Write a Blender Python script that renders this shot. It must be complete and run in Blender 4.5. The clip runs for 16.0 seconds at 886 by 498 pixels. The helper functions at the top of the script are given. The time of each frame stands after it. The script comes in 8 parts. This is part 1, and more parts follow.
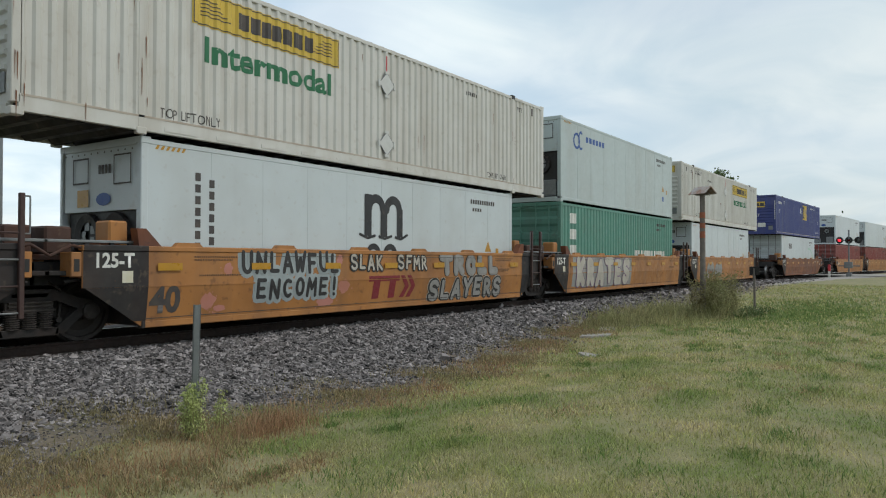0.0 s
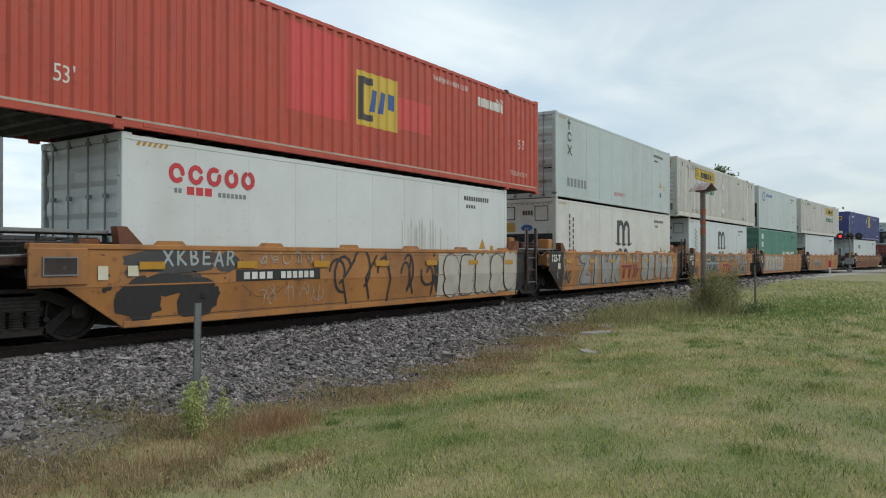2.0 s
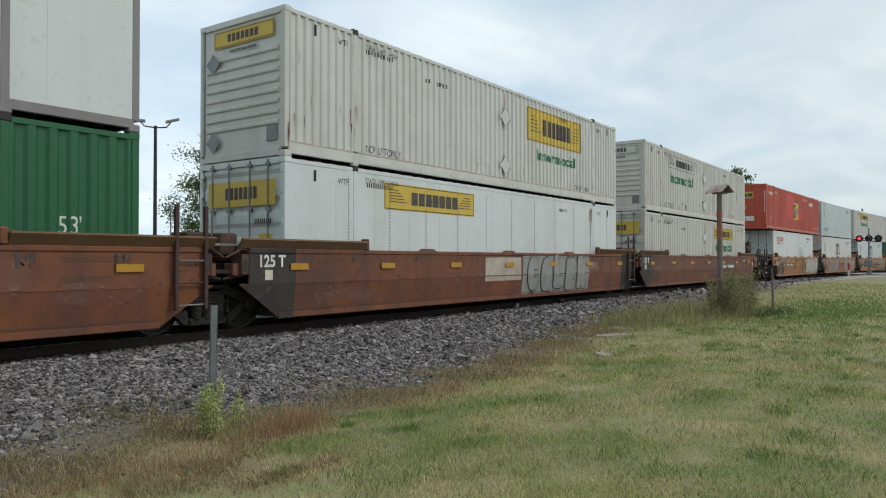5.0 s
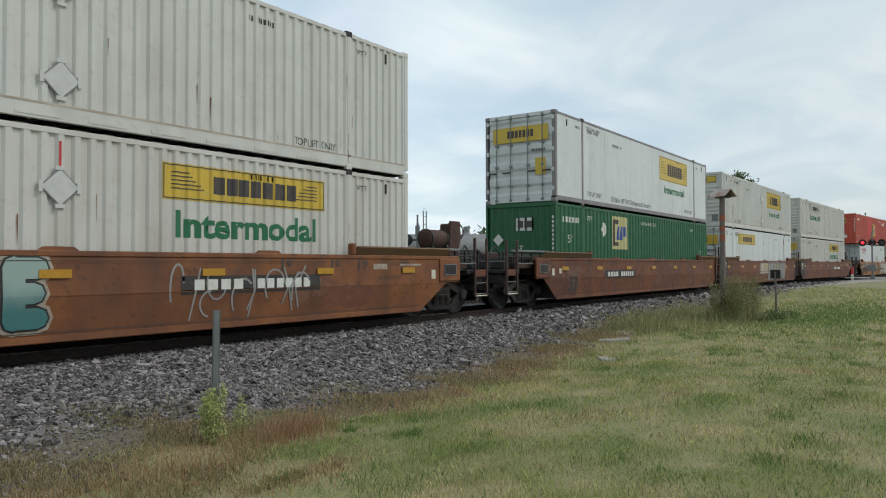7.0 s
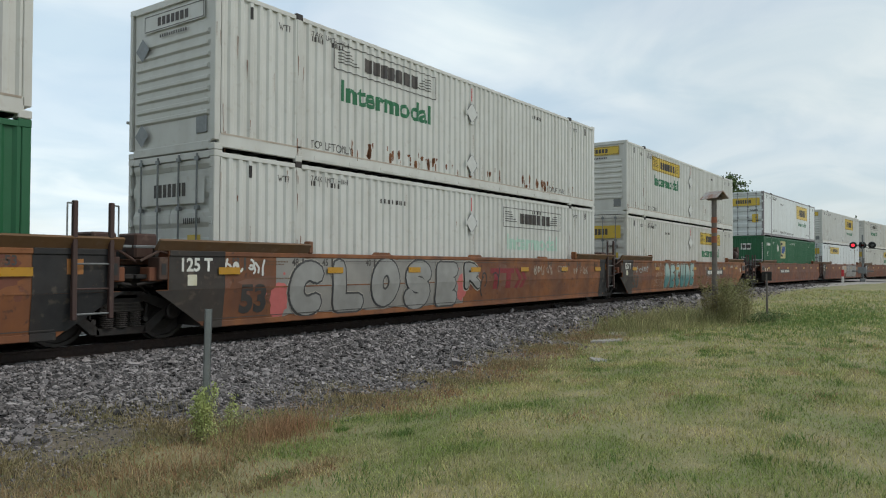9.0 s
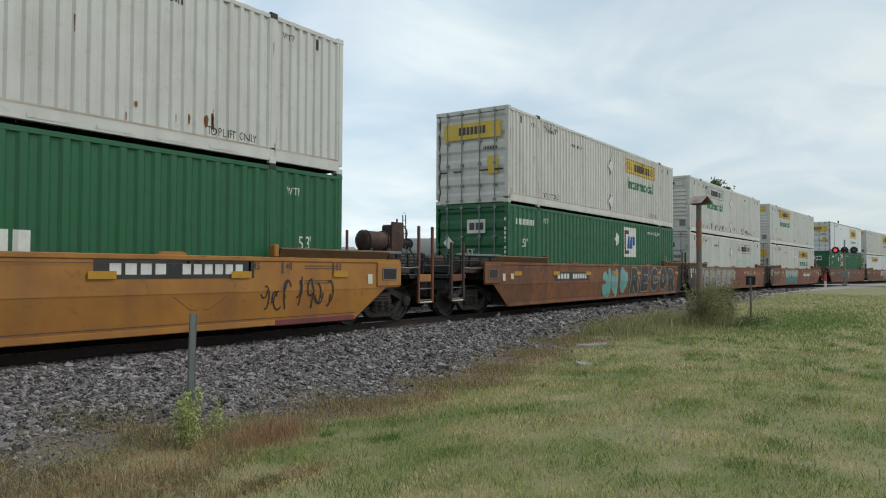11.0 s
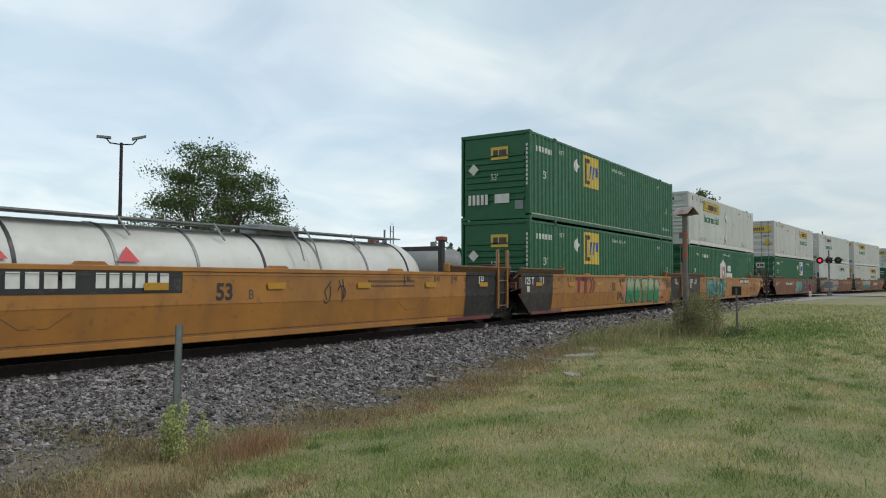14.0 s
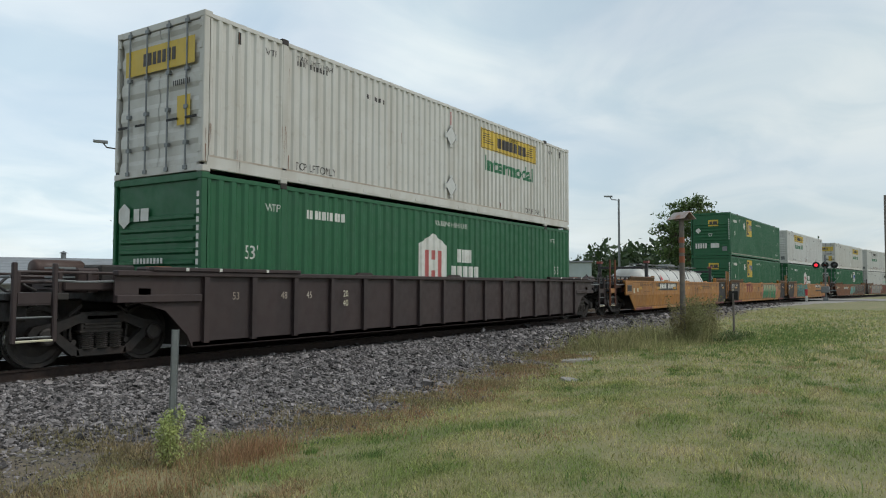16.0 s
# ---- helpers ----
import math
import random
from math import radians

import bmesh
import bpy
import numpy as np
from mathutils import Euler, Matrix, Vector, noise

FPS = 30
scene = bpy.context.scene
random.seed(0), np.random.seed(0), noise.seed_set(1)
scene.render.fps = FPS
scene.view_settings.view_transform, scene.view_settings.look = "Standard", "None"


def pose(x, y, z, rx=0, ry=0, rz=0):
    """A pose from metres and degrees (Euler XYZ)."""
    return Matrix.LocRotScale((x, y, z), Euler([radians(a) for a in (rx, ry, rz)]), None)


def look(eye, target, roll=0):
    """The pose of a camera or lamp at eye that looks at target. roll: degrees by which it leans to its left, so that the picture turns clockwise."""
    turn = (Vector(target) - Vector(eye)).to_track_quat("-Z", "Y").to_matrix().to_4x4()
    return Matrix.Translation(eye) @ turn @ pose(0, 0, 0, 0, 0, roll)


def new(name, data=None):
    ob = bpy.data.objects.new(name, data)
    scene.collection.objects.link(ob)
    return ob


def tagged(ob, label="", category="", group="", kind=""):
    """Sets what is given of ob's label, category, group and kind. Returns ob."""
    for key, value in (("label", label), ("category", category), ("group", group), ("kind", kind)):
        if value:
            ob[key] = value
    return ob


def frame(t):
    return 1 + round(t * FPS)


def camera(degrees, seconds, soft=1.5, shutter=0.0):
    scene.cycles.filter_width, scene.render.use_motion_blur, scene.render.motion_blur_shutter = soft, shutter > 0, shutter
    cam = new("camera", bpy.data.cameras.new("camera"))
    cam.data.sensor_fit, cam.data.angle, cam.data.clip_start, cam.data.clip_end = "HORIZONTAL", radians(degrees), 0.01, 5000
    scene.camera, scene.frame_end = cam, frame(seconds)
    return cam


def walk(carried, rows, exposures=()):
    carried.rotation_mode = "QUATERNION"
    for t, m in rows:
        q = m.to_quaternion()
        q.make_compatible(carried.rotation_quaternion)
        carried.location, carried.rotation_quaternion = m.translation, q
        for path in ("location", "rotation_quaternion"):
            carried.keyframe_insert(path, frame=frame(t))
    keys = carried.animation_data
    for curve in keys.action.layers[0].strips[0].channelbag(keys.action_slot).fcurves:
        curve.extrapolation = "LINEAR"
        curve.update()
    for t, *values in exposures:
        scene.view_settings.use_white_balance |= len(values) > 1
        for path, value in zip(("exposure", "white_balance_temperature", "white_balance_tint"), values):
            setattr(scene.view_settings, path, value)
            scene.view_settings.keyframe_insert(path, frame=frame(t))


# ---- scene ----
# camera: stands at one spot, is turned a little by hand. Rows: seconds, heading, pitch, lean (degrees)
EYE = Vector((0.0, 0.0, 1.25))
HEADINGS = [
    (0.0, 34.338, 0.903, 0.137),
    (0.5, 34.323, 0.874, 0.071),
    (1.0, 34.296, 0.846, 0.028),
    (1.5, 34.320, 0.721, -0.013),
    (2.0, 34.379, 0.708, -0.073),
    (2.5, 34.465, 0.677, -0.064),
    (3.0, 34.580, 0.717, -0.040),
    (3.5, 34.767, 0.703, -0.010),
    (4.0, 35.091, 0.713, -0.017),
    (6.5, 35.735, 1.170, -0.094),
    (7.0, 35.715, 1.254, -0.113),
    (7.5, 35.697, 1.284, -0.017),
    (8.0, 35.519, 1.192, 0.008),
    (8.5, 35.307, 1.228, 0.059),
    (9.0, 35.154, 1.263, 0.213),
    (11.5, 33.846, 1.733, 0.278),
    (12.0, 33.670, 1.923, 0.290),
    (12.5, 33.492, 2.085, 0.275),
    (13.0, 33.360, 2.220, 0.223),
    (13.5, 33.238, 2.345, 0.178),
    (14.0, 33.137, 2.446, 0.162),
    (14.5, 33.126, 2.549, 0.132),
    (15.0, 33.039, 2.709, 0.140),
    (15.5, 32.966, 2.760, 0.161),
    (16.0, 32.904, 2.812, 0.157),
]


def aim(heading, pitch, lean):
    h, p = radians(heading), radians(pitch)
    way = Vector((math.cos(p) * math.cos(h), math.cos(p) * math.sin(h), math.sin(p)))
    return look(EYE, EYE + way, lean)


cam = camera(62.2, 16.0, soft=1.1)
walk(cam, [(t, aim(a, b, c)) for t, a, b, c in HEADINGS],
     [(0.0, 0.0), (1.5, 0.0), (2.5, 0.03), (3.2, 0.0), (4.0, 0.0), (5.8, 0.02), (6.5, 0.02), (7.2, -0.06), (9.0, -0.04), (12.5, -0.03), (13.0, 0.03), (13.5, 0.07), (14.0, -0.08), (14.5, -0.36), (15.0, -0.40), (15.5, -0.32), (16.0, -0.10)])

# ---- world and light: a bright, thinly clouded sky ----
SUN_UP, SUN_ROUND = 49.0, 150.0


def make_world():
    world = bpy.data.worlds.new("sky")
    scene.world = world
    world.use_nodes = True
    nt = world.node_tree
    nt.nodes.clear()
    n, l = nt.nodes.new, nt.links.new
    out, bg = n("ShaderNodeOutputWorld"), n("ShaderNodeBackground")
    sky = n("ShaderNodeTexSky")
    sky.sky_type, sky.sun_disc = "NISHITA", False
    sky.sun_elevation, sky.sun_rotation = radians(SUN_UP), radians(SUN_ROUND)
    sky.air_density, sky.dust_density = 1.0, 2.0
    dim = n("ShaderNodeVectorMath")
    dim.operation = "SCALE"
    dim.inputs["Scale"].default_value = 0.15
    l(sky.outputs[0], dim.inputs[0])
    tex = n("ShaderNodeTexCoord")
    sep, plane = n("ShaderNodeSeparateXYZ"), n("ShaderNodeCombineXYZ")
    l(tex.outputs["Generated"], sep.inputs[0])
    lift = n("ShaderNodeMath")
    lift.operation, lift.inputs[1].default_value = "ADD", 0.22
    l(sep.outputs["Z"], lift.inputs[0])
    for axis in "XY":
        d = n("ShaderNodeMath")
        d.operation = "DIVIDE"
        l(sep.outputs[axis], d.inputs[0])
        l(lift.outputs[0], d.inputs[1])
        l(d.outputs[0], plane.inputs[axis])
    noise_a, noise_b = n("ShaderNodeTexNoise"), n("ShaderNodeTexNoise")
    for tx, s, det, dist in ((noise_a, 0.75, 5.0, 0.6), (noise_b, 2.1, 7.0, 0.9)):
        tx.inputs["Scale"].default_value, tx.inputs["Detail"].default_value = s, det
        tx.inputs["Distortion"].default_value = dist
        l(plane.outputs[0], tx.inputs["Vector"])
    ramp_a, ramp_b = n("ShaderNodeMapRange"), n("ShaderNodeMapRange")
    for r, lo, hi, a, b in ((ramp_a, 0.34, 0.66, 0.62, 1.0), (ramp_b, 0.3, 0.7, 0.0, 1.0)):
        r.inputs["From Min"].default_value, r.inputs["From Max"].default_value = lo, hi
        r.inputs["To Min"].default_value, r.inputs["To Max"].default_value = a, b
        r.interpolation_type = "SMOOTHSTEP"
    l(noise_a.outputs["Fac"], ramp_a.inputs["Value"])
    l(noise_b.outputs["Fac"], ramp_b.inputs["Value"])
    cloud, mix = n("ShaderNodeMix"), n("ShaderNodeMix")
    cloud.data_type = mix.data_type = "RGBA"
    cloud.inputs[6].default_value = (0.60, 0.73, 0.80, 1)
    cloud.inputs[7].default_value = (0.80, 0.88, 0.90, 1)
    l(ramp_b.outputs[0], cloud.inputs[0])
    l(ramp_a.outputs[0], mix.inputs[0])
    l(dim.outputs[0], mix.inputs[6])
    l(cloud.outputs[2], mix.inputs[7])
    # thinner, brighter cloud low in the north
    toward, glow_by = n("ShaderNodeVectorMath"), n("ShaderNodeMapRange")
    toward.operation = "DOT_PRODUCT"
    toward.inputs[1].default_value = (0.42, 0.90, -0.05)
    l(tex.outputs["Generated"], toward.inputs[0])
    for key, val in zip(("From Min", "From Max", "To Min", "To Max"), (0.55, 1.0, 0.97, 1.22)):
        glow_by.inputs[key].default_value = val
    glow_by.interpolation_type = "SMOOTHSTEP"
    l(toward.outputs["Value"], glow_by.inputs["Value"])
    lit = n("ShaderNodeVectorMath")
    lit.operation = "SCALE"
    l(mix.outputs[2], lit.inputs[0])
    l(glow_by.outputs[0], lit.inputs["Scale"])
    l(lit.outputs[0], bg.inputs["Color"])
    bg.inputs["Strength"].default_value = 1.0
    l(bg.outputs[0], out.inputs["Surface"])


make_world()
sun = new("sun", bpy.data.lights.new("sun", "SUN"))
sun.data.energy, sun.data.angle, sun.data.color = 1.3, radians(12), (1.0, 0.95, 0.88)
sun.matrix_world = look((22, -38, 50), (0, 0, 0))
scene.view_settings.exposure = 0.0

# ---- materials ----


def material(name, colour, rough=0.6, metal=0.0, second=None, scale=6.0, amount=0.5, bump=0.0, bump_scale=60.0,
             dirt=None, dirt_scale=1.2, dirt_amount=0.4, streak=False, vary=0.0, translucent=0.0, island=False, fleck=None, fleck_amount=0.0):
    """A painted or natural surface: base colour mottled with a second one, grime at a larger scale, fine relief."""
    m = bpy.data.materials.new(name)
    m.use_nodes = True
    nt = m.node_tree
    b = nt.nodes["Principled BSDF"]
    n, l = nt.nodes.new, nt.links.new
    b.inputs["Roughness"].default_value, b.inputs["Metallic"].default_value = rough, metal
    tex = n("ShaderNodeTexCoord")

    def noise_tex(s, det, vec=None):
        t = n("ShaderNodeTexNoise")
        t.inputs["Scale"].default_value, t.inputs["Detail"].default_value = s, det
        l(vec if vec else tex.outputs["Object"], t.inputs["Vector"])
        return t.outputs["Fac"]

    def ranged(src, lo, hi, a, b_):
        r = n("ShaderNodeMapRange")
        for key, val in zip(("From Min", "From Max", "To Min", "To Max"), (lo, hi, a, b_)):
            r.inputs[key].default_value = val
        l(src, r.inputs["Value"])
        return r.outputs[0]

    def mixed(fac, a, b_):
        x = n("ShaderNodeMix")
        x.data_type = "RGBA"
        l(fac, x.inputs[0])
        for sock, val in ((x.inputs[6], a), (x.inputs[7], b_)):
            if isinstance(val, tuple):
                sock.default_value = (*val, 1)
            else:
                l(val, sock)
        return x.outputs[2]

    col = tuple(colour)
    second = second or tuple(c * 0.8 for c in colour)
    col = mixed(ranged(noise_tex(scale, 6.0), 0.35, 0.65, 0.0, amount), col, tuple(second))
    if dirt:
        vec = None
        if streak:
            mp = n("ShaderNodeMapping")
            mp.inputs["Scale"].default_value = (1.0, 1.0, 0.13)
            l(tex.outputs["Object"], mp.inputs["Vector"])
            vec = mp.outputs[0]
        col = mixed(ranged(noise_tex(dirt_scale, 8.0, vec), 0.48, 0.78, 0.0, dirt_amount), col, tuple(dirt))
    if fleck:
        col = mixed(ranged(noise_tex(7.5, 9.0), 0.60, 0.70, 0.0, fleck_amount), col, tuple(fleck))
        col = mixed(ranged(noise_tex(0.55, 5.0), 0.50, 0.66, 0.0, fleck_amount * 0.5), col, tuple(fleck))
    if vary:
        hsv = n("ShaderNodeHueSaturation")
        if island:
            src = n("ShaderNodeNewGeometry").outputs["Random Per Island"]
        else:
            src = n("ShaderNodeObjectInfo").outputs["Random"]
        l(ranged(src, 0, 1, 1 - vary, 1 + vary), hsv.inputs["Value"])
        l(col, hsv.inputs["Color"])
        col = hsv.outputs[0]
    l(col, b.inputs["Base Color"])
    l(ranged(noise_tex(scale * 2.3, 4.0), 0.3, 0.7, max(0.05, rough - 0.12), min(1, rough + 0.12)), b.inputs["Roughness"])
    if bump:
        bp = n("ShaderNodeBump")
        bp.inputs["Strength"].default_value, bp.inputs["Distance"].default_value = bump, 0.01
        l(noise_tex(bump_scale, 6.0), bp.inputs["Height"])
        l(bp.outputs[0], b.inputs["Normal"])
    if translucent:
        tr, add = n("ShaderNodeBsdfTranslucent"), n("ShaderNodeMixShader")
        l(col, tr.inputs["Color"])
        add.inputs[0].default_value = translucent
        l(b.outputs[0], add.inputs[1])
        l(tr.outputs[0], add.inputs[2])
        l(add.outputs[0], nt.nodes["Material Output"].inputs["Surface"])
    return m


def glow(name, colour, strength):
    m = bpy.data.materials.new(name)
    m.use_nodes = True
    b = m.node_tree.nodes["Principled BSDF"]
    b.inputs["Base Color"].default_value = (*colour, 1)
    b.inputs["Emission Color"].default_value = (*colour, 1)
    b.inputs["Emission Strength"].default_value = strength
    return m


RUST = (0.16, 0.06, 0.025)
GRIME = (0.10, 0.085, 0.07)


def paint(name, colour, rough=0.5, dirt=GRIME, dirt_amount=0.45, dirt_scale=1.6, second=None, amount=0.35, bump=0.05, fleck=(0.30, 0.22, 0.15), fleck_amount=0.15):
    return material(name, colour, rough, 0.0, second, 2.2, amount, bump, 45.0, dirt, dirt_scale, dirt_amount, True, fleck=fleck, fleck_amount=fleck_amount)


M = {
    "white_warm": paint("weathered warm white paint", (0.59, 0.58, 0.54), second=(0.51, 0.495, 0.445), dirt=(0.30, 0.25, 0.18), dirt_amount=0.5),
    "white": paint("white painted steel", (0.60, 0.60, 0.565), second=(0.51, 0.51, 0.475), dirt=(0.27, 0.245, 0.20), dirt_amount=0.36),
    "white_smooth": paint("smooth white panel", (0.54, 0.59, 0.60), 0.42, second=(0.49, 0.54, 0.55), dirt=(0.30, 0.28, 0.24), dirt_amount=0.22, dirt_scale=0.9),
    "white_plate": paint("bright white panel", (0.63, 0.665, 0.66), 0.42, second=(0.57, 0.60, 0.595), dirt=(0.34, 0.31, 0.25), dirt_amount=0.25, dirt_scale=0.9),
    "grey_smooth": paint("pale grey panel", (0.44, 0.505, 0.50), 0.45, second=(0.385, 0.45, 0.445), dirt=(0.27, 0.26, 0.22), dirt_amount=0.3, dirt_scale=0.9),
    "red": paint("red painted steel", (0.46, 0.065, 0.035), second=(0.40, 0.08, 0.045), dirt=(0.20, 0.04, 0.03), dirt_amount=0.4, fleck=(0.26, 0.045, 0.03), fleck_amount=0.4),
    "green": paint("green painted steel", (0.010, 0.106, 0.038), second=(0.013, 0.092, 0.037), dirt=(0.019, 0.066, 0.033), dirt_amount=0.35, fleck=(0.012, 0.07, 0.033), fleck_amount=0.3),
    "teal": paint("faded teal paint", (0.09, 0.25, 0.19), second=(0.12, 0.27, 0.21), dirt=(0.10, 0.15, 0.12), fleck=(0.10, 0.13, 0.10), fleck_amount=0.4),
    "blue": paint("dark blue paint", (0.035, 0.05, 0.19), second=(0.05, 0.06, 0.2), fleck=(0.06, 0.06, 0.12), fleck_amount=0.3),
    "oxide": paint("oxide red paint", (0.24, 0.05, 0.04), second=(0.19, 0.05, 0.04)),
    "orange": paint("yellow-orange car paint", (0.40, 0.175, 0.048), 0.55, second=(0.33, 0.13, 0.03), dirt=(0.14, 0.07, 0.04), dirt_amount=0.62, amount=0.5, fleck=(0.10, 0.045, 0.025), fleck_amount=0.5),
    "orange_new": paint("yellow car paint", (0.39, 0.17, 0.028), 0.5, second=(0.31, 0.122, 0.026), dirt=(0.15, 0.075, 0.035), dirt_amount=0.55, amount=0.6, fleck=(0.15, 0.07, 0.03), fleck_amount=0.45),
    "rust_orange": paint("rusty orange car paint", (0.235, 0.087, 0.027), 0.65, second=(0.165, 0.056, 0.021), dirt=(0.075, 0.034, 0.022), dirt_amount=0.75, amount=0.7, fleck=(0.06, 0.028, 0.024), fleck_amount=0.7),
    "rust_dark": paint("dark rust-brown car paint", (0.195, 0.064, 0.022), 0.65, second=(0.13, 0.042, 0.021), dirt=(0.065, 0.030, 0.025), dirt_amount=0.75, amount=0.7, fleck=(0.055, 0.027, 0.03), fleck_amount=0.75),
    "brown": paint("dark brown car paint", (0.040, 0.026, 0.0255), 0.6, second=(0.052, 0.031, 0.028), dirt=(0.015, 0.011, 0.011), dirt_amount=0.5, fleck=(0.05, 0.03, 0.025), fleck_amount=0.4),
    "dark": paint("sooty dark grey steel", (0.013, 0.0125, 0.0132), 0.65, second=(0.022, 0.019, 0.018), dirt=(0.055, 0.026, 0.016), dirt_amount=0.35),
    "underframe": material("grimy cast steel", (0.017, 0.0155, 0.0148), 0.8, 0.1, (0.030, 0.024, 0.021), 5, 0.7, 0.3, 40, (0.05, 0.024, 0.014), 2.5, 0.3),
    "wheel": material("worn wheel steel", (0.030, 0.026, 0.024), 0.65, 0.2, (0.045, 0.036, 0.031), 8, 0.6, 0.1),
    "tread": material("polished tread", (0.4, 0.4, 0.4), 0.3, 1.0),
    "black": paint("black paint", (0.02, 0.02, 0.022), dirt_amount=0.15),
    "letter_dark": material("faded black lettering", (0.05, 0.045, 0.045), 0.6, second=(0.1, 0.08, 0.06), amount=0.5),
    "letter_white": material("white lettering", (0.68, 0.68, 0.64), 0.6, second=(0.5, 0.48, 0.42), amount=0.5),
    "letter_green": material("green lettering", (0.015, 0.15, 0.06), 0.5),
    "letter_blue": material("blue lettering", (0.03, 0.09, 0.32), 0.5),
    "letter_red": material("red lettering", (0.55, 0.04, 0.05), 0.5),
    "letter_mint": material("faded mint lettering", (0.42, 0.6, 0.5), 0.6),
    "yellow": paint("yellow sign film", (0.62, 0.43, 0.05), 0.45, dirt=(0.4, 0.27, 0.05), dirt_amount=0.25),
    "reflector": material("yellow reflective tape", (0.46, 0.235, 0.015), 0.35),
    "label": material("pale data label", (0.62, 0.60, 0.5), 0.6, second=(0.5, 0.42, 0.15), amount=0.4),
    "ttx_red": material("faded red lettering", (0.205, 0.016, 0.024), 0.6, second=(0.165, 0.022, 0.024), amount=0.6),
    "chord_red": paint("dark red chord paint", (0.17, 0.035, 0.03), 0.6, second=(0.12, 0.03, 0.026), dirt=(0.06, 0.03, 0.025), dirt_amount=0.6),
    "post": paint("grimy brown-red post paint", (0.055, 0.027, 0.022), 0.6, second=(0.04, 0.022, 0.018), dirt=(0.03, 0.018, 0.016), dirt_amount=0.6),
    "tag_silver": material("silver spray paint", (0.30, 0.295, 0.28), 0.45, second=(0.21, 0.205, 0.19), scale=3, amount=0.7),
    "tag_grey": material("grey spray ground", (0.22, 0.21, 0.195), 0.5, second=(0.30, 0.28, 0.25), scale=2, amount=0.7),
    "tag_black": material("black spray paint", (0.03, 0.028, 0.028), 0.55),
    "tag_white": material("white spray paint", (0.46, 0.43, 0.37), 0.55, second=(0.36, 0.32, 0.26), scale=3, amount=0.6),
    "tag_teal": material("teal spray paint", (0.10, 0.29, 0.265), 0.55, second=(0.19, 0.39, 0.35), scale=2, amount=0.8),
    "tag_pink": material("pink spray paint", (0.5, 0.13, 0.12), 0.55),
    "tag_purple": material("purple spray paint", (0.2, 0.1, 0.22), 0.55),
    "steel": material("galvanised steel", (0.24, 0.25, 0.25), 0.5, 0.6, (0.17, 0.18, 0.185), 9, 0.6, 0.08),
    "rail_side": material("rusty rail", (0.03, 0.02, 0.017), 0.8, 0.2, (0.05, 0.03, 0.022), 9, 0.7, 0.2),
    "tie": material("weathered tie timber", (0.05, 0.042, 0.035), 0.9, 0, (0.08, 0.068, 0.058), 5, 0.7, 0.4, 30),
    "wisp": material("wispy olive stalks", (0.36, 0.33, 0.17), 0.8, 0, (0.25, 0.27, 0.11), 1.5, 0.8, vary=0.45, island=True, translucent=0.4),
    "pale_gravel": material("pale road gravel", (0.33, 0.31, 0.285), 0.95, 0, (0.25, 0.235, 0.215), 2.5, 0.7, 0.3, 40),
    "lip": paint("soiled olive-brown lip", (0.14, 0.072, 0.027), 0.7, second=(0.07, 0.04, 0.02), dirt_amount=0.5),
    "straw": material("straw stalks", (0.46, 0.40, 0.24), 0.8, 0, (0.38, 0.31, 0.17), 3, 0.6, vary=0.3, island=True, translucent=0.3),
    "verge": material("tan and olive verge weeds", (0.24, 0.22, 0.10), 0.8, 0, (0.33, 0.25, 0.14), 1.3, 0.85, vary=0.45, island=True, translucent=0.3),
    "soil": material("stony brown soil", (0.12, 0.095, 0.066), 0.95, 0, (0.18, 0.15, 0.11), 14, 0.9, 0.9, 30, (0.085, 0.085, 0.04), 1.6, 0.8),
    "tuft": material("deep green tufts", (0.155, 0.245, 0.062), 0.7, 0, (0.12, 0.19, 0.05), 2, 0.7, vary=0.3, island=True, translucent=0.3),
    "stone": material("crushed ballast stone", (0.222, 0.203, 0.198), 0.85, 0, (0.08, 0.07, 0.067), 7, 0.8, 0.3, 90, vary=0.85, island=True),
    "gravel_bed": material("ballast fines", (0.085, 0.075, 0.07), 0.95, 0, (0.05, 0.043, 0.04), 22, 0.9, 0.6, 25, (0.06, 0.05, 0.04), 3, 0.5),
    "asphalt": material("worn asphalt", (0.16, 0.155, 0.15), 0.9, 0, (0.21, 0.2, 0.19), 3, 0.6, 0.2, 60),
    "bark": material("grey bark", (0.10, 0.08, 0.06), 0.9, 0, (0.06, 0.05, 0.04), 9, 0.7, 0.6, 30),
    "leaf": material("green leaves", (0.105, 0.16, 0.048), 0.6, 0, (0.06, 0.10, 0.032), 1.5, 0.8, vary=0.45, island=True, translucent=0.4),
    "leaf_far": material("far green leaves", (0.05, 0.085, 0.03), 0.7, 0, (0.03, 0.055, 0.022), 0.4, 0.8, vary=0.35, island=True, translucent=0.2),
    "weed": material("pale green weed leaves", (0.46, 0.50, 0.20), 0.6, 0, (0.33, 0.40, 0.14), 3, 0.6, vary=0.3, island=True, translucent=0.35),
    "weed_dark": material("olive weed stems", (0.23, 0.235, 0.10), 0.7, 0, (0.28, 0.22, 0.12), 1.2, 0.7, vary=0.35, island=True, translucent=0.3),
    "dry": material("dry reddish grass", (0.35, 0.195, 0.105), 0.8, 0, (0.38, 0.29, 0.17), 2.5, 0.75, vary=0.35, island=True, translucent=0.3),
    "wood_post": material("weathered grey post", (0.14, 0.12, 0.11), 0.85, 0, (0.2, 0.175, 0.15), 6, 0.7, 0.4, 40),
    "orange_tape": material("faded orange band", (0.30, 0.10, 0.05), 0.7),
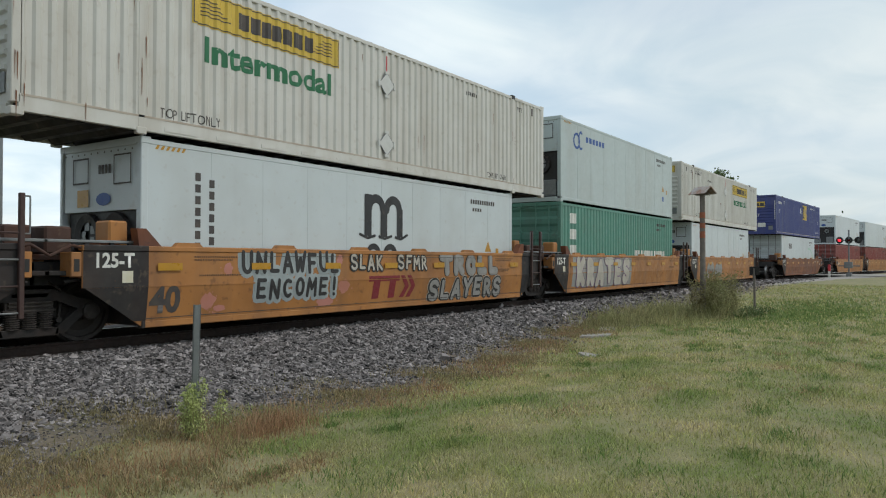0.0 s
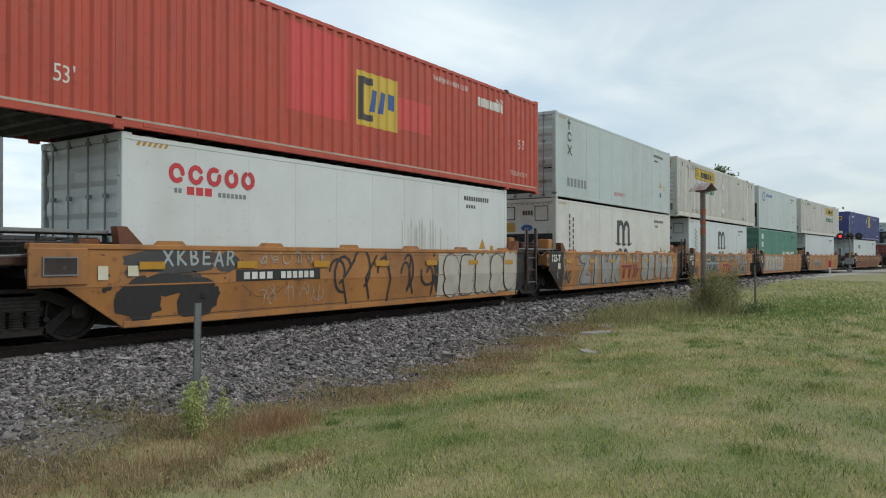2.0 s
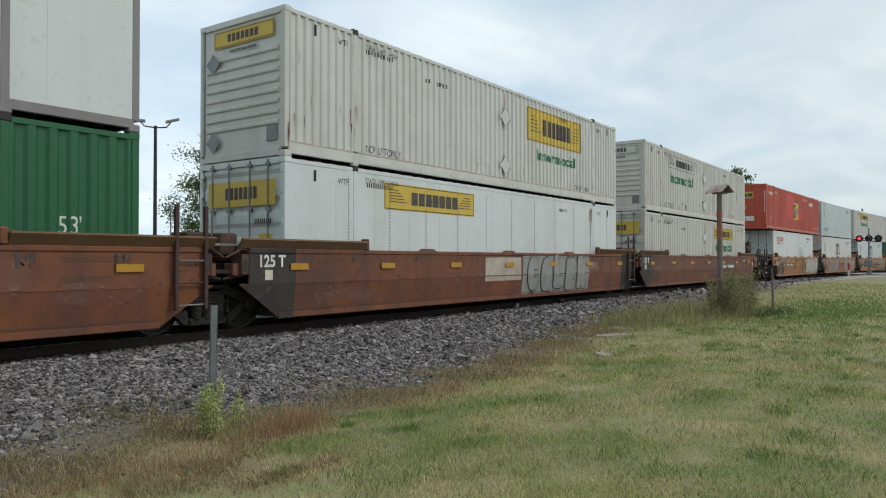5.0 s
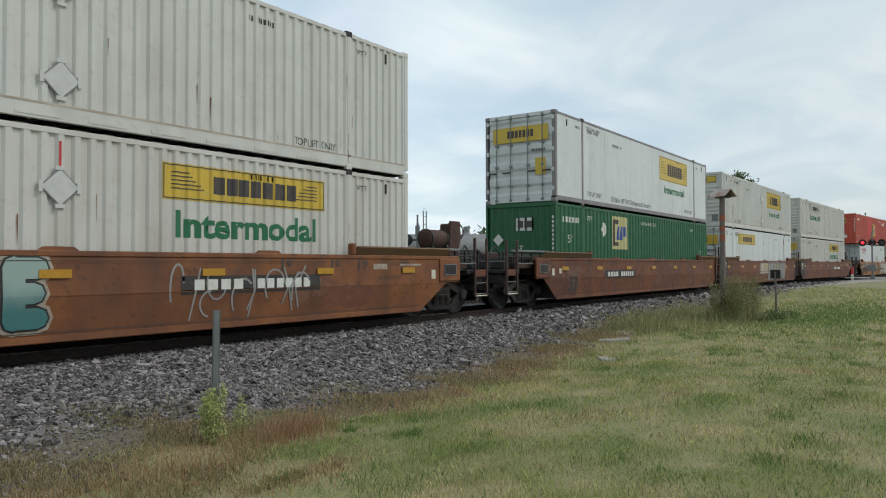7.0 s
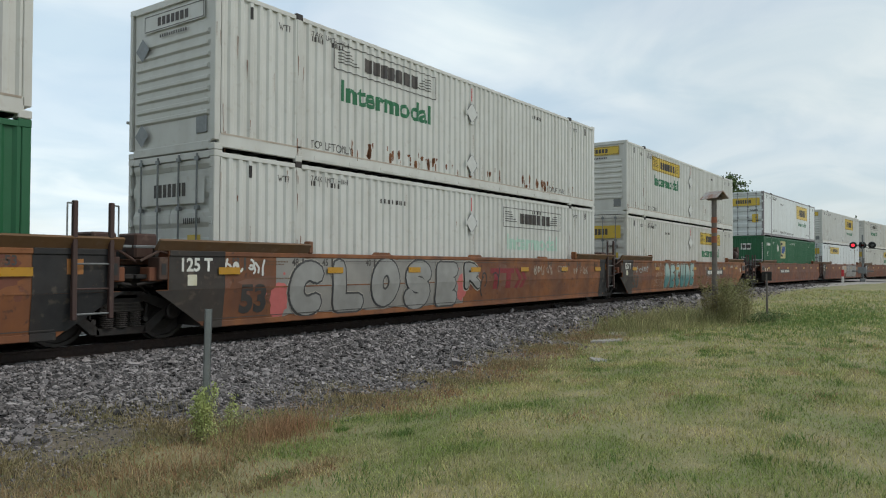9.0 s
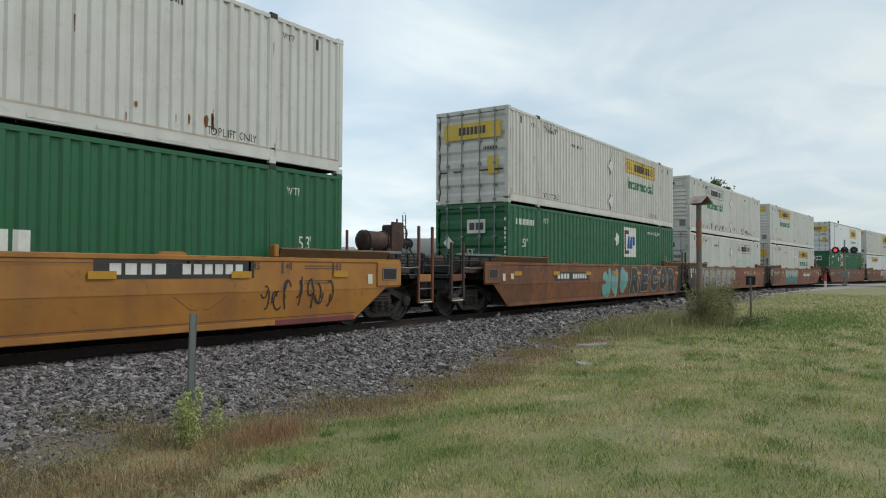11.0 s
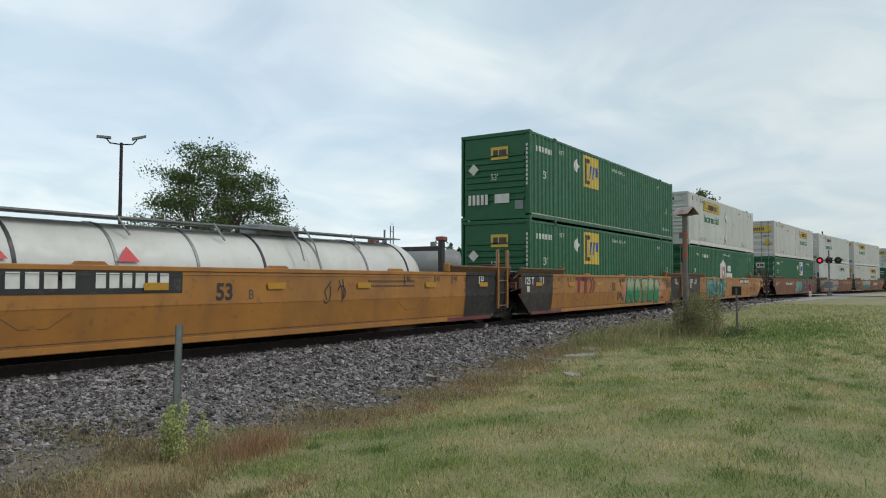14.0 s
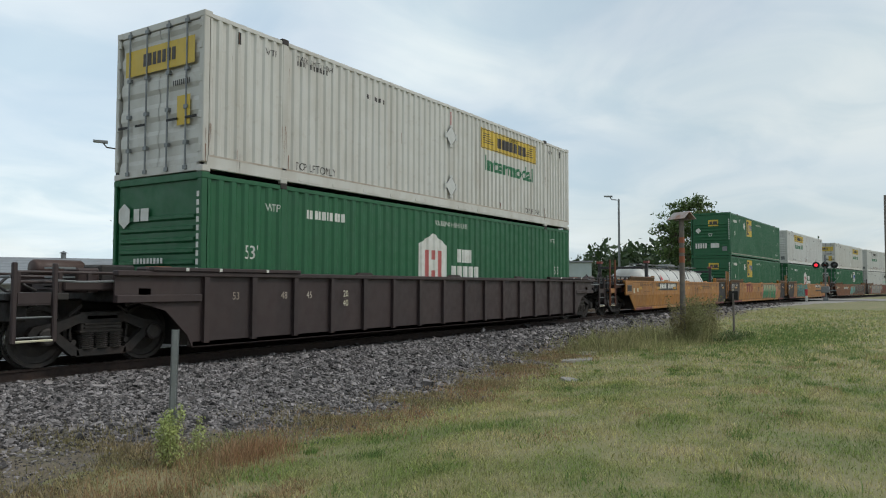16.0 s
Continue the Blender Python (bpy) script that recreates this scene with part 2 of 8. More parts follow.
    "roof_tin": material("rust-streaked tin", (0.42, 0.40, 0.38), 0.5, 0.3, (0.3, 0.14, 0.08), 5, 0.9, 0.1),
    "metal_roof": material("corrugated grey roof metal", (0.27, 0.28, 0.29), 0.5, 0.4, (0.22, 0.225, 0.23), 0.8, 0.6),
    "tank_grey": material("dull grey tank steel", (0.22, 0.225, 0.225), 0.6, 0.2, (0.17, 0.17, 0.17), 0.9, 0.7, 0.0),
    "lamp_dark": material("black signal housing", (0.02, 0.02, 0.02), 0.5),
    "red_lit": glow("lit red lens", (1.0, 0.03, 0.05), 2.2),
    "red_off": material("unlit red lens", (0.14, 0.012, 0.015), 0.2),
}


def faded_spray(name, low, high, z0, z1):
    """Spray paint that blends from one colour at its foot to another at its head."""
    m = material(name, low, 0.55, second=tuple(c * 0.85 for c in low), scale=3, amount=0.6)
    nt = m.node_tree
    n, l = nt.nodes.new, nt.links.new
    b = nt.nodes["Principled BSDF"]
    src = b.inputs["Base Color"].links[0].from_socket
    tex, sep, fade, x, wob, add = n("ShaderNodeTexCoord"), n("ShaderNodeSeparateXYZ"), n("ShaderNodeMapRange"), n("ShaderNodeMix"), n("ShaderNodeTexNoise"), n("ShaderNodeMath")
    x.data_type, fade.interpolation_type, add.operation = "RGBA", "SMOOTHSTEP", "MULTIPLY_ADD"
    wob.inputs["Scale"].default_value = 3.0
    l(tex.outputs["Object"], sep.inputs[0])
    l(tex.outputs["Object"], wob.inputs["Vector"])
    l(wob.outputs["Fac"], add.inputs[0])
    add.inputs[1].default_value = 0.25
    l(sep.outputs["Z"], add.inputs[2])
    fade.inputs["From Min"].default_value, fade.inputs["From Max"].default_value = z0 + 0.125, z1 + 0.125
    l(add.outputs[0], fade.inputs["Value"])
    l(fade.outputs[0], x.inputs[0])
    l(src, x.inputs[6])
    x.inputs[7].default_value = (*high, 1)
    l(x.outputs[2], b.inputs["Base Color"])
    return m


M["fade_teal"] = faded_spray("teal to mint spray", (0.06, 0.19, 0.19), (0.29, 0.385, 0.355), 0.6, 1.1)
M["fade_green"] = faded_spray("green to pale olive spray", (0.012, 0.22, 0.085), (0.30, 0.36, 0.21), 0.72, 1.15)
M["tag_dusk"] = material("blue-black spray paint", (0.045, 0.045, 0.05), 0.55, second=(0.07, 0.065, 0.06), scale=3, amount=0.7)
M["tag_ice"] = material("ice-blue spray paint", (0.36, 0.40, 0.40), 0.55, second=(0.28, 0.32, 0.32), scale=3, amount=0.6)
M["tag_olive"] = material("olive spray ground", (0.17, 0.16, 0.06), 0.55, second=(0.24, 0.20, 0.09), scale=2, amount=0.8)
M["tag_rose"] = material("pale rose overspray", (0.47, 0.20, 0.16), 0.6, second=(0.40, 0.16, 0.10), scale=2, amount=0.8)
M["chalk"] = material("worn chalk white", (0.42, 0.38, 0.32), 0.8, second=(0.28, 0.20, 0.14), scale=9, amount=0.9)


def ground_material():
    """Mown grass seen as a mat: green, straw and bare soil at three scales."""
    m = material("dry and green lawn", (0.20, 0.20, 0.085), 0.95, 0, (0.29, 0.245, 0.14), 1.7, 0.9, 0.9, 40,
                 (0.13, 0.155, 0.055), 0.6, 0.8)
    return m


M["lawn"] = ground_material()
M["blade"] = material("grass blades", (0.305, 0.35, 0.105), 0.7, 0, (0.54, 0.465, 0.235), 1.7, 0.95, dirt=(0.13, 0.235, 0.05),
                      dirt_scale=0.6, dirt_amount=0.9, vary=0.45, island=True, translucent=0.3)

# ---- geometry helpers ----


class Geo:
    """Gathers plain geometry and links it as one mesh."""

    def __init__(self):
        self.v, self.f = [], []

    def add(self, verts, faces):
        k = len(self.v)
        self.v += [tuple(p) for p in verts]
        self.f += [tuple(i + k for i in f) for f in faces]
        return self

    def box(self, x0, x1, y0, y1, z0, z1, c=0.0):
        """A block; c cuts its edges."""
        if c <= 0:
            v = [(x, y, z) for x in (x0, x1) for y in (y0, y1) for z in (z0, z1)]
            return self.add(v, [(0, 1, 3, 2), (4, 6, 7, 5), (0, 4, 5, 1), (2, 3, 7, 6), (0, 2, 6, 4), (1, 5, 7, 3)])
        lo, hi = (x0, y0, z0), (x1, y1, z1)
        v, idx = [], {}
        for sx in (0, 1):
            for sy in (0, 1):
                for sz in (0, 1):
                    s = (sx, sy, sz)
                    for a in range(3):
                        p = [(hi[i] - c if s[i] else lo[i] + c) for i in range(3)]
                        p[a] = hi[a] if s[a] else lo[a]
                        idx[s, a] = len(v)
                        v.append(p)
        f = []
        for a in range(3):
            b, d = (a + 1) % 3, (a + 2) % 3
            for s in (0, 1):
                ring = []
                for sb, sd in ((0, 0), (1, 0), (1, 1), (0, 1)):
                    key = [0, 0, 0]
                    key[a], key[b], key[d] = s, sb, sd
                    ring.append(idx[tuple(key), a])
                f.append(tuple(ring if s else ring[::-1]))
            for sb in (0, 1):
                for sd in (0, 1):
                    k0, k1 = [0, 0, 0], [0, 0, 0]
                    k0[a], k1[a] = 0, 1
                    k0[b] = k1[b] = sb
                    k0[d] = k1[d] = sd
                    q = (idx[tuple(k0), b], idx[tuple(k1), b], idx[tuple(k1), d], idx[tuple(k0), d])
                    f.append(q if sb != sd else q[::-1])
        for s in [(i, j, k) for i in (0, 1) for j in (0, 1) for k in (0, 1)]:
            t = (idx[s, 0], idx[s, 1], idx[s, 2])
            f.append(t if sum(s) % 2 else t[::-1])
        return self.add(v, f)

    def prism(self, outline, y0, y1):
        """An outline in x, z drawn out along y."""
        k = len(outline)
        v = [(x, y0, z) for x, z in outline] + [(x, y1, z) for x, z in outline]
        f = [tuple(range(k)), tuple(range(2 * k - 1, k - 1, -1))]
        f += [(i, i + k, (i + 1) % k + k, (i + 1) % k) for i in range(k)]
        return self.add(v, f)

    def bar(self, outline, x0, x1):
        """An outline in y, z drawn out along x."""
        k = len(outline)
        v = [(x0, y, z) for y, z in outline] + [(x1, y, z) for y, z in outline]
        f = [tuple(range(k))[::-1], tuple(range(k, 2 * k))]
        f += [(i, (i + 1) % k, (i + 1) % k + k, i + k) for i in range(k)]
        return self.add(v, f)

    def tube(self, p0, p1, r0, r1=None, n=10, caps=True):
        p0, p1 = Vector(p0), Vector(p1)
        r1 = r0 if r1 is None else r1
        d = (p1 - p0).normalized()
        a = d.orthogonal().normalized()
        b = d.cross(a)
        v = []
        for p, r in ((p0, r0), (p1, r1)):
            v += [p + (a * math.cos(2 * math.pi * i / n) + b * math.sin(2 * math.pi * i / n)) * r for i in range(n)]
        f = [(i, (i + 1) % n, (i + 1) % n + n, i + n) for i in range(n)]
        if caps:
            f += [tuple(range(n))[::-1], tuple(range(n, 2 * n))]
        return self.add(v, f)

    def path(self, points, r, n=8):
        for a, b in zip(points, points[1:]):
            self.tube(a, b, r, n=n)
        return self

    def lathe(self, profile, centre, axis="y", n=24):
        """A profile of (along, radius) turned about an axis through centre."""
        v, f, k = [], [], len(profile)
        cx, cy, cz = centre
        for i in range(n):
            c, s = math.cos(2 * math.pi * i / n), math.sin(2 * math.pi * i / n)
            for a, r in profile:
                v.append({"y": (cx + r * c, cy + a, cz + r * s), "x": (cx + a, cy + r * c, cz + r * s), "z": (cx + r * c, cy + r * s, cz + a)}[axis])
        for i in range(n):
            j = (i + 1) % n
            for q in range(k - 1):
                f.append((i * k + q, i * k + q + 1, j * k + q + 1, j * k + q))
        return self.add(v, f)

    def mesh(self, name, mat, smooth=False):
        me = bpy.data.meshes.new(name)
        me.from_pydata(self.v, [], self.f)
        bm = bmesh.new()
        bm.from_mesh(me)
        bmesh.ops.recalc_face_normals(bm, faces=bm.faces)
        bm.to_mesh(me)
        bm.free()
        me.materials.append(mat)
        if smooth:
            me.polygons.foreach_set("use_smooth", [True] * len(me.polygons))
        return me

    def make(self, name, mat, parent=None, label="", smooth=False):
        ob = new(name, self.mesh(name, mat, smooth))
        ob.parent = parent
        return tagged(ob, label)


def thing(name, label, category, group="", kind=""):
    return tagged(new(name), label, category, group, kind)


def big_mesh(name, verts, faces, mat):
    """A mesh from numpy arrays: verts (n, 3), faces (m, k)."""
    me = bpy.data.meshes.new(name)
    verts, faces = np.asarray(verts, np.float32), np.asarray(faces, np.int32)
    k = faces.shape[1]
    me.vertices.add(len(verts))
    me.vertices.foreach_set("co", verts.ravel())
    me.loops.add(faces.size)
    me.loops.foreach_set("vertex_index", faces.ravel())
    me.polygons.add(len(faces))
    me.polygons.foreach_set("loop_start", np.arange(0, faces.size, k, dtype=np.int32))
    me.update(calc_edges=True)
    me.validate()
    me.polygons.foreach_set("use_smooth", np.zeros(len(me.polygons), bool))
    me.materials.append(mat)
    return me


# ---- the track: straight, then a wide bend to the camera's side ----
TRACK_Y, BEND_AT, BEND_R = 11.82, 35.0, 620.0


def on_track(s):
    """Place and heading (radians) at s metres along the track."""
    if s <= BEND_AT:
        return s, TRACK_Y, 0.0
    a = (s - BEND_AT) / BEND_R
    return BEND_AT + BEND_R * math.sin(a), TRACK_Y - BEND_R * (1 - math.cos(a)), -a


def beside(s, n, z=0.0):
    """A point n metres to the camera's side of the track's middle."""
    x, y, a = on_track(s)
    return x + n * math.sin(a), y - n * math.cos(a), z


def smooth(a, b, x):
    t = np.clip((x - a) / (b - a), 0, 1)
    return t * t * (3 - 2 * t)


def track_offset(x, y):
    """How far (x, y) lies to the camera's side of the track's middle."""
    bend = np.where(x > BEND_AT, (np.maximum(x - BEND_AT, 0)) ** 2 / (2 * BEND_R), 0)
    return TRACK_Y - bend - y


def ground_z(x, y):
    """Lawn, a shallow ditch before the ballast, the ballast bank and its crown."""
    x, y = np.asarray(x, float), np.asarray(y, float)
    n = track_offset(x, y)
    base = -0.42 - 0.16 * smooth(3.0, 6.3, y) * (1 - smooth(14, 26, x))
    base = base + 0.36 * smooth(28, 62, x)
    base = base + 0.03 * np.sin(x * 0.55 + 1.0) * np.sin(y * 0.7) * (1 - smooth(30, 60, x))
    toe = 4.45 - 1.0 * smooth(9, 20, x)
    bank = -0.17 + (base + 0.17) * np.clip((n - 1.75) / (toe - 1.75), 0, 1)
    far_base = -0.35
    bank_far = -0.17 + (far_base + 0.17) * np.clip((-n - 1.9) / 2.2, 0, 1)
    rough = 0.012 * np.sin(x * 3.1 + y * 1.7) * np.sin(y * 4.3 - x) * (np.abs(x) < 40)
    return np.where(n > 1.75, np.where(n < toe, bank, base), np.where(n > -1.9, -0.17, bank_far)) + rough

# ---- surfaces that carry lettering ----


M["stencil_faint"] = material("faded fine stencil", (0.13, 0.07, 0.035), 0.7, second=(0.09, 0.05, 0.03), amount=0.5)
M["maroon"] = paint("maroon-brown stain", (0.15, 0.050, 0.028), 0.7, second=(0.16, 0.055, 0.03), amount=0.8, fleck_amount=0.3)
M["primer"] = paint("purple-brown primer", (0.105, 0.033, 0.028), 0.7, second=(0.15, 0.05, 0.03), amount=0.8)
M["fresh_red"] = paint("fresh pinkish red paint", (0.60, 0.07, 0.065), 0.5, second=(0.54, 0.06, 0.05), fleck_amount=0.05, dirt_amount=0.15)
M["cream"] = paint("cream logo film", (0.55, 0.50, 0.24), 0.5, dirt_amount=0.2)
M["frame_grey"] = paint("mauve-grey frame steel", (0.21, 0.19, 0.20), 0.5, second=(0.27, 0.25, 0.25))
M["grime_run"] = material("soft brown grime run", (0.42, 0.42, 0.38), 0.7, second=(0.50, 0.53, 0.52), scale=5, amount=0.8)
M["reservoir"] = paint("dark rusted reservoir steel", (0.060, 0.027, 0.019), 0.75, second=(0.040, 0.022, 0.018), dirt=(0.11, 0.045, 0.02), dirt_amount=0.5)
M["spring"] = material("dusty spring steel", (0.060, 0.050, 0.044), 0.7, 0.2, (0.035, 0.029, 0.026), 7, 0.7, 0.2)
M["rail_dirt"] = material("dirt-lined rail edge", (0.36, 0.30, 0.24), 0.8, 0, (0.52, 0.47, 0.40), 2.5, 0.8)


class Face:
    """A side wall: y as a function of x and z, with the lines at which it folds. Decals are cut at the folds and follow it."""

    def __init__(self, xs=(), ys=(), flat=0.0, zs=(), zy=()):
        self.xs, self.ys, self.flat, self.zs, self.zy = list(xs), list(ys), flat, list(zs), list(zy)

    def y(self, x, z):
        if self.xs:
            return float(np.interp(x, self.xs, self.ys))
        if self.zs:
            return float(np.interp(z, self.zs, self.zy))
        return self.flat

    def lay(self, name, polys, mat, parent, label="", lift=0.004, step=0.0):
        """Polygons in x, z laid on the wall as one thin mesh."""
        bm = bmesh.new()
        for i, p in enumerate(polys):
            vs = [bm.verts.new((x, -i * step, z)) for x, z in p]
            if len(set(vs)) > 2:
                bm.faces.new(vs)
        self.finish(bm)
        ob = self.link(name, bm, mat, parent, label, lift)
        if len(polys) > 3:
            tagged(ob, kind="stuff")
        return ob

    def finish(self, bm):
        if not bm.verts:
            return
        lo, hi = min(v.co.x for v in bm.verts), max(v.co.x for v in bm.verts)
        for x in self.xs:
            if lo < x < hi:
                bmesh.ops.bisect_plane(bm, geom=bm.verts[:] + bm.edges[:] + bm.faces[:], plane_co=(x, 0, 0), plane_no=(1, 0, 0), dist=1e-5)
        for z in self.zs[1:-1]:
            bmesh.ops.bisect_plane(bm, geom=bm.verts[:] + bm.edges[:] + bm.faces[:], plane_co=(0, 0, z), plane_no=(0, 0, 1), dist=1e-5)

    def link(self, name, bm, mat, parent, label, lift):
        for v in bm.verts:
            v.co.y += self.y(v.co.x, v.co.z) - lift
        for f in bm.faces:
            f.normal_update()
            if f.normal.y > 0:
                f.normal_flip()
        me = bpy.data.meshes.new(name)
        bm.to_mesh(me)
        bm.free()
        me.materials.append(mat)
        ob = new(name, me)
        ob.parent = parent
        return tagged(ob, label)

    def letter(self, name, words, x, z, height, mat, parent, label="", stretch=1.0, lift=0.004, to=None, bold=0.0):
        """Words whose left foot is at x, z, stretched to end at to; height is that of the capitals."""
        bm = bmesh.new()
        bm.from_mesh(words_mesh(words, bold))
        k = height / 0.73
        if to is not None:
            ends = [v.co.x for v in bm.verts]
            stretch = (to - x) / (max(ends) * k)
        for v in bm.verts:
            v.co = Vector((x + v.co.x * k * stretch, 0, z + v.co.y * k))
        self.finish(bm)
        return self.link(name, bm, mat, parent, label, lift)


WORDS = {}


def words_mesh(words, bold=0.0):
    if (words, bold) not in WORDS:
        cu = bpy.data.curves.new("words", "FONT")
        cu.body, cu.resolution_u, cu.offset = words, 3, bold
        ob = new("words", cu)
        bpy.context.view_layer.update()
        WORDS[words, bold] = bpy.data.meshes.new_from_object(ob.evaluated_get(bpy.context.evaluated_depsgraph_get()))
        bpy.data.objects.remove(ob)
    return WORDS[words, bold]


def rect(x0, x1, z0, z1):
    return [(x0, z0), (x1, z0), (x1, z1), (x0, z1)]


def ring(x0, x1, z0, z1, w):
    return [rect(x0, x1, z0, z0 + w), rect(x0, x1, z1 - w, z1), rect(x0, x0 + w, z0 + w, z1 - w), rect(x1 - w, x1, z0 + w, z1 - w)]


def stroke(points, w):
    """A thick line as quads with round joints."""
    polys = []
    for (ax, az), (bx, bz) in zip(points, points[1:]):
        dx, dz = bx - ax, bz - az
        d = math.hypot(dx, dz) or 1
        px, pz = -dz / d * w / 2, dx / d * w / 2
        polys.append([(ax + px, az + pz), (bx + px, bz + pz), (bx - px, bz - pz), (ax - px, az - pz)])
    for x, z in points:
        polys.append([(x + w / 2 * math.cos(i * math.pi / 4), z + w / 2 * math.sin(i * math.pi / 4)) for i in range(8)])
    return polys


def bars(x0, x1, z0, z1, count, gap=0.3):
    """Upright bars in place of writing."""
    w = (x1 - x0) / count
    return [rect(x0 + i * w, x0 + (i + 1 - gap) * w, z0, z1) for i in range(count)]


def arc(cx, cz, rx, rz, a0, a1, n=9):
    return [(cx + rx * math.cos(radians(a0 + (a1 - a0) * i / n)), cz + rz * math.sin(radians(a0 + (a1 - a0) * i / n))) for i in range(n + 1)]


# strokes of rounded letters in a unit cell
SPRAY = {
    " ": [],
    "A": [[(0.12, 0.05), (0.5, 0.95), (0.88, 0.05)], [(0.28, 0.36), (0.72, 0.36)]],
    "B": [[(0.22, 0.05), (0.22, 0.95)], arc(0.28, 0.72, 0.42, 0.22, 90, -90), arc(0.28, 0.28, 0.5, 0.23, 90, -90)],
    "C": [arc(0.55, 0.5, 0.36, 0.40, 55, 305)],
    "D": [[(0.2, 0.06), (0.2, 0.94)], arc(0.25, 0.5, 0.55, 0.43, 90, -90)],
    "E": [[(0.2, 0.08), (0.2, 0.92)], [(0.25, 0.9), (0.8, 0.9)], [(0.25, 0.5), (0.7, 0.5)], [(0.25, 0.1), (0.8, 0.1)]],
    "F": [[(0.22, 0.05), (0.22, 0.92)], [(0.22, 0.9), (0.85, 0.9)], [(0.22, 0.5), (0.72, 0.5)]],
    "G": [arc(0.52, 0.5, 0.36, 0.40, 50, 330), [(0.55, 0.42), (0.86, 0.42), (0.86, 0.12)]],
    "I": [[(0.5, 0.05), (0.5, 0.95)]],
    "K": [[(0.22, 0.05), (0.22, 0.95)], [(0.85, 0.95), (0.3, 0.48), (0.88, 0.05)]],
    "L": [[(0.2, 0.92), (0.2, 0.1), (0.8, 0.1)]],
    "M": [[(0.1, 0.05), (0.18, 0.92), (0.5, 0.4), (0.82, 0.92), (0.9, 0.05)]],
    "N": [[(0.16, 0.05), (0.16, 0.93), (0.84, 0.07), (0.84, 0.95)]],
    "O": [arc(0.5, 0.5, 0.32, 0.40, 0, 360, 14)],
    "R": [[(0.22, 0.05), (0.22, 0.92)], arc(0.3, 0.69, 0.42, 0.23, 90, -90), [(0.45, 0.45), (0.82, 0.05)]],
    "S": [arc(0.5, 0.72, 0.34, 0.22, 20, 270), arc(0.5, 0.27, 0.34, 0.22, 90, -160)],
    "T": [[(0.08, 0.9), (0.92, 0.9)], [(0.5, 0.85), (0.5, 0.08)]],
    "U": [[(0.16, 0.95), (0.16, 0.4)], arc(0.5, 0.4, 0.34, 0.34, 180, 360), [(0.84, 0.4), (0.84, 0.95)]],
    "V": [[(0.1, 0.95), (0.5, 0.06), (0.9, 0.95)]],
    "W": [[(0.06, 0.95), (0.27, 0.06), (0.5, 0.66), (0.73, 0.06), (0.94, 0.95)]],
    "X": [[(0.12, 0.05), (0.88, 0.95)], [(0.12, 0.95), (0.88, 0.05)]],
    "Y": [[(0.1, 0.95), (0.5, 0.5), (0.9, 0.95)], [(0.5, 0.5), (0.5, 0.05)]],
    "Z": [[(0.12, 0.9), (0.86, 0.9), (0.14, 0.1), (0.9, 0.1)]],
    "!": [[(0.5, 0.95), (0.46, 0.36)], [(0.45, 0.1), (0.47, 0.08)]],
    "0": [arc(0.5, 0.5, 0.3, 0.42, 0, 360, 12)],
    "1": [[(0.3, 0.75), (0.5, 0.92), (0.5, 0.06)]],
    "2": [arc(0.5, 0.68, 0.3, 0.25, 170, -40), [(0.72, 0.5), (0.18, 0.08), (0.85, 0.08)]],
    "5": [[(0.8, 0.92), (0.28, 0.92), (0.25, 0.55)], arc(0.45, 0.34, 0.34, 0.26, 120, -140)],
    "6": [arc(0.5, 0.3, 0.3, 0.25, 0, 360), arc(0.75, 0.35, 0.55, 0.55, 110, 180)],
}


def loose_strokes(rnd):
    """Interlaced bends and bars of no meaning."""
    lines = []
    for _ in range(rnd.choice((2, 3))):
        if rnd.random() < 0.6:
            a = rnd.uniform(0, 360)
            lines.append(arc(rnd.uniform(0.3, 0.7), rnd.uniform(0.3, 0.7), rnd.uniform(0.2, 0.42), rnd.uniform(0.22, 0.4), a, a + rnd.uniform(140, 250)))
        else:
            x = rnd.uniform(0.1, 0.9)
            lines.append([(x, rnd.uniform(0.0, 0.2)), (x + rnd.uniform(-0.3, 0.3), 0.5), (x + rnd.uniform(-0.3, 0.3), rnd.uniform(0.8, 1.0))])
    return lines


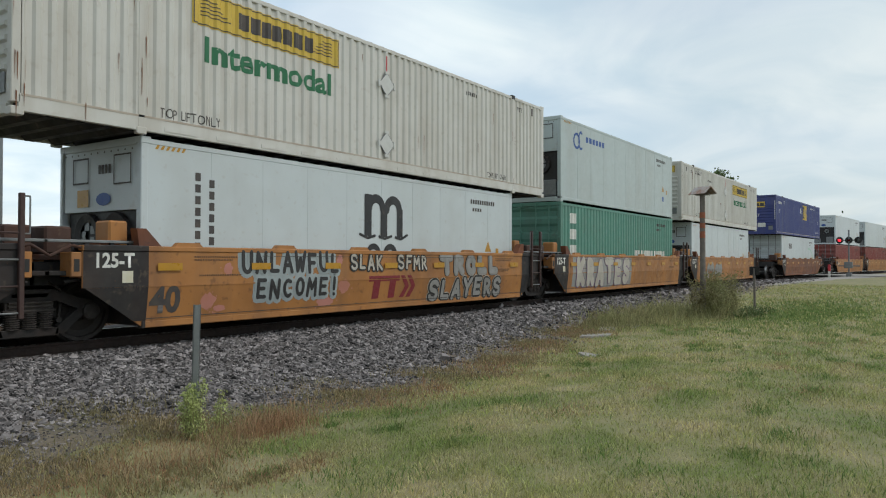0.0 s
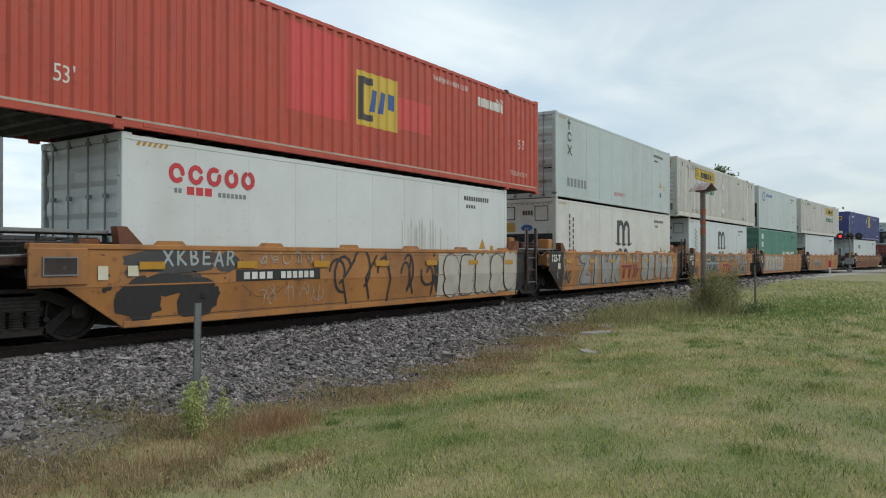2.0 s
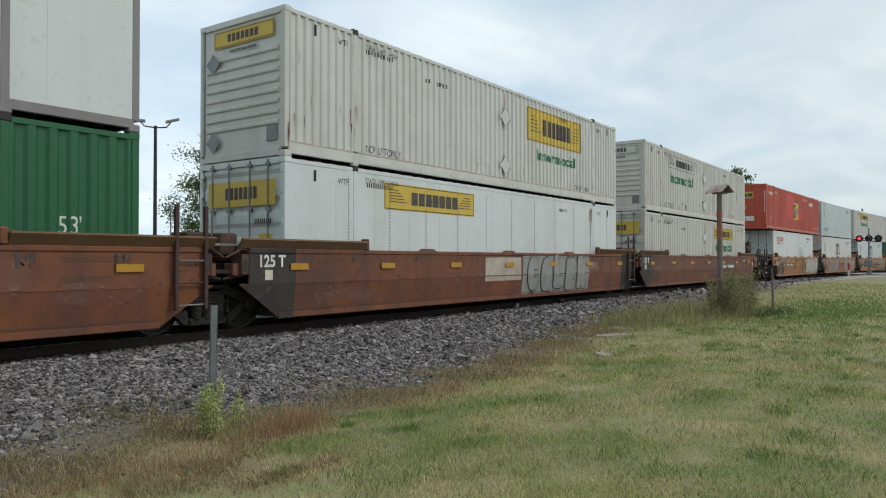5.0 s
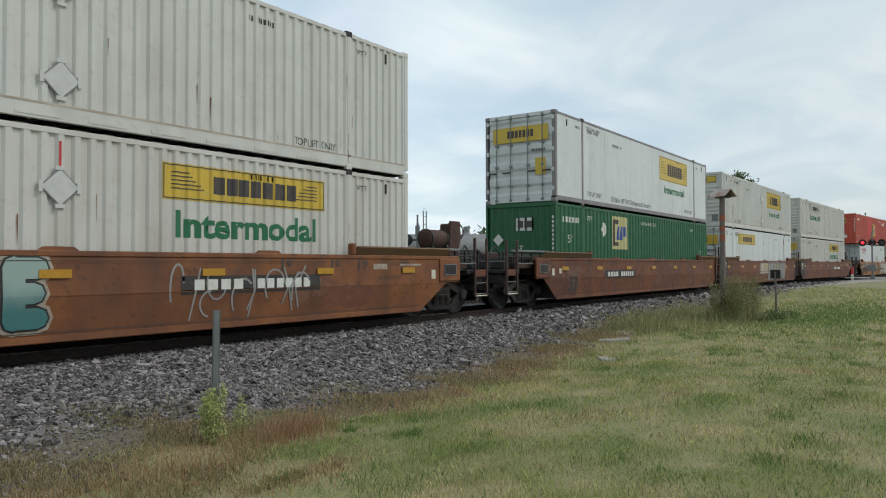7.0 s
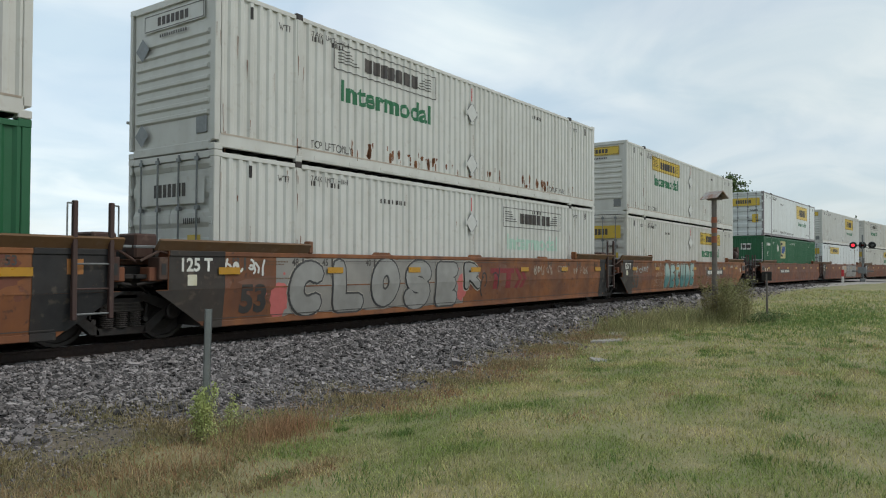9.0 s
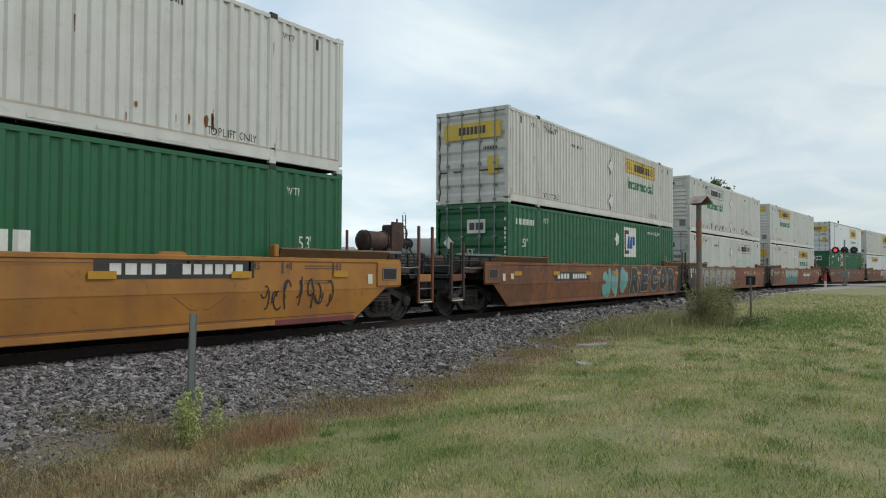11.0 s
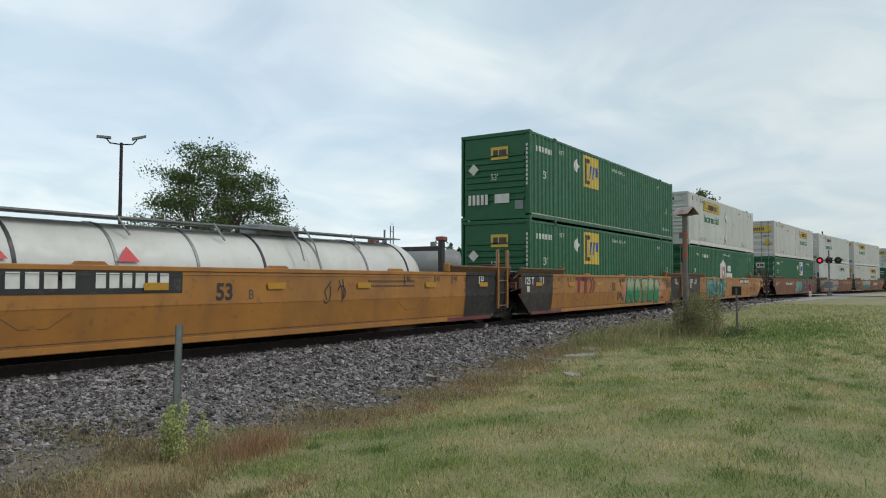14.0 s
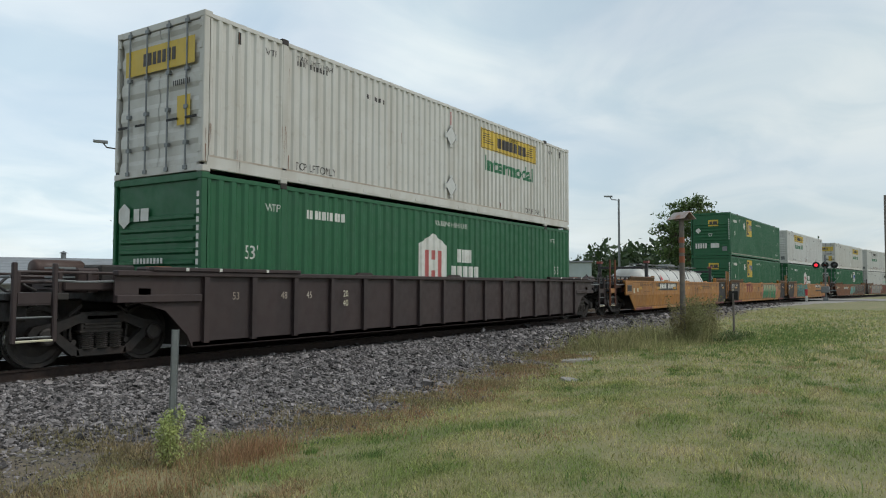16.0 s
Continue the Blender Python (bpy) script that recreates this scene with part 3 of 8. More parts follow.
def spray(face, parent, x0, x1, z0, z1, shapes, fill, edge, seed, fat=0.2, back=None, high=None, edge_w=0.045, rim=None, rim_w=0.06, up=0.0):
    """A sprayed piece: fat rounded strokes over wider dark ones, with an uneven ground behind."""
    rnd = random.Random(seed)
    cells = [SPRAY[c] for c in shapes] if isinstance(shapes, str) else [loose_strokes(rnd) for _ in shapes]
    w, h = (x1 - x0) / len(cells), z1 - z0
    pad = min(fat * h / 2, 0.3 * h, 0.36 * w)
    lines = []
    for i, cell in enumerate(cells):
        tilt, drop = rnd.uniform(-0.10, 0.10), rnd.uniform(-0.05, 0.05) * h
        for line in cell:
            pts = [(x0 + w * i + pad * 0.7 + (w - 1.4 * pad) * a + w * tilt * (b - 0.5), z0 + drop + pad + (h - 2 * pad) * b) for a, b in line]
            lines.append([(x, min(max(z, z0 + pad * 0.6), z1 - pad * 0.6)) for x, z in pts])

    def layer(wide):
        polys = []
        for pts in lines:
            polys += stroke(pts, wide)
        return [[(x, min(max(z, 0.21), 1.46)) for x, z in q] for q in polys]
    if back:
        top = [(x0 - 0.2 + (x1 - x0 + 0.4) * j / 16, min(z1 + rnd.uniform(-0.10, 0.03), 1.46)) for j in range(17)]
        low = [(x0 - 0.2 + (x1 - x0 + 0.4) * j / 16, z0 + rnd.uniform(-0.03, 0.10)) for j in range(17)]
        quads = [[low[j], low[j + 1], top[j + 1], top[j]] for j in range(16)]
        face.lay("spray_ground", quads, back, parent, "", 0.003)
    if rim:
        face.lay("spray_rim", layer(fat * h + 2 * edge_w + 2 * rim_w), rim, parent, "sprayed outer rim", 0.004, 0.00005)
    if edge:
        face.lay("spray_outline", layer(fat * h + 2 * edge_w), edge, parent, "sprayed outline", 0.012 + up, 0.00005)
    face.lay("spray_letter", layer(fat * h), fill, parent, "sprayed rounded shapes", (0.020 if edge else 0.006) + up, 0.00005)
    if high:
        glints = []
        for i in range(len(shapes)):
            a = x0 + w * (i + rnd.uniform(0.1, 0.3))
            glints += stroke([(a, z0 + h * 0.55), (a + w * 0.12, z0 + h * 0.86), (a + w * 0.35, z0 + h * 0.9)], 0.05)
        face.lay("spray_glint", glints, high, parent, "", 0.029, 0.00005)


def blotch(face, parent, x, z, w, h, mat, seed, lift=0.0035, name="paint_blotch"):
    """An uneven patch of paint with a ragged rim and a few drops beside it."""
    rnd = random.Random(seed)
    polys = []
    rim = [(x + w / 2 * math.cos(i * math.pi / 11) * rnd.uniform(0.72, 1.1), z + h / 2 * math.sin(i * math.pi / 11) * rnd.uniform(0.72, 1.1)) for i in range(22)]
    for i in range(22):
        polys.append([(x, z), rim[i], rim[(i + 1) % 22]])
    for _ in range(6):
        a, d, r = rnd.uniform(0, 6.28), rnd.uniform(0.55, 0.8), rnd.uniform(0.02, 0.06) * max(w, h)
        cx, cz = x + d * w * math.cos(a), z + d * h * math.sin(a)
        polys.append([(cx + r * math.cos(k * math.pi / 3), cz + r * math.sin(k * math.pi / 3)) for k in range(6)])
    polys = [[(a, min(max(b, 0.21), 1.46)) for a, b in q] for q in polys]
    return face.lay(name, polys, mat, parent, "ragged patch of sprayed paint", lift)


# ---- containers ----


def ribs(x0, x1, pitch, y_out, depth):
    """Fold lines of a trapezoid corrugation between x0 and x1."""
    count = max(1, round((x1 - x0) / pitch))
    p = (x1 - x0) / count
    xs, ys = [], []
    for i in range(count):
        a = x0 + i * p
        xs += [a, a + 0.16 * p, a + 0.33 * p, a + 0.67 * p, a + 0.84 * p]
        ys += [y_out, y_out, y_out + depth, y_out + depth, y_out]
    xs.append(x1)
    ys.append(y_out)
    return xs, ys


def folded_wall(xs, ys, z0, z1, back):
    """A wall that follows the folds, closed behind."""
    g = Geo()
    k = len(xs)
    v = [(x, y, z0) for x, y in zip(xs, ys)] + [(x, y, z1) for x, y in zip(xs, ys)]
    v += [(xs[0], back, z0), (xs[-1], back, z0), (xs[0], back, z1), (xs[-1], back, z1)]
    f = [(i, i + 1, i + 1 + k, i + k) for i in range(k - 1)]
    f += [(2 * k, 2 * k + 2, 2 * k + 3, 2 * k + 1), (0, k, 2 * k + 2, 2 * k), (k - 1, 2 * k + 1, 2 * k + 3, 2 * k - 1)]
    g.add(v, f)
    return g


def container(name, label, paint_key, length, width, height, skin, tail, group="", end_paint=None, rib=0.235, frame_key=None):
    """A shipping container, its middle at the origin, its floor at z = 0. skin: ribbed or smooth; tail: doors, slats, ribs or reefer."""
    root = thing(name, label, "shipping container", group or "containers on the train")
    mat, hl, hw = M[paint_key], length / 2, width / 2
    fm = M[frame_key or paint_key]
    em = M[end_paint or paint_key]
    long = length > 14
    posts = [-hl + 1.98, hl - 1.98] if long else []
    lower, upper = (0.30 if skin == "ribbed" and "white" in paint_key else 0.20) if long else 0.16, height - 0.10
    # side walls
    if skin == "ribbed":
        cuts = [-hl + 0.14] + posts + [hl - 0.14]
        xs, ys = [], []
        for a, b in zip(cuts, cuts[1:]):
            px, py = ribs(a + (0.06 if a in posts else 0), b - (0.06 if b in posts else 0), rib, -hw + 0.004, 0.036)
            xs += px
            ys += py
        face = Face(xs, ys)
        wall = folded_wall(xs, ys, lower, upper, -hw + 0.08)
    else:
        face = Face(flat=-hw + 0.008)
        wall = Geo().box(-hl + 0.1, hl - 0.1, -hw + 0.008, -hw + 0.07, lower, upper)
    wall.make("side_panel", mat, root)
    Geo().box(-hl + 0.1, hl - 0.1, hw - 0.07, hw - 0.01, lower, upper).make("side_panel", mat, root)
    if skin == "smooth":
        seams = Geo()
        k = round((length - 0.4) / 1.22)
        for i in range(1, k):
            x = -hl + 0.2 + (length - 0.4) * i / k
            seams.box(x - 0.012, x + 0.012, -hw + 0.005, -hw + 0.02, lower + 0.02, upper - 0.02)
        seams.make("panel_seam", mat, root)
    # frame
    for y in (-1, 1):
        a, b = (-hw, -hw + 0.08) if y < 0 else (hw - 0.08, hw)
        Geo().box(-hl + 0.1, hl - 0.1, a, b, height - 0.12, height - 0.035, 0.008).make("top_rail", fm, root)
        Geo().box(-hl + 0.1, hl - 0.1, a, b, 0.055, lower, 0.008).make("bottom_rail", fm, root)
        for x in (-hl, hl - 0.13):
            Geo().box(x, x + 0.13, a, b + (0.05 if y < 0 else 0), 0.17, height - 0.11, 0.012).make("corner_post", fm, root)
        for x in posts:
            Geo().box(x - 0.06, x + 0.06, a - 0.004 if y < 0 else a, b, 0.04, height + 0.004, 0.008).make("lifting_post", fm, root)
            for z in (0.0, height - 0.11):
                g = Geo().box(x - 0.09, x + 0.09, a - 0.012 if y < 0 else a, b + (0.012 if y > 0 else 0), z, z + 0.118, 0.012)
                g.make("corner_casting", M["dark"] if z else fm, root)
    for x in (-hl, hl - 0.178):
        for y in (-hw, hw - 0.162):
            for z in (0.0, height - 0.118):
                Geo().box(x - 0.004, x + 0.182, y - 0.004, y + 0.166, z, z + 0.118, 0.012).make("corner_casting", fm, root)
    if long and skin == "ribbed":
        for i in range(11):
            x = -hl + 2.4 + i * 1.03
            Geo().box(x, x + 0.62, -hw - 0.008, -hw + 0.01, 0.10, 0.165).make("rail_pad", em, root)
        Geo().box(-hl + 0.14, hl - 0.14, -hw - 0.004, -hw + 0.01, lower - 0.03, lower + 0.004).make("rail_lip", M["rail_dirt"], root)
    # roof and floor
    rx, rz = ribs(-hl + 0.1, hl - 0.1, 0.42, height - 0.012, -0.02)
    g = Geo()
    k = len(rx)
    g.add([(x, -hw + 0.05, z) for x, z in zip(rx, rz)] + [(x, hw - 0.05, z) for x, z in zip(rx, rz)], [(i, i + 1, i + 1 + k, i + k) for i in range(k - 1)])
    g.make("roof", em, root)
    rx, rz = ribs(-hl + 0.12, hl - 0.12, 0.45, 0.04, 0.09)
    g = Geo()
    k = len(rx)
    g.add([(x, -hw + 0.08, z) for x, z in zip(rx, rz)] + [(x, hw - 0.08, z) for x, z in zip(rx, rz)], [(i, i + 1, i + 1 + k, i + k) for i in range(k - 1)])
    g.make("underside", M["dark"], root)
    # front end
    Geo().box(hl - 0.09, hl - 0.02, -hw + 0.1, hw - 0.1, 0.16, height - 0.1).make("front_wall", mat, root)
    # tail end
    x0 = -hl
    for z0, z1 in ((0.02, 0.17), (height - 0.13, height)):
        Geo().box(x0 + 0.002, x0 + 0.12, -hw + 0.16, hw - 0.16, z0, z1, 0.01).make("end_rail", em, root)
    if tail == "doors":
        for s in (-1, 1):
            ya, yb = (-hw + 0.14, -0.008) if s < 0 else (0.008, hw - 0.14)
            door = thing_part("door", root)
            zs, xs2 = ribs(0.18, height - 0.14, 0.47, x0 + 0.03, 0.035)
            g = Geo()
            n = len(zs)
            g.add([(x, ya, z) for z, x in zip(zs, xs2)] + [(x, yb, z) for z, x in zip(zs, xs2)] +
                  [(x0 + 0.1, ya, 0.18), (x0 + 0.1, yb, 0.18), (x0 + 0.1, ya, height - 0.14), (x0 + 0.1, yb, height - 0.14)],
                  [(i, i + 1, i + 1 + n, i + n) for i in range(n - 1)] + [(2 * n, 2 * n + 1, 2 * n + 3, 2 * n + 2)])
            door.data = g.mesh("door", em)
            for q in (0.28, 0.74):
                y = ya + (yb - ya) * q
                rod = Geo().tube((x0 - 0.012, y, 0.06), (x0 - 0.012, y, height - 0.03), 0.018, n=8)
                for z in (0.1, 0.55, 1.2, 1.9, height - 0.12):
                    rod.box(x0 - 0.03, x0 + 0.03, y - 0.05, y + 0.05, z - 0.035, z + 0.035)
                rod.make("lock_rod", M["steel"] if paint_key != "teal" else em, door)
                Geo().box(x0 - 0.035, x0 - 0.012, min(y, y + 0.3 * s), max(y, y + 0.3 * s), 0.98, 1.02).make("handle", M["dark"], door)
            for z in (0.35, 0.95, 1.6, 2.2, height - 0.3):
                yy = -hw + 0.05 if s < 0 else hw - 0.13
                Geo().box(x0 - 0.012, x0 + 0.03, yy, yy + 0.08, z, z + 0.13, 0.008).make("hinge", em, door)
    elif tail in ("slats", "ribs"):
        Geo().box(x0 + 0.05, x0 + 0.09, -hw + 0.12, hw - 0.12, 0.16, height - 0.12).make("end_panel", em, root)
        if tail == "slats":
            for i in range(8):
                z = 0.62 + i * 0.205
                if z < height - 0.65:
                    o = [(-hw + 0.2, z), (hw - 0.2, z), (hw - 0.2, z + 0.11), (-hw + 0.2, z + 0.11)]
                    g = Geo()
                    g.add([(x0 + 0.05, y, zz) for y, zz in o] + [(x0 + 0.008, y * 0.985, zz + (0.035 if j < 2 else -0.02)) for j, (y, zz) in enumerate(o)],
                          [(0, 1, 5, 4), (1, 2, 6, 5), (2, 3, 7, 6), (3, 0, 4, 7), (4, 5, 6, 7)])
                    g.make("end_rib", em, root)
            Geo().box(x0 + 0.02, x0 + 0.05, -hw + 0.25, -hw + 0.55, 0.32, 0.62, 0.01).make("vent_cover", M["steel"], root)
        else:
            for i in range(9):
                y = -hw + 0.22 + i * (width - 0.44) / 8.4
                g = Geo()
                g.add([(x0 + 0.05, y, 0.2), (x0 + 0.012, y + 0.05, 0.2), (x0 + 0.012, y + 0.13, 0.2), (x0 + 0.05, y + 0.18, 0.2),
                       (x0 + 0.05, y, height - 0.16), (x0 + 0.012, y + 0.05, height - 0.16), (x0 + 0.012, y + 0.13, height - 0.16), (x0 + 0.05, y + 0.18, height - 0.16)],
                      [(0, 1, 5, 4), (1, 2, 6, 5), (2, 3, 7, 6)])
                g.make("end_rib", em, root)
    elif tail == "reefer":
        Geo().box(x0 + 0.03, x0 + 0.10, -hw + 0.12, hw - 0.12, 1.72, height - 0.12).make("end_panel", em, root)
        Geo().box(x0 + 0.12, x0 + 0.3, -hw + 0.12, hw - 0.12, 0.17, 1.72).make("machine_bay", M["lamp_dark"], root)
        unit = Geo()
        unit.box(x0 + 0.04, x0 + 0.2, -hw + 0.2, -hw + 0.85, 0.2, 0.75, 0.02)
        unit.box(x0 + 0.06, x0 + 0.2, 0.15, hw - 0.2, 0.2, 0.6, 0.02)
        unit.make("compressor_housing", M["steel"], root, "grey machinery housing")
        for s in (-0.42, 0.42):
            g = Geo().lathe([(0.03, 0.22), (0.0, 0.36), (0.09, 0.38)], (x0 + 0.03, s, 1.32), "x", 20)
            g.make("fan_ring", M["dark"], root)
            g = Geo()
            for i in range(5):
                a = i * 2 * math.pi / 5
                g.box(x0 + 0.075, x0 + 0.085, s + 0.16 * math.cos(a) - 0.07, s + 0.16 * math.cos(a) + 0.07, 1.32 + 0.16 * math.sin(a) - 0.07, 1.32 + 0.16 * math.sin(a) + 0.07)
            g.make("fan_blade", M["steel"], root)
    return root, face, TailFace(x0, hw)


def thing_part(name, parent):
    me = bpy.data.meshes.new(name)
    ob = new(name, me)
    ob.parent = parent
    return ob


class TailFace:
    """The tail wall, for signs: u runs from the camera's far side to its near side, as the wall is read."""

    def __init__(self, x, hw):
        self.x, self.hw = x, hw

    def place(self, u, z, lift):
        return (self.x + 0.012 - lift, self.hw - u, z)

    def lay(self, name, polys, mat, parent, label="", lift=0.014):
        g = Geo()
        for i, p in enumerate(polys):
            g.add([self.place(u, z, lift + i * 0.0002) for u, z in p], [tuple(range(len(p)))])
        return g.make(name, mat, parent, label)

    def letter(self, name, words, u, z, height, mat, parent, label="", stretch=1.0, lift=0.016):
        src = words_mesh(words)
        k = height / 0.73
        g = Geo().add([self.place(u + v.co.x * k * stretch, z + v.co.y * k, lift) for v in src.vertices], [tuple(p.vertices) for p in src.polygons])
        return g.make(name, mat, parent, label)


def haul_sign(face, root, x, z, w, h, style="yellow", word=True):
    """The carrier's sign panel, its name as plain bars, with the green word below."""
    dark = M["letter_dark"]
    if style == "yellow":
        face.lay("sign_panel", [rect(x, x + w, z, z + h)], M["yellow"], root, "yellow sign panel", 0.004)
    face.lay("sign_border", ring(x + 0.02, x + w - 0.02, z + 0.02, z + h - 0.02, 0.018), dark, root, "", 0.008)
    a, b = x + w * 0.27, x + w * 0.80
    for bar in bars(a, b, z + 0.24 * h, z + 0.74 * h, 7, 0.15):
        face.lay("sign_bar", [bar], dark, root, "black bar of writing", 0.008)
    lines = []
    for s in (0, 1):
        for i in range(5):
            zz = z + h * (0.30 + 0.11 * i)
            d = w * (0.17 - 0.02 * i)
            lines.append(rect(x + w * 0.05, x + w * 0.05 + d, zz, zz + 0.02) if not s else rect(x + w * 0.95 - d, x + w * 0.95, zz, zz + 0.02))
    face.lay("sign_wing", lines, dark, root, "", 0.008)
    if word:
        tall = h > 0.8
        x0, x1 = (x + 0.15 * w, x + 0.88 * w) if tall else (x + 0.06 * w, x + 0.94 * w)
        face.letter("sign_word", "Intermodal", x0, z - 0.52 if tall else z - 0.60, 0.32 if tall else 0.44,
                    M["letter_mint"] if word == "faded" else M["letter_green"], root, "green lettering", to=x1, bold=0.032)


def diamond(x, z, r):
    return [(x - r, z), (x, z - r), (x + r, z), (x, z + r)]


def small_marks(face, root, hl, height, mat, seed):
    """Rows of small stencilled marks too small to read."""
    rnd = random.Random(seed)
    polys = []
    for x, z, n, c in ((-hl + 2.35, height - 0.42, 13, 0.07), (-hl + 4.5, height - 0.62, 10, 0.09), (hl - 4.6, height - 0.45, 9, 0.07)):
        polys += [rect(x + i * c, x + i * c + c * 0.55, z, z + 0.10) for i in range(n) if rnd.random() > 0.15]
    return face.lay("stencil_mark", polys, mat, root, "small stencilled marks", 0.004)


def rust_marks(face, root, x0, x1, z0, z1, count, seed):
    rnd = random.Random(seed)
    polys = []
    for _ in range(count):
        x, z = rnd.uniform(x0, x1), rnd.uniform(z0, z1)
        w, h = rnd.uniform(0.015, 0.055), rnd.uniform(0.04, 0.20)
        polys.append([(x - w, z), (x - w * 0.4, z - h), (x + w * 0.5, z - h * 0.8), (x + w, z + 0.02), (x + w * 0.3, z + h * 0.6), (x - w * 0.6, z + h * 0.5)])
    face.lay("rust_spot", polys, M["rust_spot"], root, "", 0.004)


M["placard_grey"] = material("pale bare placard metal", (0.57, 0.575, 0.55), 0.5, 0.0, (0.48, 0.48, 0.46), 9, 0.6)
M["rust_spot"] = material("bleeding rust", (0.13, 0.05, 0.022), 0.9, 0, (0.27, 0.12, 0.055), 12, 0.8)


def white_box(label, tail="doors", sign=("yellow", "tail"), key="white", skin="ribbed", seed=1, rust=0, word=True, frame_key=None, end_style=None):
    """A 53-foot white domestic container of the carrier with the yellow sign."""
    L, W, H = 16.15, 2.59, 2.896
    root, face, end = container("container", label, key, L, W, H, skin, tail, "", None, 0.235, frame_key)
    hl = L / 2
    style, at = sign
    x = {"tail": -5.15, "front": 1.73, "front_tall": 1.42, "none": 0}[at]
    if at != "none":
        haul_sign(face, root, x, {"tail": 2.04, "front": 1.98, "front_tall": 1.57, "none": 0}[at], 3.65, 1.0 if at == "front_tall" else 0.6, style, word)
    small_marks(face, root, hl, H, M["letter_dark"], seed)
    face.letter("stencil", "TOP LIFT ONLY", -5.75, 0.33, 0.17, M["letter_dark"], root, to=-4.55)
    face.letter("stencil", "TOP LIFT ONLY", hl - 3.5, 0.34, 0.15, M["letter_dark"], root, "", 0.8)
    face.letter("stencil", "WTP", -hl + 1.45, H - 0.42, 0.13, M["letter_dark"], root, "", 0.85)
    face.letter("stencil", "WTP", hl - 1.75, H - 0.42, 0.13, M["letter_dark"], root, "", 0.85)
    face.letter("stencil", "STACK LIMIT 3 HIGH", -hl + 2.3, H - 0.32, 0.11, M["letter_dark"], root, "", 0.8)
    end_style = end_style or style
    for z in (2.02, 0.66) if skin == "ribbed" else ():
        y = -W / 2
        holder = Geo().prism(diamond(0.1, z, 0.26), y - 0.018, y - 0.004).make("placard_holder", M["placard_grey"], root, "bare metal placard holder")
        Geo().prism(diamond(0.1, z, 0.285), y - 0.013, y - 0.002).make("rim", M["steel"], holder, "grey metal rim")
        for cx, cz, rx, rz in ((0.1, z + 0.27, 0.07, 0.03), (0.1, z - 0.27, 0.07, 0.03), (-0.17, z, 0.03, 0.08), (0.37, z, 0.03, 0.08)):
            Geo().box(cx - rx, cx + rx, y - 0.024, y - 0.003, cz - rz, cz + rz).make("clip", M["placard_grey"], holder)
    if skin == "ribbed":
        face.lay("document_tube", [rect(0.085, 0.12, 2.32, 2.68)], M["letter_red"], root, "", 0.006)
    g = Geo()
    for s in (-1, 1):
        g.box(s * (hl - 0.8) - 0.03, s * (hl - 0.8) + 0.03, -W / 2 - 0.006, -W / 2 + 0.03, H - 0.42, H - 0.2)
    g.make("side_slot", M["dark"], root)
    if skin == "ribbed":
        rnd = random.Random(seed + 500)
        runs = []
        for x0, spread, count in ((-hl + 1.98, 0.14, 7), (-hl + 0.1, 0.10, 6), (hl - 1.98, 0.12, 4), (-hl + 1.0, 0.8, 5), (2.0, 5.0, 6)):
            for _ in range(count):
                a, w, z1 = x0 + rnd.uniform(-spread, spread), rnd.uniform(0.008, 0.022), rnd.choice((rnd.uniform(0.25, 0.9), rnd.uniform(1.0, 2.75)))
                runs.append([(a, z1), (a + w, z1 - 0.02), (a + w * 0.7, z1 - rnd.uniform(0.1, 0.45)), (a + w * 0.3, z1 - rnd.uniform(0.1, 0.5))])
        face.lay("rust_run", runs, M["rust_spot"], root, "thin rust runs", 0.0135)
    if rust:
        rust_marks(face, root, -hl + 3.4, hl - 3.2, 0.36, 0.66, rust, seed)
    if tail == "doors":
        end.lay("sign_panel", [rect(0.3, W - 0.25, 1.98, 2.48)], M["yellow"] if end_style == "yellow" else M["white"], root, "door sign panel", 0.016)
        end.lay("sign_bar", bars(0.85, W - 0.75, 2.12, 2.36, 7, 0.25), M["letter_dark"], root, "", 0.02)
        end.lay("yellow_sticker", [rect(W - 0.72, W - 0.35, 0.88, 1.42)], M["yellow"], root, "yellow data sticker", 0.016)
        end.lay("stencil_mark", bars(W - 0.85, W - 0.35, 1.62, 1.72, 9, 0.4), M["letter_dark"], root, "", 0.016)
    else:
        end.lay("sign_panel", [rect(0.45, W - 0.32, 2.36, 2.70)], M["yellow"] if end_style == "yellow" else M["white"], root, "end sign panel", 0.0)
        end.lay("sign_border", ring(0.47, W - 0.34, 2.38, 2.68, 0.015), M["letter_dark"], root, "", 0.004)
        end.lay("sign_bar", bars(0.88, W - 0.75, 2.45, 2.61, 7, 0.25), M["letter_dark"], root, "black bars of writing", 0.004)
        end.lay("stencil_mark", bars(0.95, W - 0.8, 2.22, 2.28, 12, 0.35), M["letter_dark"], root, "", 0.004)
        end.lay("placard_holder", [diamond(0.45, 2.05, 0.22), diamond(0.45, 0.42, 0.22)], M["steel"], root, "", 0.03)
    return root


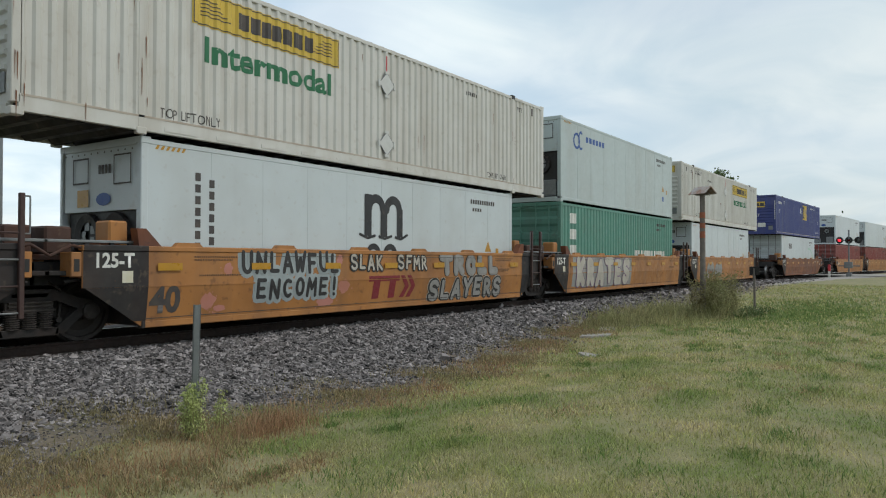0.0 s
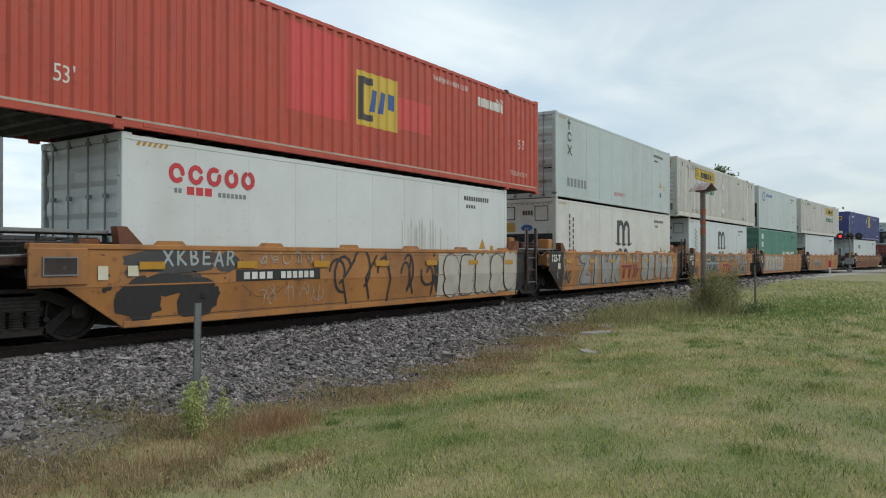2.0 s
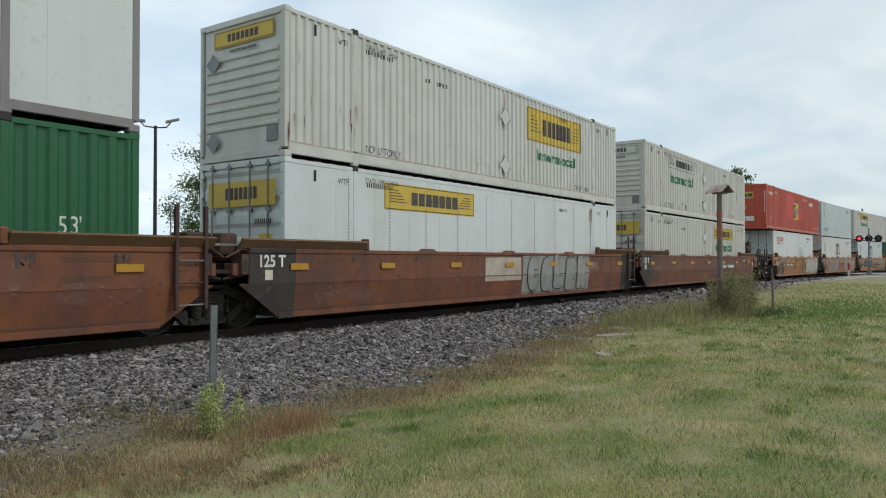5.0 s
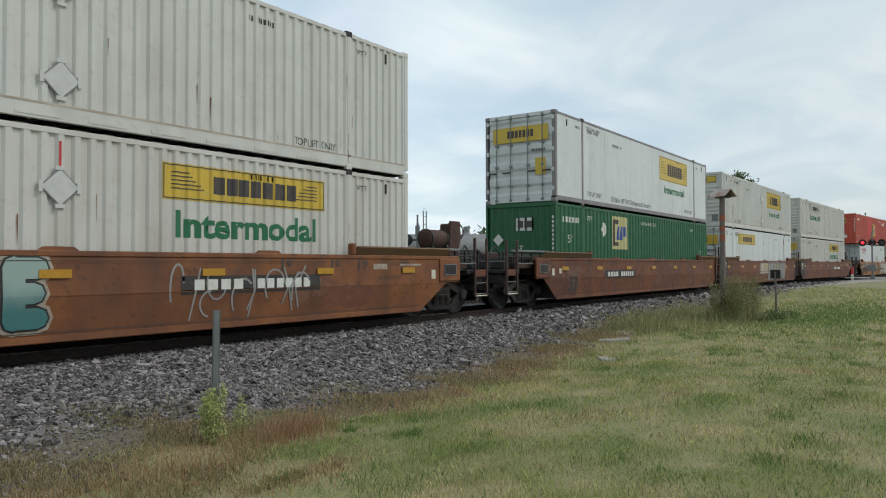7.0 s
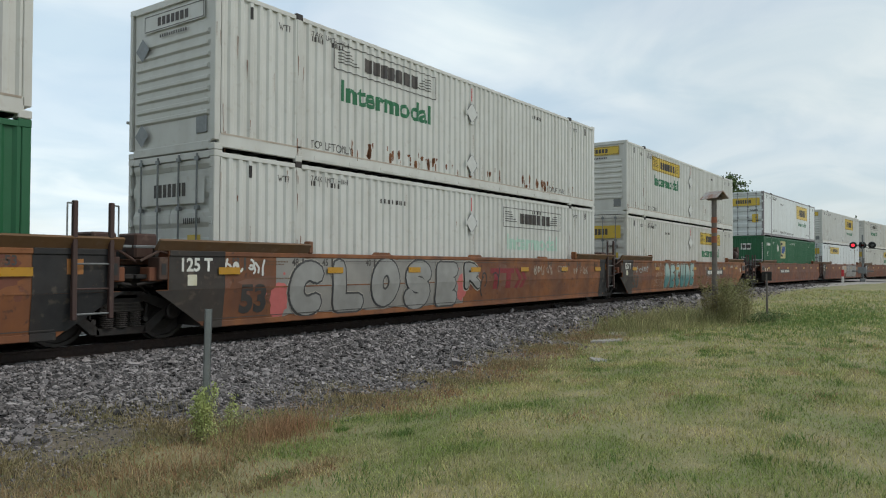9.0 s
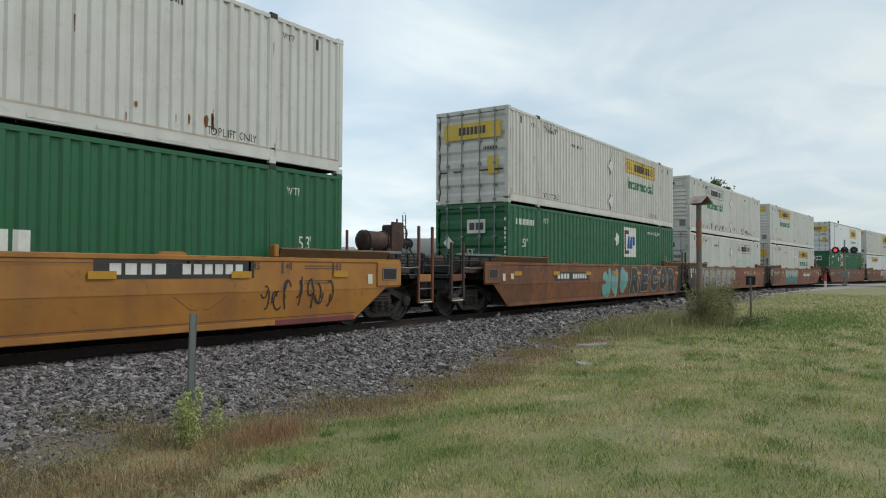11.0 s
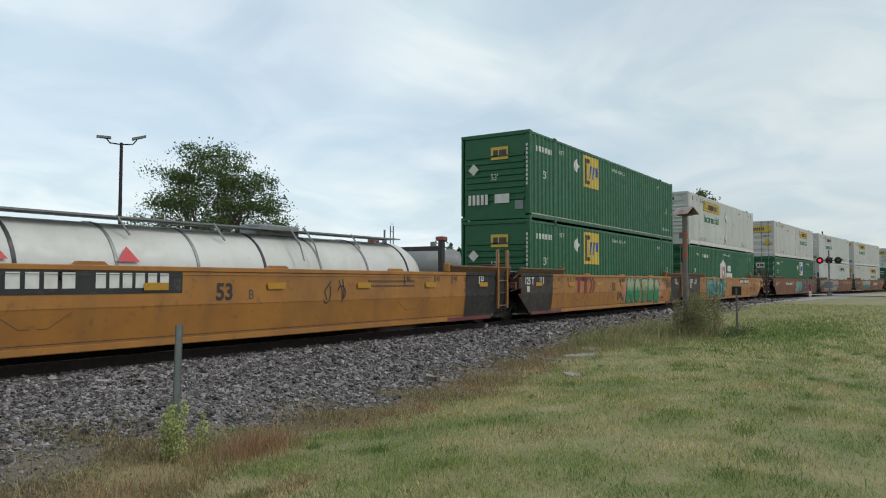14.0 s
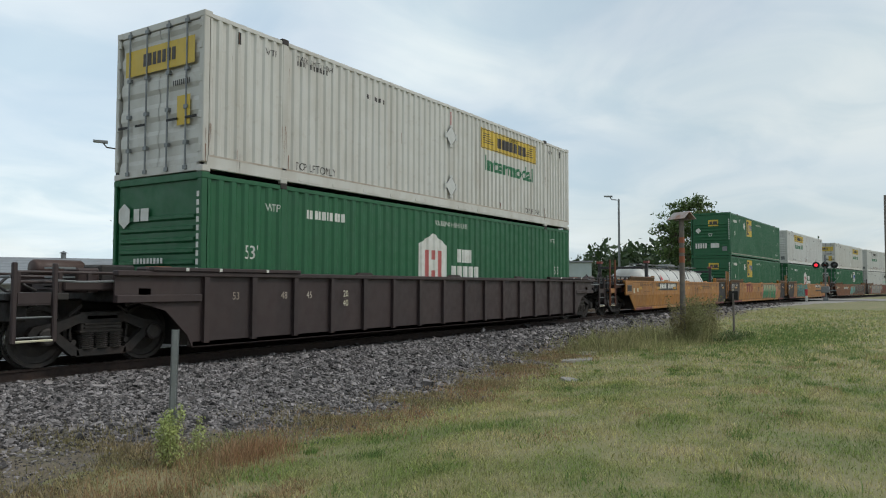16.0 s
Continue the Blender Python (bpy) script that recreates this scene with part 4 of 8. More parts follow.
def square_logo_box(label, key="green", tail="slats", seed=1, at=None, tile="yellow", zt=1.45, num=(-7.15, 1.6), end_tile=None):
    """A 53-foot box with a square two-tone logo tile."""
    L, W, H = 16.15, 2.59, 2.896
    root, face, end = container("container", label, key, L, W, H, "ribbed", tail, "", None, 0.30)
    hl, white = L / 2, M["letter_white"]
    x = -3.6 if at is None else at
    ground = {"yellow": M["yellow"], "cream": M["cream"]}.get(tile, white)
    end_ground = white if end_tile == "white" else ground
    z = zt
    face.lay("logo_tile", [rect(x, x + 1.45, z, z + 1.2)], ground, root, "yellow square logo tile", 0.004)
    ink = M["letter_dark"]
    face.lay("logo_bar", [rect(x + 0.10, x + 0.24, z + 0.12, z + 1.08), rect(x + 0.24, x + 0.56, z + 0.92, z + 1.08), rect(x + 0.24, x + 0.56, z + 0.12, z + 0.26)], ink, root, "black bracket in the tile", 0.008)
    for a in (0.46, 0.76):
        face.lay("logo_bar", [[(x + a, z + 0.34), (x + a + 0.2, z + 0.34), (x + a + 0.28, z + 0.84), (x + a + 0.08, z + 0.84)]], M["letter_blue"], root, "blue slanted block in the tile", 0.008)
    face.lay("logo_bar", [rect(x + 1.1, x + 1.36, z + 0.48, z + 0.84)], M["letter_blue"], root, "blue block in the tile", 0.008)
    if key == "red":
        for patch in (rect(x - 2.0, x - 0.28, z + 0.0, z + 1.75), rect(x + 1.46, x + 2.85, z + 0.12, z + 0.86)):
            face.lay("fresh_patch", [patch], M["fresh_red"], root, "fresh pinkish red repainted patch", 0.003)
        face.lay("code_plate", bars(hl - 3.6, hl - 2.15, 2.18, 2.42, 7, 0.12), white, root, "white code plates", 0.006)
    else:
        face.lay("placard", [diamond(x - 0.72, z + 0.68, 0.27)], white, root, "white diamond placard", 0.006)
    face.letter("stencil", "53'", num[0], num[1], 0.27, white, root, "white numerals", 0.8)
    face.letter("stencil", "53'", hl - 1.25, 1.28, 0.28, white, root, "white numerals", 0.8)
    face.letter("stencil", "TOP LIFT ONLY", hl - 1.75, 0.45, 0.14, white, root, to=hl - 0.75)
    face.letter("stencil", "WARNING HIGH CUBE", x + 2.9, 2.46, 0.14, white, root, to=x + 4.55)
    face.letter("stencil", "WTP", -hl + 2.3, H - 0.5, 0.17, white, root, "", 0.8)
    face.letter("stencil", "WTP", hl - 2.55, H - 0.5, 0.17, white, root, "", 0.8)
    face.lay("stencil_mark", bars(-hl + 0.55, -hl + 1.75, H - 0.62, H - 0.44, 9, 0.35), white, root, "white bars of code marks", 0.004)
    end.lay("logo_tile", [rect(1.15, 1.8, 2.0, 2.42)], end_ground, root, "", 0.0)
    end.lay("logo_bar", [rect(1.24, 1.42, 2.1, 2.32), rect(1.46, 1.74, 2.1, 2.32)], M["letter_dark"], root, "", 0.004)
    end.lay("placard", [diamond(0.5, 1.72, 0.2)], white, root, "", 0.03)
    end.letter("stencil", "53'", 1.15, 1.32, 0.22, white, root, "", 0.8, 0.012)
    end.lay("label_sticker", [rect(1.3, 1.85, 0.55, 0.85)], white, root, "", 0.012)
    end.lay("stencil_mark", bars(0.3, 1.1, 0.52, 0.86, 5, 0.3), white, root, "", 0.03)
    end.lay("stencil_mark", [rect(W - 0.13, W - 0.07, 1.1 + i * 0.14, 1.19 + i * 0.14) for i in range(10)], white, root, "", 0.014)
    return root


def arch_logo_box(label, tail="slats", seed=1, key="green"):
    """A 53-foot green box with a white gabled logo and white blocks of lettering."""
    L, W, H = 16.15, 2.59, 2.896
    root, face, end = container("container", label, key, L, W, H, "ribbed", tail, "", None, 0.30)
    hl, white = L / 2, M["letter_white"]
    x = -1.35
    face.lay("logo_gable", [[(x, 0.85), (x + 1.28, 0.85), (x + 1.28, 1.95), (x + 0.64, 2.24), (x, 1.95)]], white, root, "white gabled logo", 0.004)
    face.lay("logo_bar", [rect(x + 0.28, x + 0.40, 0.9, 1.8), rect(x + 0.88, x + 1.0, 0.9, 1.8), rect(x + 0.58, x + 0.70, 0.9, 1.28), rect(x + 0.58, x + 0.70, 1.56, 1.8)], M["tag_pink"], root, "pink bars in the logo", 0.008)
    face.lay("logo_bar", bars(x + 1.85, x + 2.6, 1.52, 1.88, 3, 0.22) + bars(x + 1.55, x + 3.05, 1.02, 1.42, 5, 0.2), white, root, "white bars of large writing", 0.004)
    face.letter("stencil", "53'", -7.08, 1.38, 0.27, white, root, "white numerals", 0.8)
    face.letter("stencil", "53'", hl - 1.25, 1.28, 0.28, white, root, "white numerals", 0.8)
    face.letter("stencil", "TOP LIFT ONLY", hl - 1.75, 0.45, 0.14, white, root, to=hl - 0.75)
    face.letter("stencil", "WTP", -6.55, 2.32, 0.16, white, root, "", 0.8)
    face.letter("stencil", "WTP", hl - 1.6, H - 0.55, 0.16, white, root, "", 0.8)
    face.letter("stencil", "WARNING HIGH CUBE", -0.65, 2.46, 0.14, white, root, to=1.0)
    face.lay("stencil_mark", bars(-5.43, -4.2, 2.26, 2.44, 10, 0.3), white, root, "white bars of code marks", 0.004)
    end.lay("logo_patch", [[(0.35 + 0.2 * math.cos(i * math.pi / 3 + 0.5), 2.2 + 0.24 * math.sin(i * math.pi / 3 + 0.5)) for i in range(6)]], white, root, "", 0.012)
    end.lay("logo_bar", [rect(0.65, 0.82, 2.08, 2.32), rect(0.86, 1.1, 2.08, 2.32)], white, root, "", 0.012)
    end.letter("stencil", "53", 1.1, 0.7, 0.24, white, root, "", 0.8, 0.012)
    end.lay("stencil_mark", [rect(W - 0.13, W - 0.06, 0.8 + i * 0.15, 0.9 + i * 0.15) for i in range(12)], white, root, "", 0.014)
    end.lay("stencil_mark", bars(0.7, 1.6, 1.28, 1.38, 9, 0.35), white, root, "", 0.03)
    return root


def sea_box(label, key, skin="smooth", tail="reefer", logo="", seed=1, end_paint=None, height=2.896, logo_mat="black"):
    """A 40-foot maritime container."""
    L, W, H = 12.19, 2.438, height
    root, face, end = container("container", label, key, L, W, H, skin, tail, "", end_paint, 0.278)
    hl, dark = L / 2, M["letter_dark"]
    if logo == "arches":
        x, z = -0.55, 1.44
        polys = stroke(arc(x + 0.34, z + 0.62, 0.24, 0.24, 180, 0), 0.2) + stroke(arc(x + 0.96, z + 0.62, 0.24, 0.24, 180, 0), 0.2)
        polys += [rect(x - 0.06, x + 0.18, z, z + 0.94), rect(x + 0.50, x + 0.74, z, z + 0.66), rect(x + 1.10, x + 1.32, z, z + 0.66)]
        polys += stroke([(x - 0.22, z + 0.04), (x + 0.05, z - 0.04), (x + 0.3, z + 0.02)], 0.06) + stroke([(x + 0.45, z), (x + 0.65, z - 0.04), (x + 0.9, z + 0.02)], 0.06) + stroke([(x + 1.05, z), (x + 1.25, z - 0.04), (x + 1.5, z + 0.06)], 0.06)
        for s in (0.15, 0.75):
            polys += stroke(arc(x + s + 0.1, z - 0.42, 0.2, 0.2, 0, 180), 0.13)
        face.lay("logo_shape", polys, M["black"], root, "black logo of rounded arches", 0.004, 0.0001)
        face.lay("upright_bar", [rect(-5.06, -4.95, 2.26 - i * 0.20, 2.40 - i * 0.20) for i in range(9)] + [rect(-4.77, -4.66, 2.16 - i * 0.20, 2.30 - i * 0.20) for i in range(8)], dark, root, "upright bars of black writing", 0.004)
    elif logo == "upright":
        face.lay("upright_bar", stroke(arc(-hl + 1.1, 2.15, 0.14, 0.14, 30, 330), 0.06) + [rect(-hl + 1.02, -hl + 1.09, 2.4, 2.75), rect(-hl + 0.95, -hl + 1.2, 2.6, 2.66)] + stroke([(-hl + 0.95, 1.55), (-hl + 1.25, 1.85)], 0.06) + stroke([(-hl + 1.25, 1.55), (-hl + 0.95, 1.85)], 0.06), M["letter_dark"], root, "dark grey upright strokes of a name", 0.004, 0.0002)
        face.letter("stencil", "NO FORKLIFT", -0.9, 0.42, 0.16, M["letter_red"], root, "", 0.85)
        face.lay("code_mark", bars(-hl + 0.9, -hl + 2.6, 0.45, 0.75, 6, 0.35), M["steel"], root, "", 0.004)
    elif logo == "bars":
        rings = []
        for q in range(5):
            rings += stroke(arc(-hl + 1.0 + q * 0.38, 2.33, 0.115, 0.13, 30 * q, 30 * q + 310), 0.085)
        face.lay("logo_shape", rings, M["letter_red"], root, "red rounded shapes of a name", 0.004, 0.0001)
        face.lay("logo_bar", bars(-hl + 1.2, -hl + 1.75, 1.98, 2.12, 3, 0.2), M["letter_red"], root, "", 0.004)
        face.lay("logo_bar", bars(-hl + 0.95, -hl + 1.12, 2.0, 2.08, 2, 0.3) + bars(-hl + 1.85, -hl + 2.5, 1.98, 2.06, 7, 0.3), M["steel"], root, "", 0.004)
        rnd = random.Random(seed)
        runs = []
        for _ in range(26):
            a, w, z1 = rnd.gauss(1.9, 0.35), rnd.uniform(0.02, 0.07), rnd.uniform(1.5, 1.95)
            runs.append([(a, z1), (a + w, z1 - 0.1), (a + w * 0.8, rnd.uniform(0.3, 0.9)), (a + w * 0.2, rnd.uniform(0.3, 0.9))])
        face.lay("grime_run", runs, M["grime_run"], root, "brown grime runs", 0.003, 0.00004)
    elif logo == "large":
        white = M["letter_white"]
        face.lay("logo_bar", bars(1.1, 5.1, 0.55, 1.35, 12, 0.25), white, root, "large white bars of a name", 0.004)
        face.lay("logo_bar", [rect(-hl + 0.8, -hl + 1.25, z, z + 0.35) for z in (2.2, 1.65, 1.1)], white, root, "", 0.004)
    elif logo == "knot":
        face.lay("logo_shape", stroke(arc(-hl + 1.3, 2.2, 0.25, 0.25, 0, 320), 0.09) + stroke(arc(-hl + 1.65, 2.25, 0.18, 0.3, 60, 300), 0.08), M["letter_blue"], root, "blue curled logo", 0.004, 0.0002)
        face.lay("logo_bar", bars(-hl + 2.1, -hl + 3.9, 2.25, 2.45, 6, 0.3), M["letter_blue"], root, "", 0.004)
    elif logo == "crescent":
        face.lay("logo_shape", stroke(arc(hl - 2.6, 0.4, 2.2, 1.6, 15, 95), 0.16), M["letter_mint"], root, "green swoosh", 0.004, 0.0002)
        face.lay("logo_bar", bars(-hl + 2.4, -hl + 3.4, 1.9, 2.3, 3, 0.3), dark, root, "", 0.004)
    face.lay("code_mark", bars(hl - 2.3, hl - 1.0, H - 0.45, H - 0.33, 11, 0.3) + bars(hl - 2.2, hl - 1.7, H - 0.65, H - 0.56, 4, 0.3), dark, root, "small black code marks", 0.004)
    if skin == "smooth":
        z = 1.15
        face.lay("warning_sticker", [[(hl - 1.55, z), (hl - 1.2, z), (hl - 1.375, z + 0.3)]], M["reflector"], root, "yellow warning triangle", 0.004)
        face.lay("warning_sticker", [rect(hl - 1.5, hl - 1.28, 0.72, 0.92)], M["letter_blue"], root, "", 0.004)
        face.lay("warning_sticker", [rect(hl - 0.95, hl - 0.8, 1.05, 1.25)], M["reflector"], root, "", 0.004)
        hs = Geo()
        for i in range(6):
            hs.add([(-hl + 0.25 + i * 0.1, -W / 2 + 0.002, H - 0.19), (-hl + 0.30 + i * 0.1, -W / 2 + 0.002, H - 0.19), (-hl + 0.34 + i * 0.1, -W / 2 + 0.002, H - 0.12), (-hl + 0.29 + i * 0.1, -W / 2 + 0.002, H - 0.12)], [(0, 1, 2, 3)])
        hs.make("hazard_stripe", M["reflector"], root)
    if tail == "reefer":
        end.lay("sticker", [rect(0.55, 0.9, 1.8, 2.1)], M["reflector"], root, "orange sticker", 0.0)
        end.lay("sticker", [[(1.35 + 0.22 * math.cos(i * math.pi / 6), 1.92 + 0.11 * math.sin(i * math.pi / 6)) for i in range(12)]], M["letter_blue"], root, "blue oval sticker", 0.0)
        end.lay("sticker", ring(0.4, 0.9, 2.2, 2.65, 0.03) + bars(1.2, 1.6, 2.35, 2.5, 4, 0.3) + ring(1.65, 2.15, 2.15, 2.65, 0.025), dark, root, "", 0.0)
        end.lay("bolt", [rect(0.16 + i * 0.2, 0.19 + i * 0.2, H - 0.2, H - 0.17) for i in range(11)], dark, root, "", 0.0)
    return root

# ---- well cars ----
WHEEL_R, AXLE_HALF = 0.46, 0.89


def truck(parent, x):
    """A two-axle truck under a car: side frames with coil springs, bearing caps, wheelsets that turn."""
    root = thing_part("truck", parent)
    root.location = (x, 0, 0)
    g = Geo()
    for y in (-1.06, 0.94):
        o = [(-1.15, 0.52), (-1.08, 0.62), (-0.72, 0.68), (-0.42, 0.80), (0.42, 0.80), (0.72, 0.68), (1.08, 0.62), (1.15, 0.52),
             (1.05, 0.38), (0.72, 0.40), (0.45, 0.18), (-0.45, 0.18), (-0.72, 0.40), (-1.05, 0.38)]
        for sx in (-1, 1):
            g.prism([(sx * a, b) for a, b in ((0.36, 0.80), (0.72, 0.68), (1.08, 0.62), (1.15, 0.52), (1.05, 0.40), (0.78, 0.42), (0.70, 0.52), (0.36, 0.66))], y, y + 0.12)
            g.prism([(sx * a, b) for a, b in ((0.78, 0.42), (0.70, 0.52), (0.40, 0.28), (0.36, 0.16), (0.5, 0.17))], y, y + 0.12)
        g.box(-0.37, 0.37, y, y + 0.12, 0.64, 0.82, 0.01)
        g.box(-0.42, 0.42, y, y + 0.12, 0.14, 0.26, 0.01)
    g.box(-0.24, 0.24, -1.0, 1.0, 0.5, 0.72, 0.02)
    root.data = g.mesh("truck", M["underframe"])
    for y in (-1.03, 0.97):
        for i in range(3):
            sp = Geo()
            prof = []
            for k in range(8):
                prof += [(k * 0.031, 0.080), (k * 0.031 + 0.007, 0.112), (k * 0.031 + 0.019, 0.112), (k * 0.031 + 0.026, 0.080)]
            sp.lathe(prof, (-0.235 + i * 0.235, y + 0.03, 0.255), "z", 12)
            sp.make("coil_spring", M["spring"], root)
        plate = Geo().box(-0.37, 0.37, y - 0.03, y + 0.11, 0.50, 0.535, 0.008)
        plate.box(-0.34, 0.34, y - 0.01, y + 0.11, 0.53, 0.66, 0.01)
        for z in (0.565, 0.62):
            plate.box(-0.30, 0.30, y - 0.05, y, z, z + 0.028, 0.006)
        plate.box(-0.26, 0.26, y - 0.03, y + 0.01, 0.70, 0.77, 0.01)
        plate.make("bolster_end", M["spring"], root, "dusty ribbed bolster end")
    for s in (-1, 1):
        Geo().tube((s * 0.44, -1.02, 0.36), (s * 0.44, 1.02, 0.36), 0.045, n=8).make("brake_beam", M["wheel"], root)
        Geo().path([(s * 0.30, -0.98, 0.92), (s * 0.50, -0.98, 0.78), (s * 0.46, -0.95, 0.40)], 0.022, 6).make("brake_hanger", M["wheel"], root)
    for s in (-1, 1):
        for y in (-1.13, 1.0):
            Geo().lathe([(0.0, 0.0), (0.0, 0.10), (0.02, 0.13), (0.13, 0.13)] if y < 0 else [(0.0, 0.13), (0.11, 0.13), (0.13, 0.0)], (s * AXLE_HALF, y, WHEEL_R + 0.01), "y", 14).make("bearing_cap", M["wheel"], root)
        ws = thing_part("wheelset", root)
        ws.location = (s * AXLE_HALF, 0, WHEEL_R)
        w = Geo()
        prof = [(0.0, 0.06), (-0.02, 0.10), (0.02, 0.16), (0.045, 0.30), (0.02, 0.385), (-0.02, 0.40), (-0.02, WHEEL_R - 0.004), (0.09, WHEEL_R), (0.095, WHEEL_R + 0.026), (0.125, WHEEL_R + 0.026), (0.125, 0.39), (0.07, 0.38), (0.08, 0.1)]
        w.lathe(prof, (0, -0.80, 0), "y", 32)
        w.lathe([(-a, r) for a, r in prof], (0, 0.80, 0), "y", 32)
        w.tube((0, -0.95, 0), (0, 0.95, 0), 0.08, n=12)
        for side in (-0.815, 0.815):
            for i in range(5):
                a = i * 2 * math.pi / 5
                w.box(0.12 * math.cos(a) - 0.018, 0.12 * math.cos(a) + 0.018, side - 0.012, side + 0.012, 0.12 * math.sin(a) - 0.018, 0.12 * math.sin(a) + 0.018)
        ws.data = w.mesh("wheelset", M["wheel"])
        ws.data.materials.append(M["tread"])
        for f in ws.data.polygons:
            c = f.center
            if WHEEL_R - 0.02 < math.hypot(c.x, c.z) < WHEEL_R + 0.012 and abs(math.hypot(f.normal.x, f.normal.z)) > 0.8:
                f.material_index = 1
        WHEELS.append(ws)
    return root


WHEELS = []


def ladder(parent, x, key, low=0.45, high=2.15, wide=0.55, y=-1.61):
    """An end ladder: two uprights with rungs, and grab irons at the top."""
    for a in (x, x + wide):
        Geo().box(a - 0.035, a + 0.035, y, y + 0.07, low, high, 0.01).make("ladder_post", M["orange"] if key == "orange_new" else M["post"], parent)
    for k in range(4):
        z = low + 0.08 + k * 0.36
        Geo().tube((x, y + 0.03, z), (x + wide, y + 0.03, z), 0.014, n=6).make("ladder_rung", M["post"] if k % 2 else M["steel"], parent)
    for a, d in ((x, -0.11), (x + wide, 0.11)):
        Geo().path([(a, y + 0.03, high - 0.04), (a + d, y + 0.03, high - 0.04), (a + d, y + 0.03, high - 0.55), (a, y + 0.03, high - 0.55)], 0.012, 6).make("grab_iron", M["steel"], parent)


def coupling(parent, s, x, key, high=2.15):
    """The open end of a car: draft sill, coupler, cut lever, platform with uprights. s is the way it points."""
    def b(g, x0, x1, *rest, **kw):
        g.box(min(s * x0, s * x1), max(s * x0, s * x1), *rest, **kw)
        return g
    b(Geo(), x - 1.3, x + 1.25, -0.32, 0.32, 0.62, 1.02, c=0.02).make("draft_sill", M["underframe"], parent)
    b(b(Geo(), x + 1.25, x + 1.75, -0.11, 0.11, 0.72, 0.94, c=0.03), x + 1.7, x + 1.98, -0.2, 0.17, 0.64, 1.02, c=0.06).make("coupler", M["underframe"], parent)
    b(Geo(), x + 0.75, x + 1.66, -1.34, 1.34, 1.02, 1.12, c=0.01).make("end_platform", M["dark"], parent)
    for dx in (1.0, 1.57):
        for y in (-1.44, 1.36):
            b(Geo(), x + dx - 0.034, x + dx + 0.034, y, y + 0.068, 0.42, high, c=0.014).make("upright", M["brown"] if key == "brown" else M["rust_dark"] if key == "orange" else M["post"], parent)
    Geo().path([(s * (x + 1.62), -1.4, 1.35), (s * (x + 1.62), 1.4, 1.35)], 0.016, 6).make("hand_rail", M["steel"], parent)
    Geo().path([(s * (x - 0.2), -1.43, 1.3), (s * (x + 0.6), -1.43, 1.28), (s * (x + 1.0), -1.42, 1.3)], 0.018, 6).make("side_rail", M["steel"], parent)
    b(Geo(), x - 0.1, x + 0.8, -1.3, -0.4, 1.15, 1.3, c=0.02).make("step_deck", M["reservoir"] if key != "brown" else M["brown"], parent)
    Geo().path([(s * (x + 1.2), -1.3, 0.95), (s * (x + 1.3), -0.7, 0.8), (s * (x + 1.75), -0.25, 0.78)], 0.014, 6).make("cut_lever", M["steel"], parent)
    Geo().path([(s * (x + 1.25), 0.3, 0.75), (s * (x + 1.5), 0.32, 0.5), (s * (x + 1.9), 0.3, 0.62)], 0.028, 8).make("brake_hose", M["black"], parent)
    # sill, rails and brake rigging crowded over the truck
    dip = 0.2 if key == "brown" else 0.0
    post = M["brown"] if key == "brown" else M["dark"]
    b(Geo(), x - 1.28, x - 0.05, -1.22, 1.22, 0.96, 1.235, c=0.02).make("bolster_sill", M["underframe"], parent)
    b(Geo(), x + 0.1, x + 1.62, -0.62, 0.62, 0.52, 1.015, c=0.02).make("end_sill", M["underframe"], parent)
    b(Geo(), x + 1.3, x + 1.6, -1.25, 1.25, 0.72, 1.0, c=0.02).make("buffer_beam", M["underframe"], parent)
    for y, z in ((-1.22, 1.62), (-1.22, 1.48), (1.15, 1.62), (-0.5, 1.56)):
        Geo().tube((s * (x - 1.5), y, z - dip), (s * (x + 1.5), y, z - dip), 0.024, n=7).make("walkway_rail", post, parent)
    for dx in (-1.2, -0.75, -0.2, 0.35, 0.8, 1.4):
        b(Geo(), x + dx, x + dx + 0.05, -1.245, -1.195, 1.12, 1.62 - dip).make("rail_post", post, parent)
    if s < 0 and key != "brown":
        b(Geo(), x - 1.1, x + 1.05, -1.12, 1.12, 1.14, 1.44, c=0.03).make("end_housing", M["dark"], parent, "sooty brown end housing")
        b(Geo(), x - 1.2, x + 1.1, -1.3, -1.24, 1.62, 1.68, c=0.01).make("top_rail", M["steel"], parent)
        Geo().path([(s * (x - 1.0), -1.5, 1.3), (s * (x - 0.55), -1.48, 1.34), (s * (x - 0.3), -1.45, 1.12), (s * (x - 0.75), -1.47, 0.98)], 0.025, 7).make("air_hose", M["black"], parent)
    b(b(Geo(), x + 1.05, x + 1.52, -1.41, -1.39, 0.97, 1.13, c=0.004), x + 1.05, x + 1.52, -1.40, -1.2, 0.95, 0.97).make("step_plate", M[key], parent, "worn painted step plate")
    Geo().tube((s * (x + 1.0), -1.42, 0.45), (s * (x + 1.57), -1.42, 0.45), 0.018, n=6).make("stirrup", M["label"], parent, "pale worn stirrup step")
    b(Geo(), x - 0.6, x + 0.02, -0.95, -0.45, 1.3, 1.56, c=0.03).make("control_valve", M["dark"], parent, "sooty brake control valve")
    b(Geo(), x + 0.12, x + 0.5, -1.1, -0.72, 1.12, 1.5, c=0.03).make("slack_box", M["orange"] if key == "orange" else post, parent)
    b(Geo(), x - 1.1, x - 0.7, -1.12, -0.8, 1.25, 1.54, c=0.03).make("valve_box", M["orange"] if key == "orange" else post, parent)
    a0, a1 = sorted((s * (x - 0.3), s * (x + 0.55)))
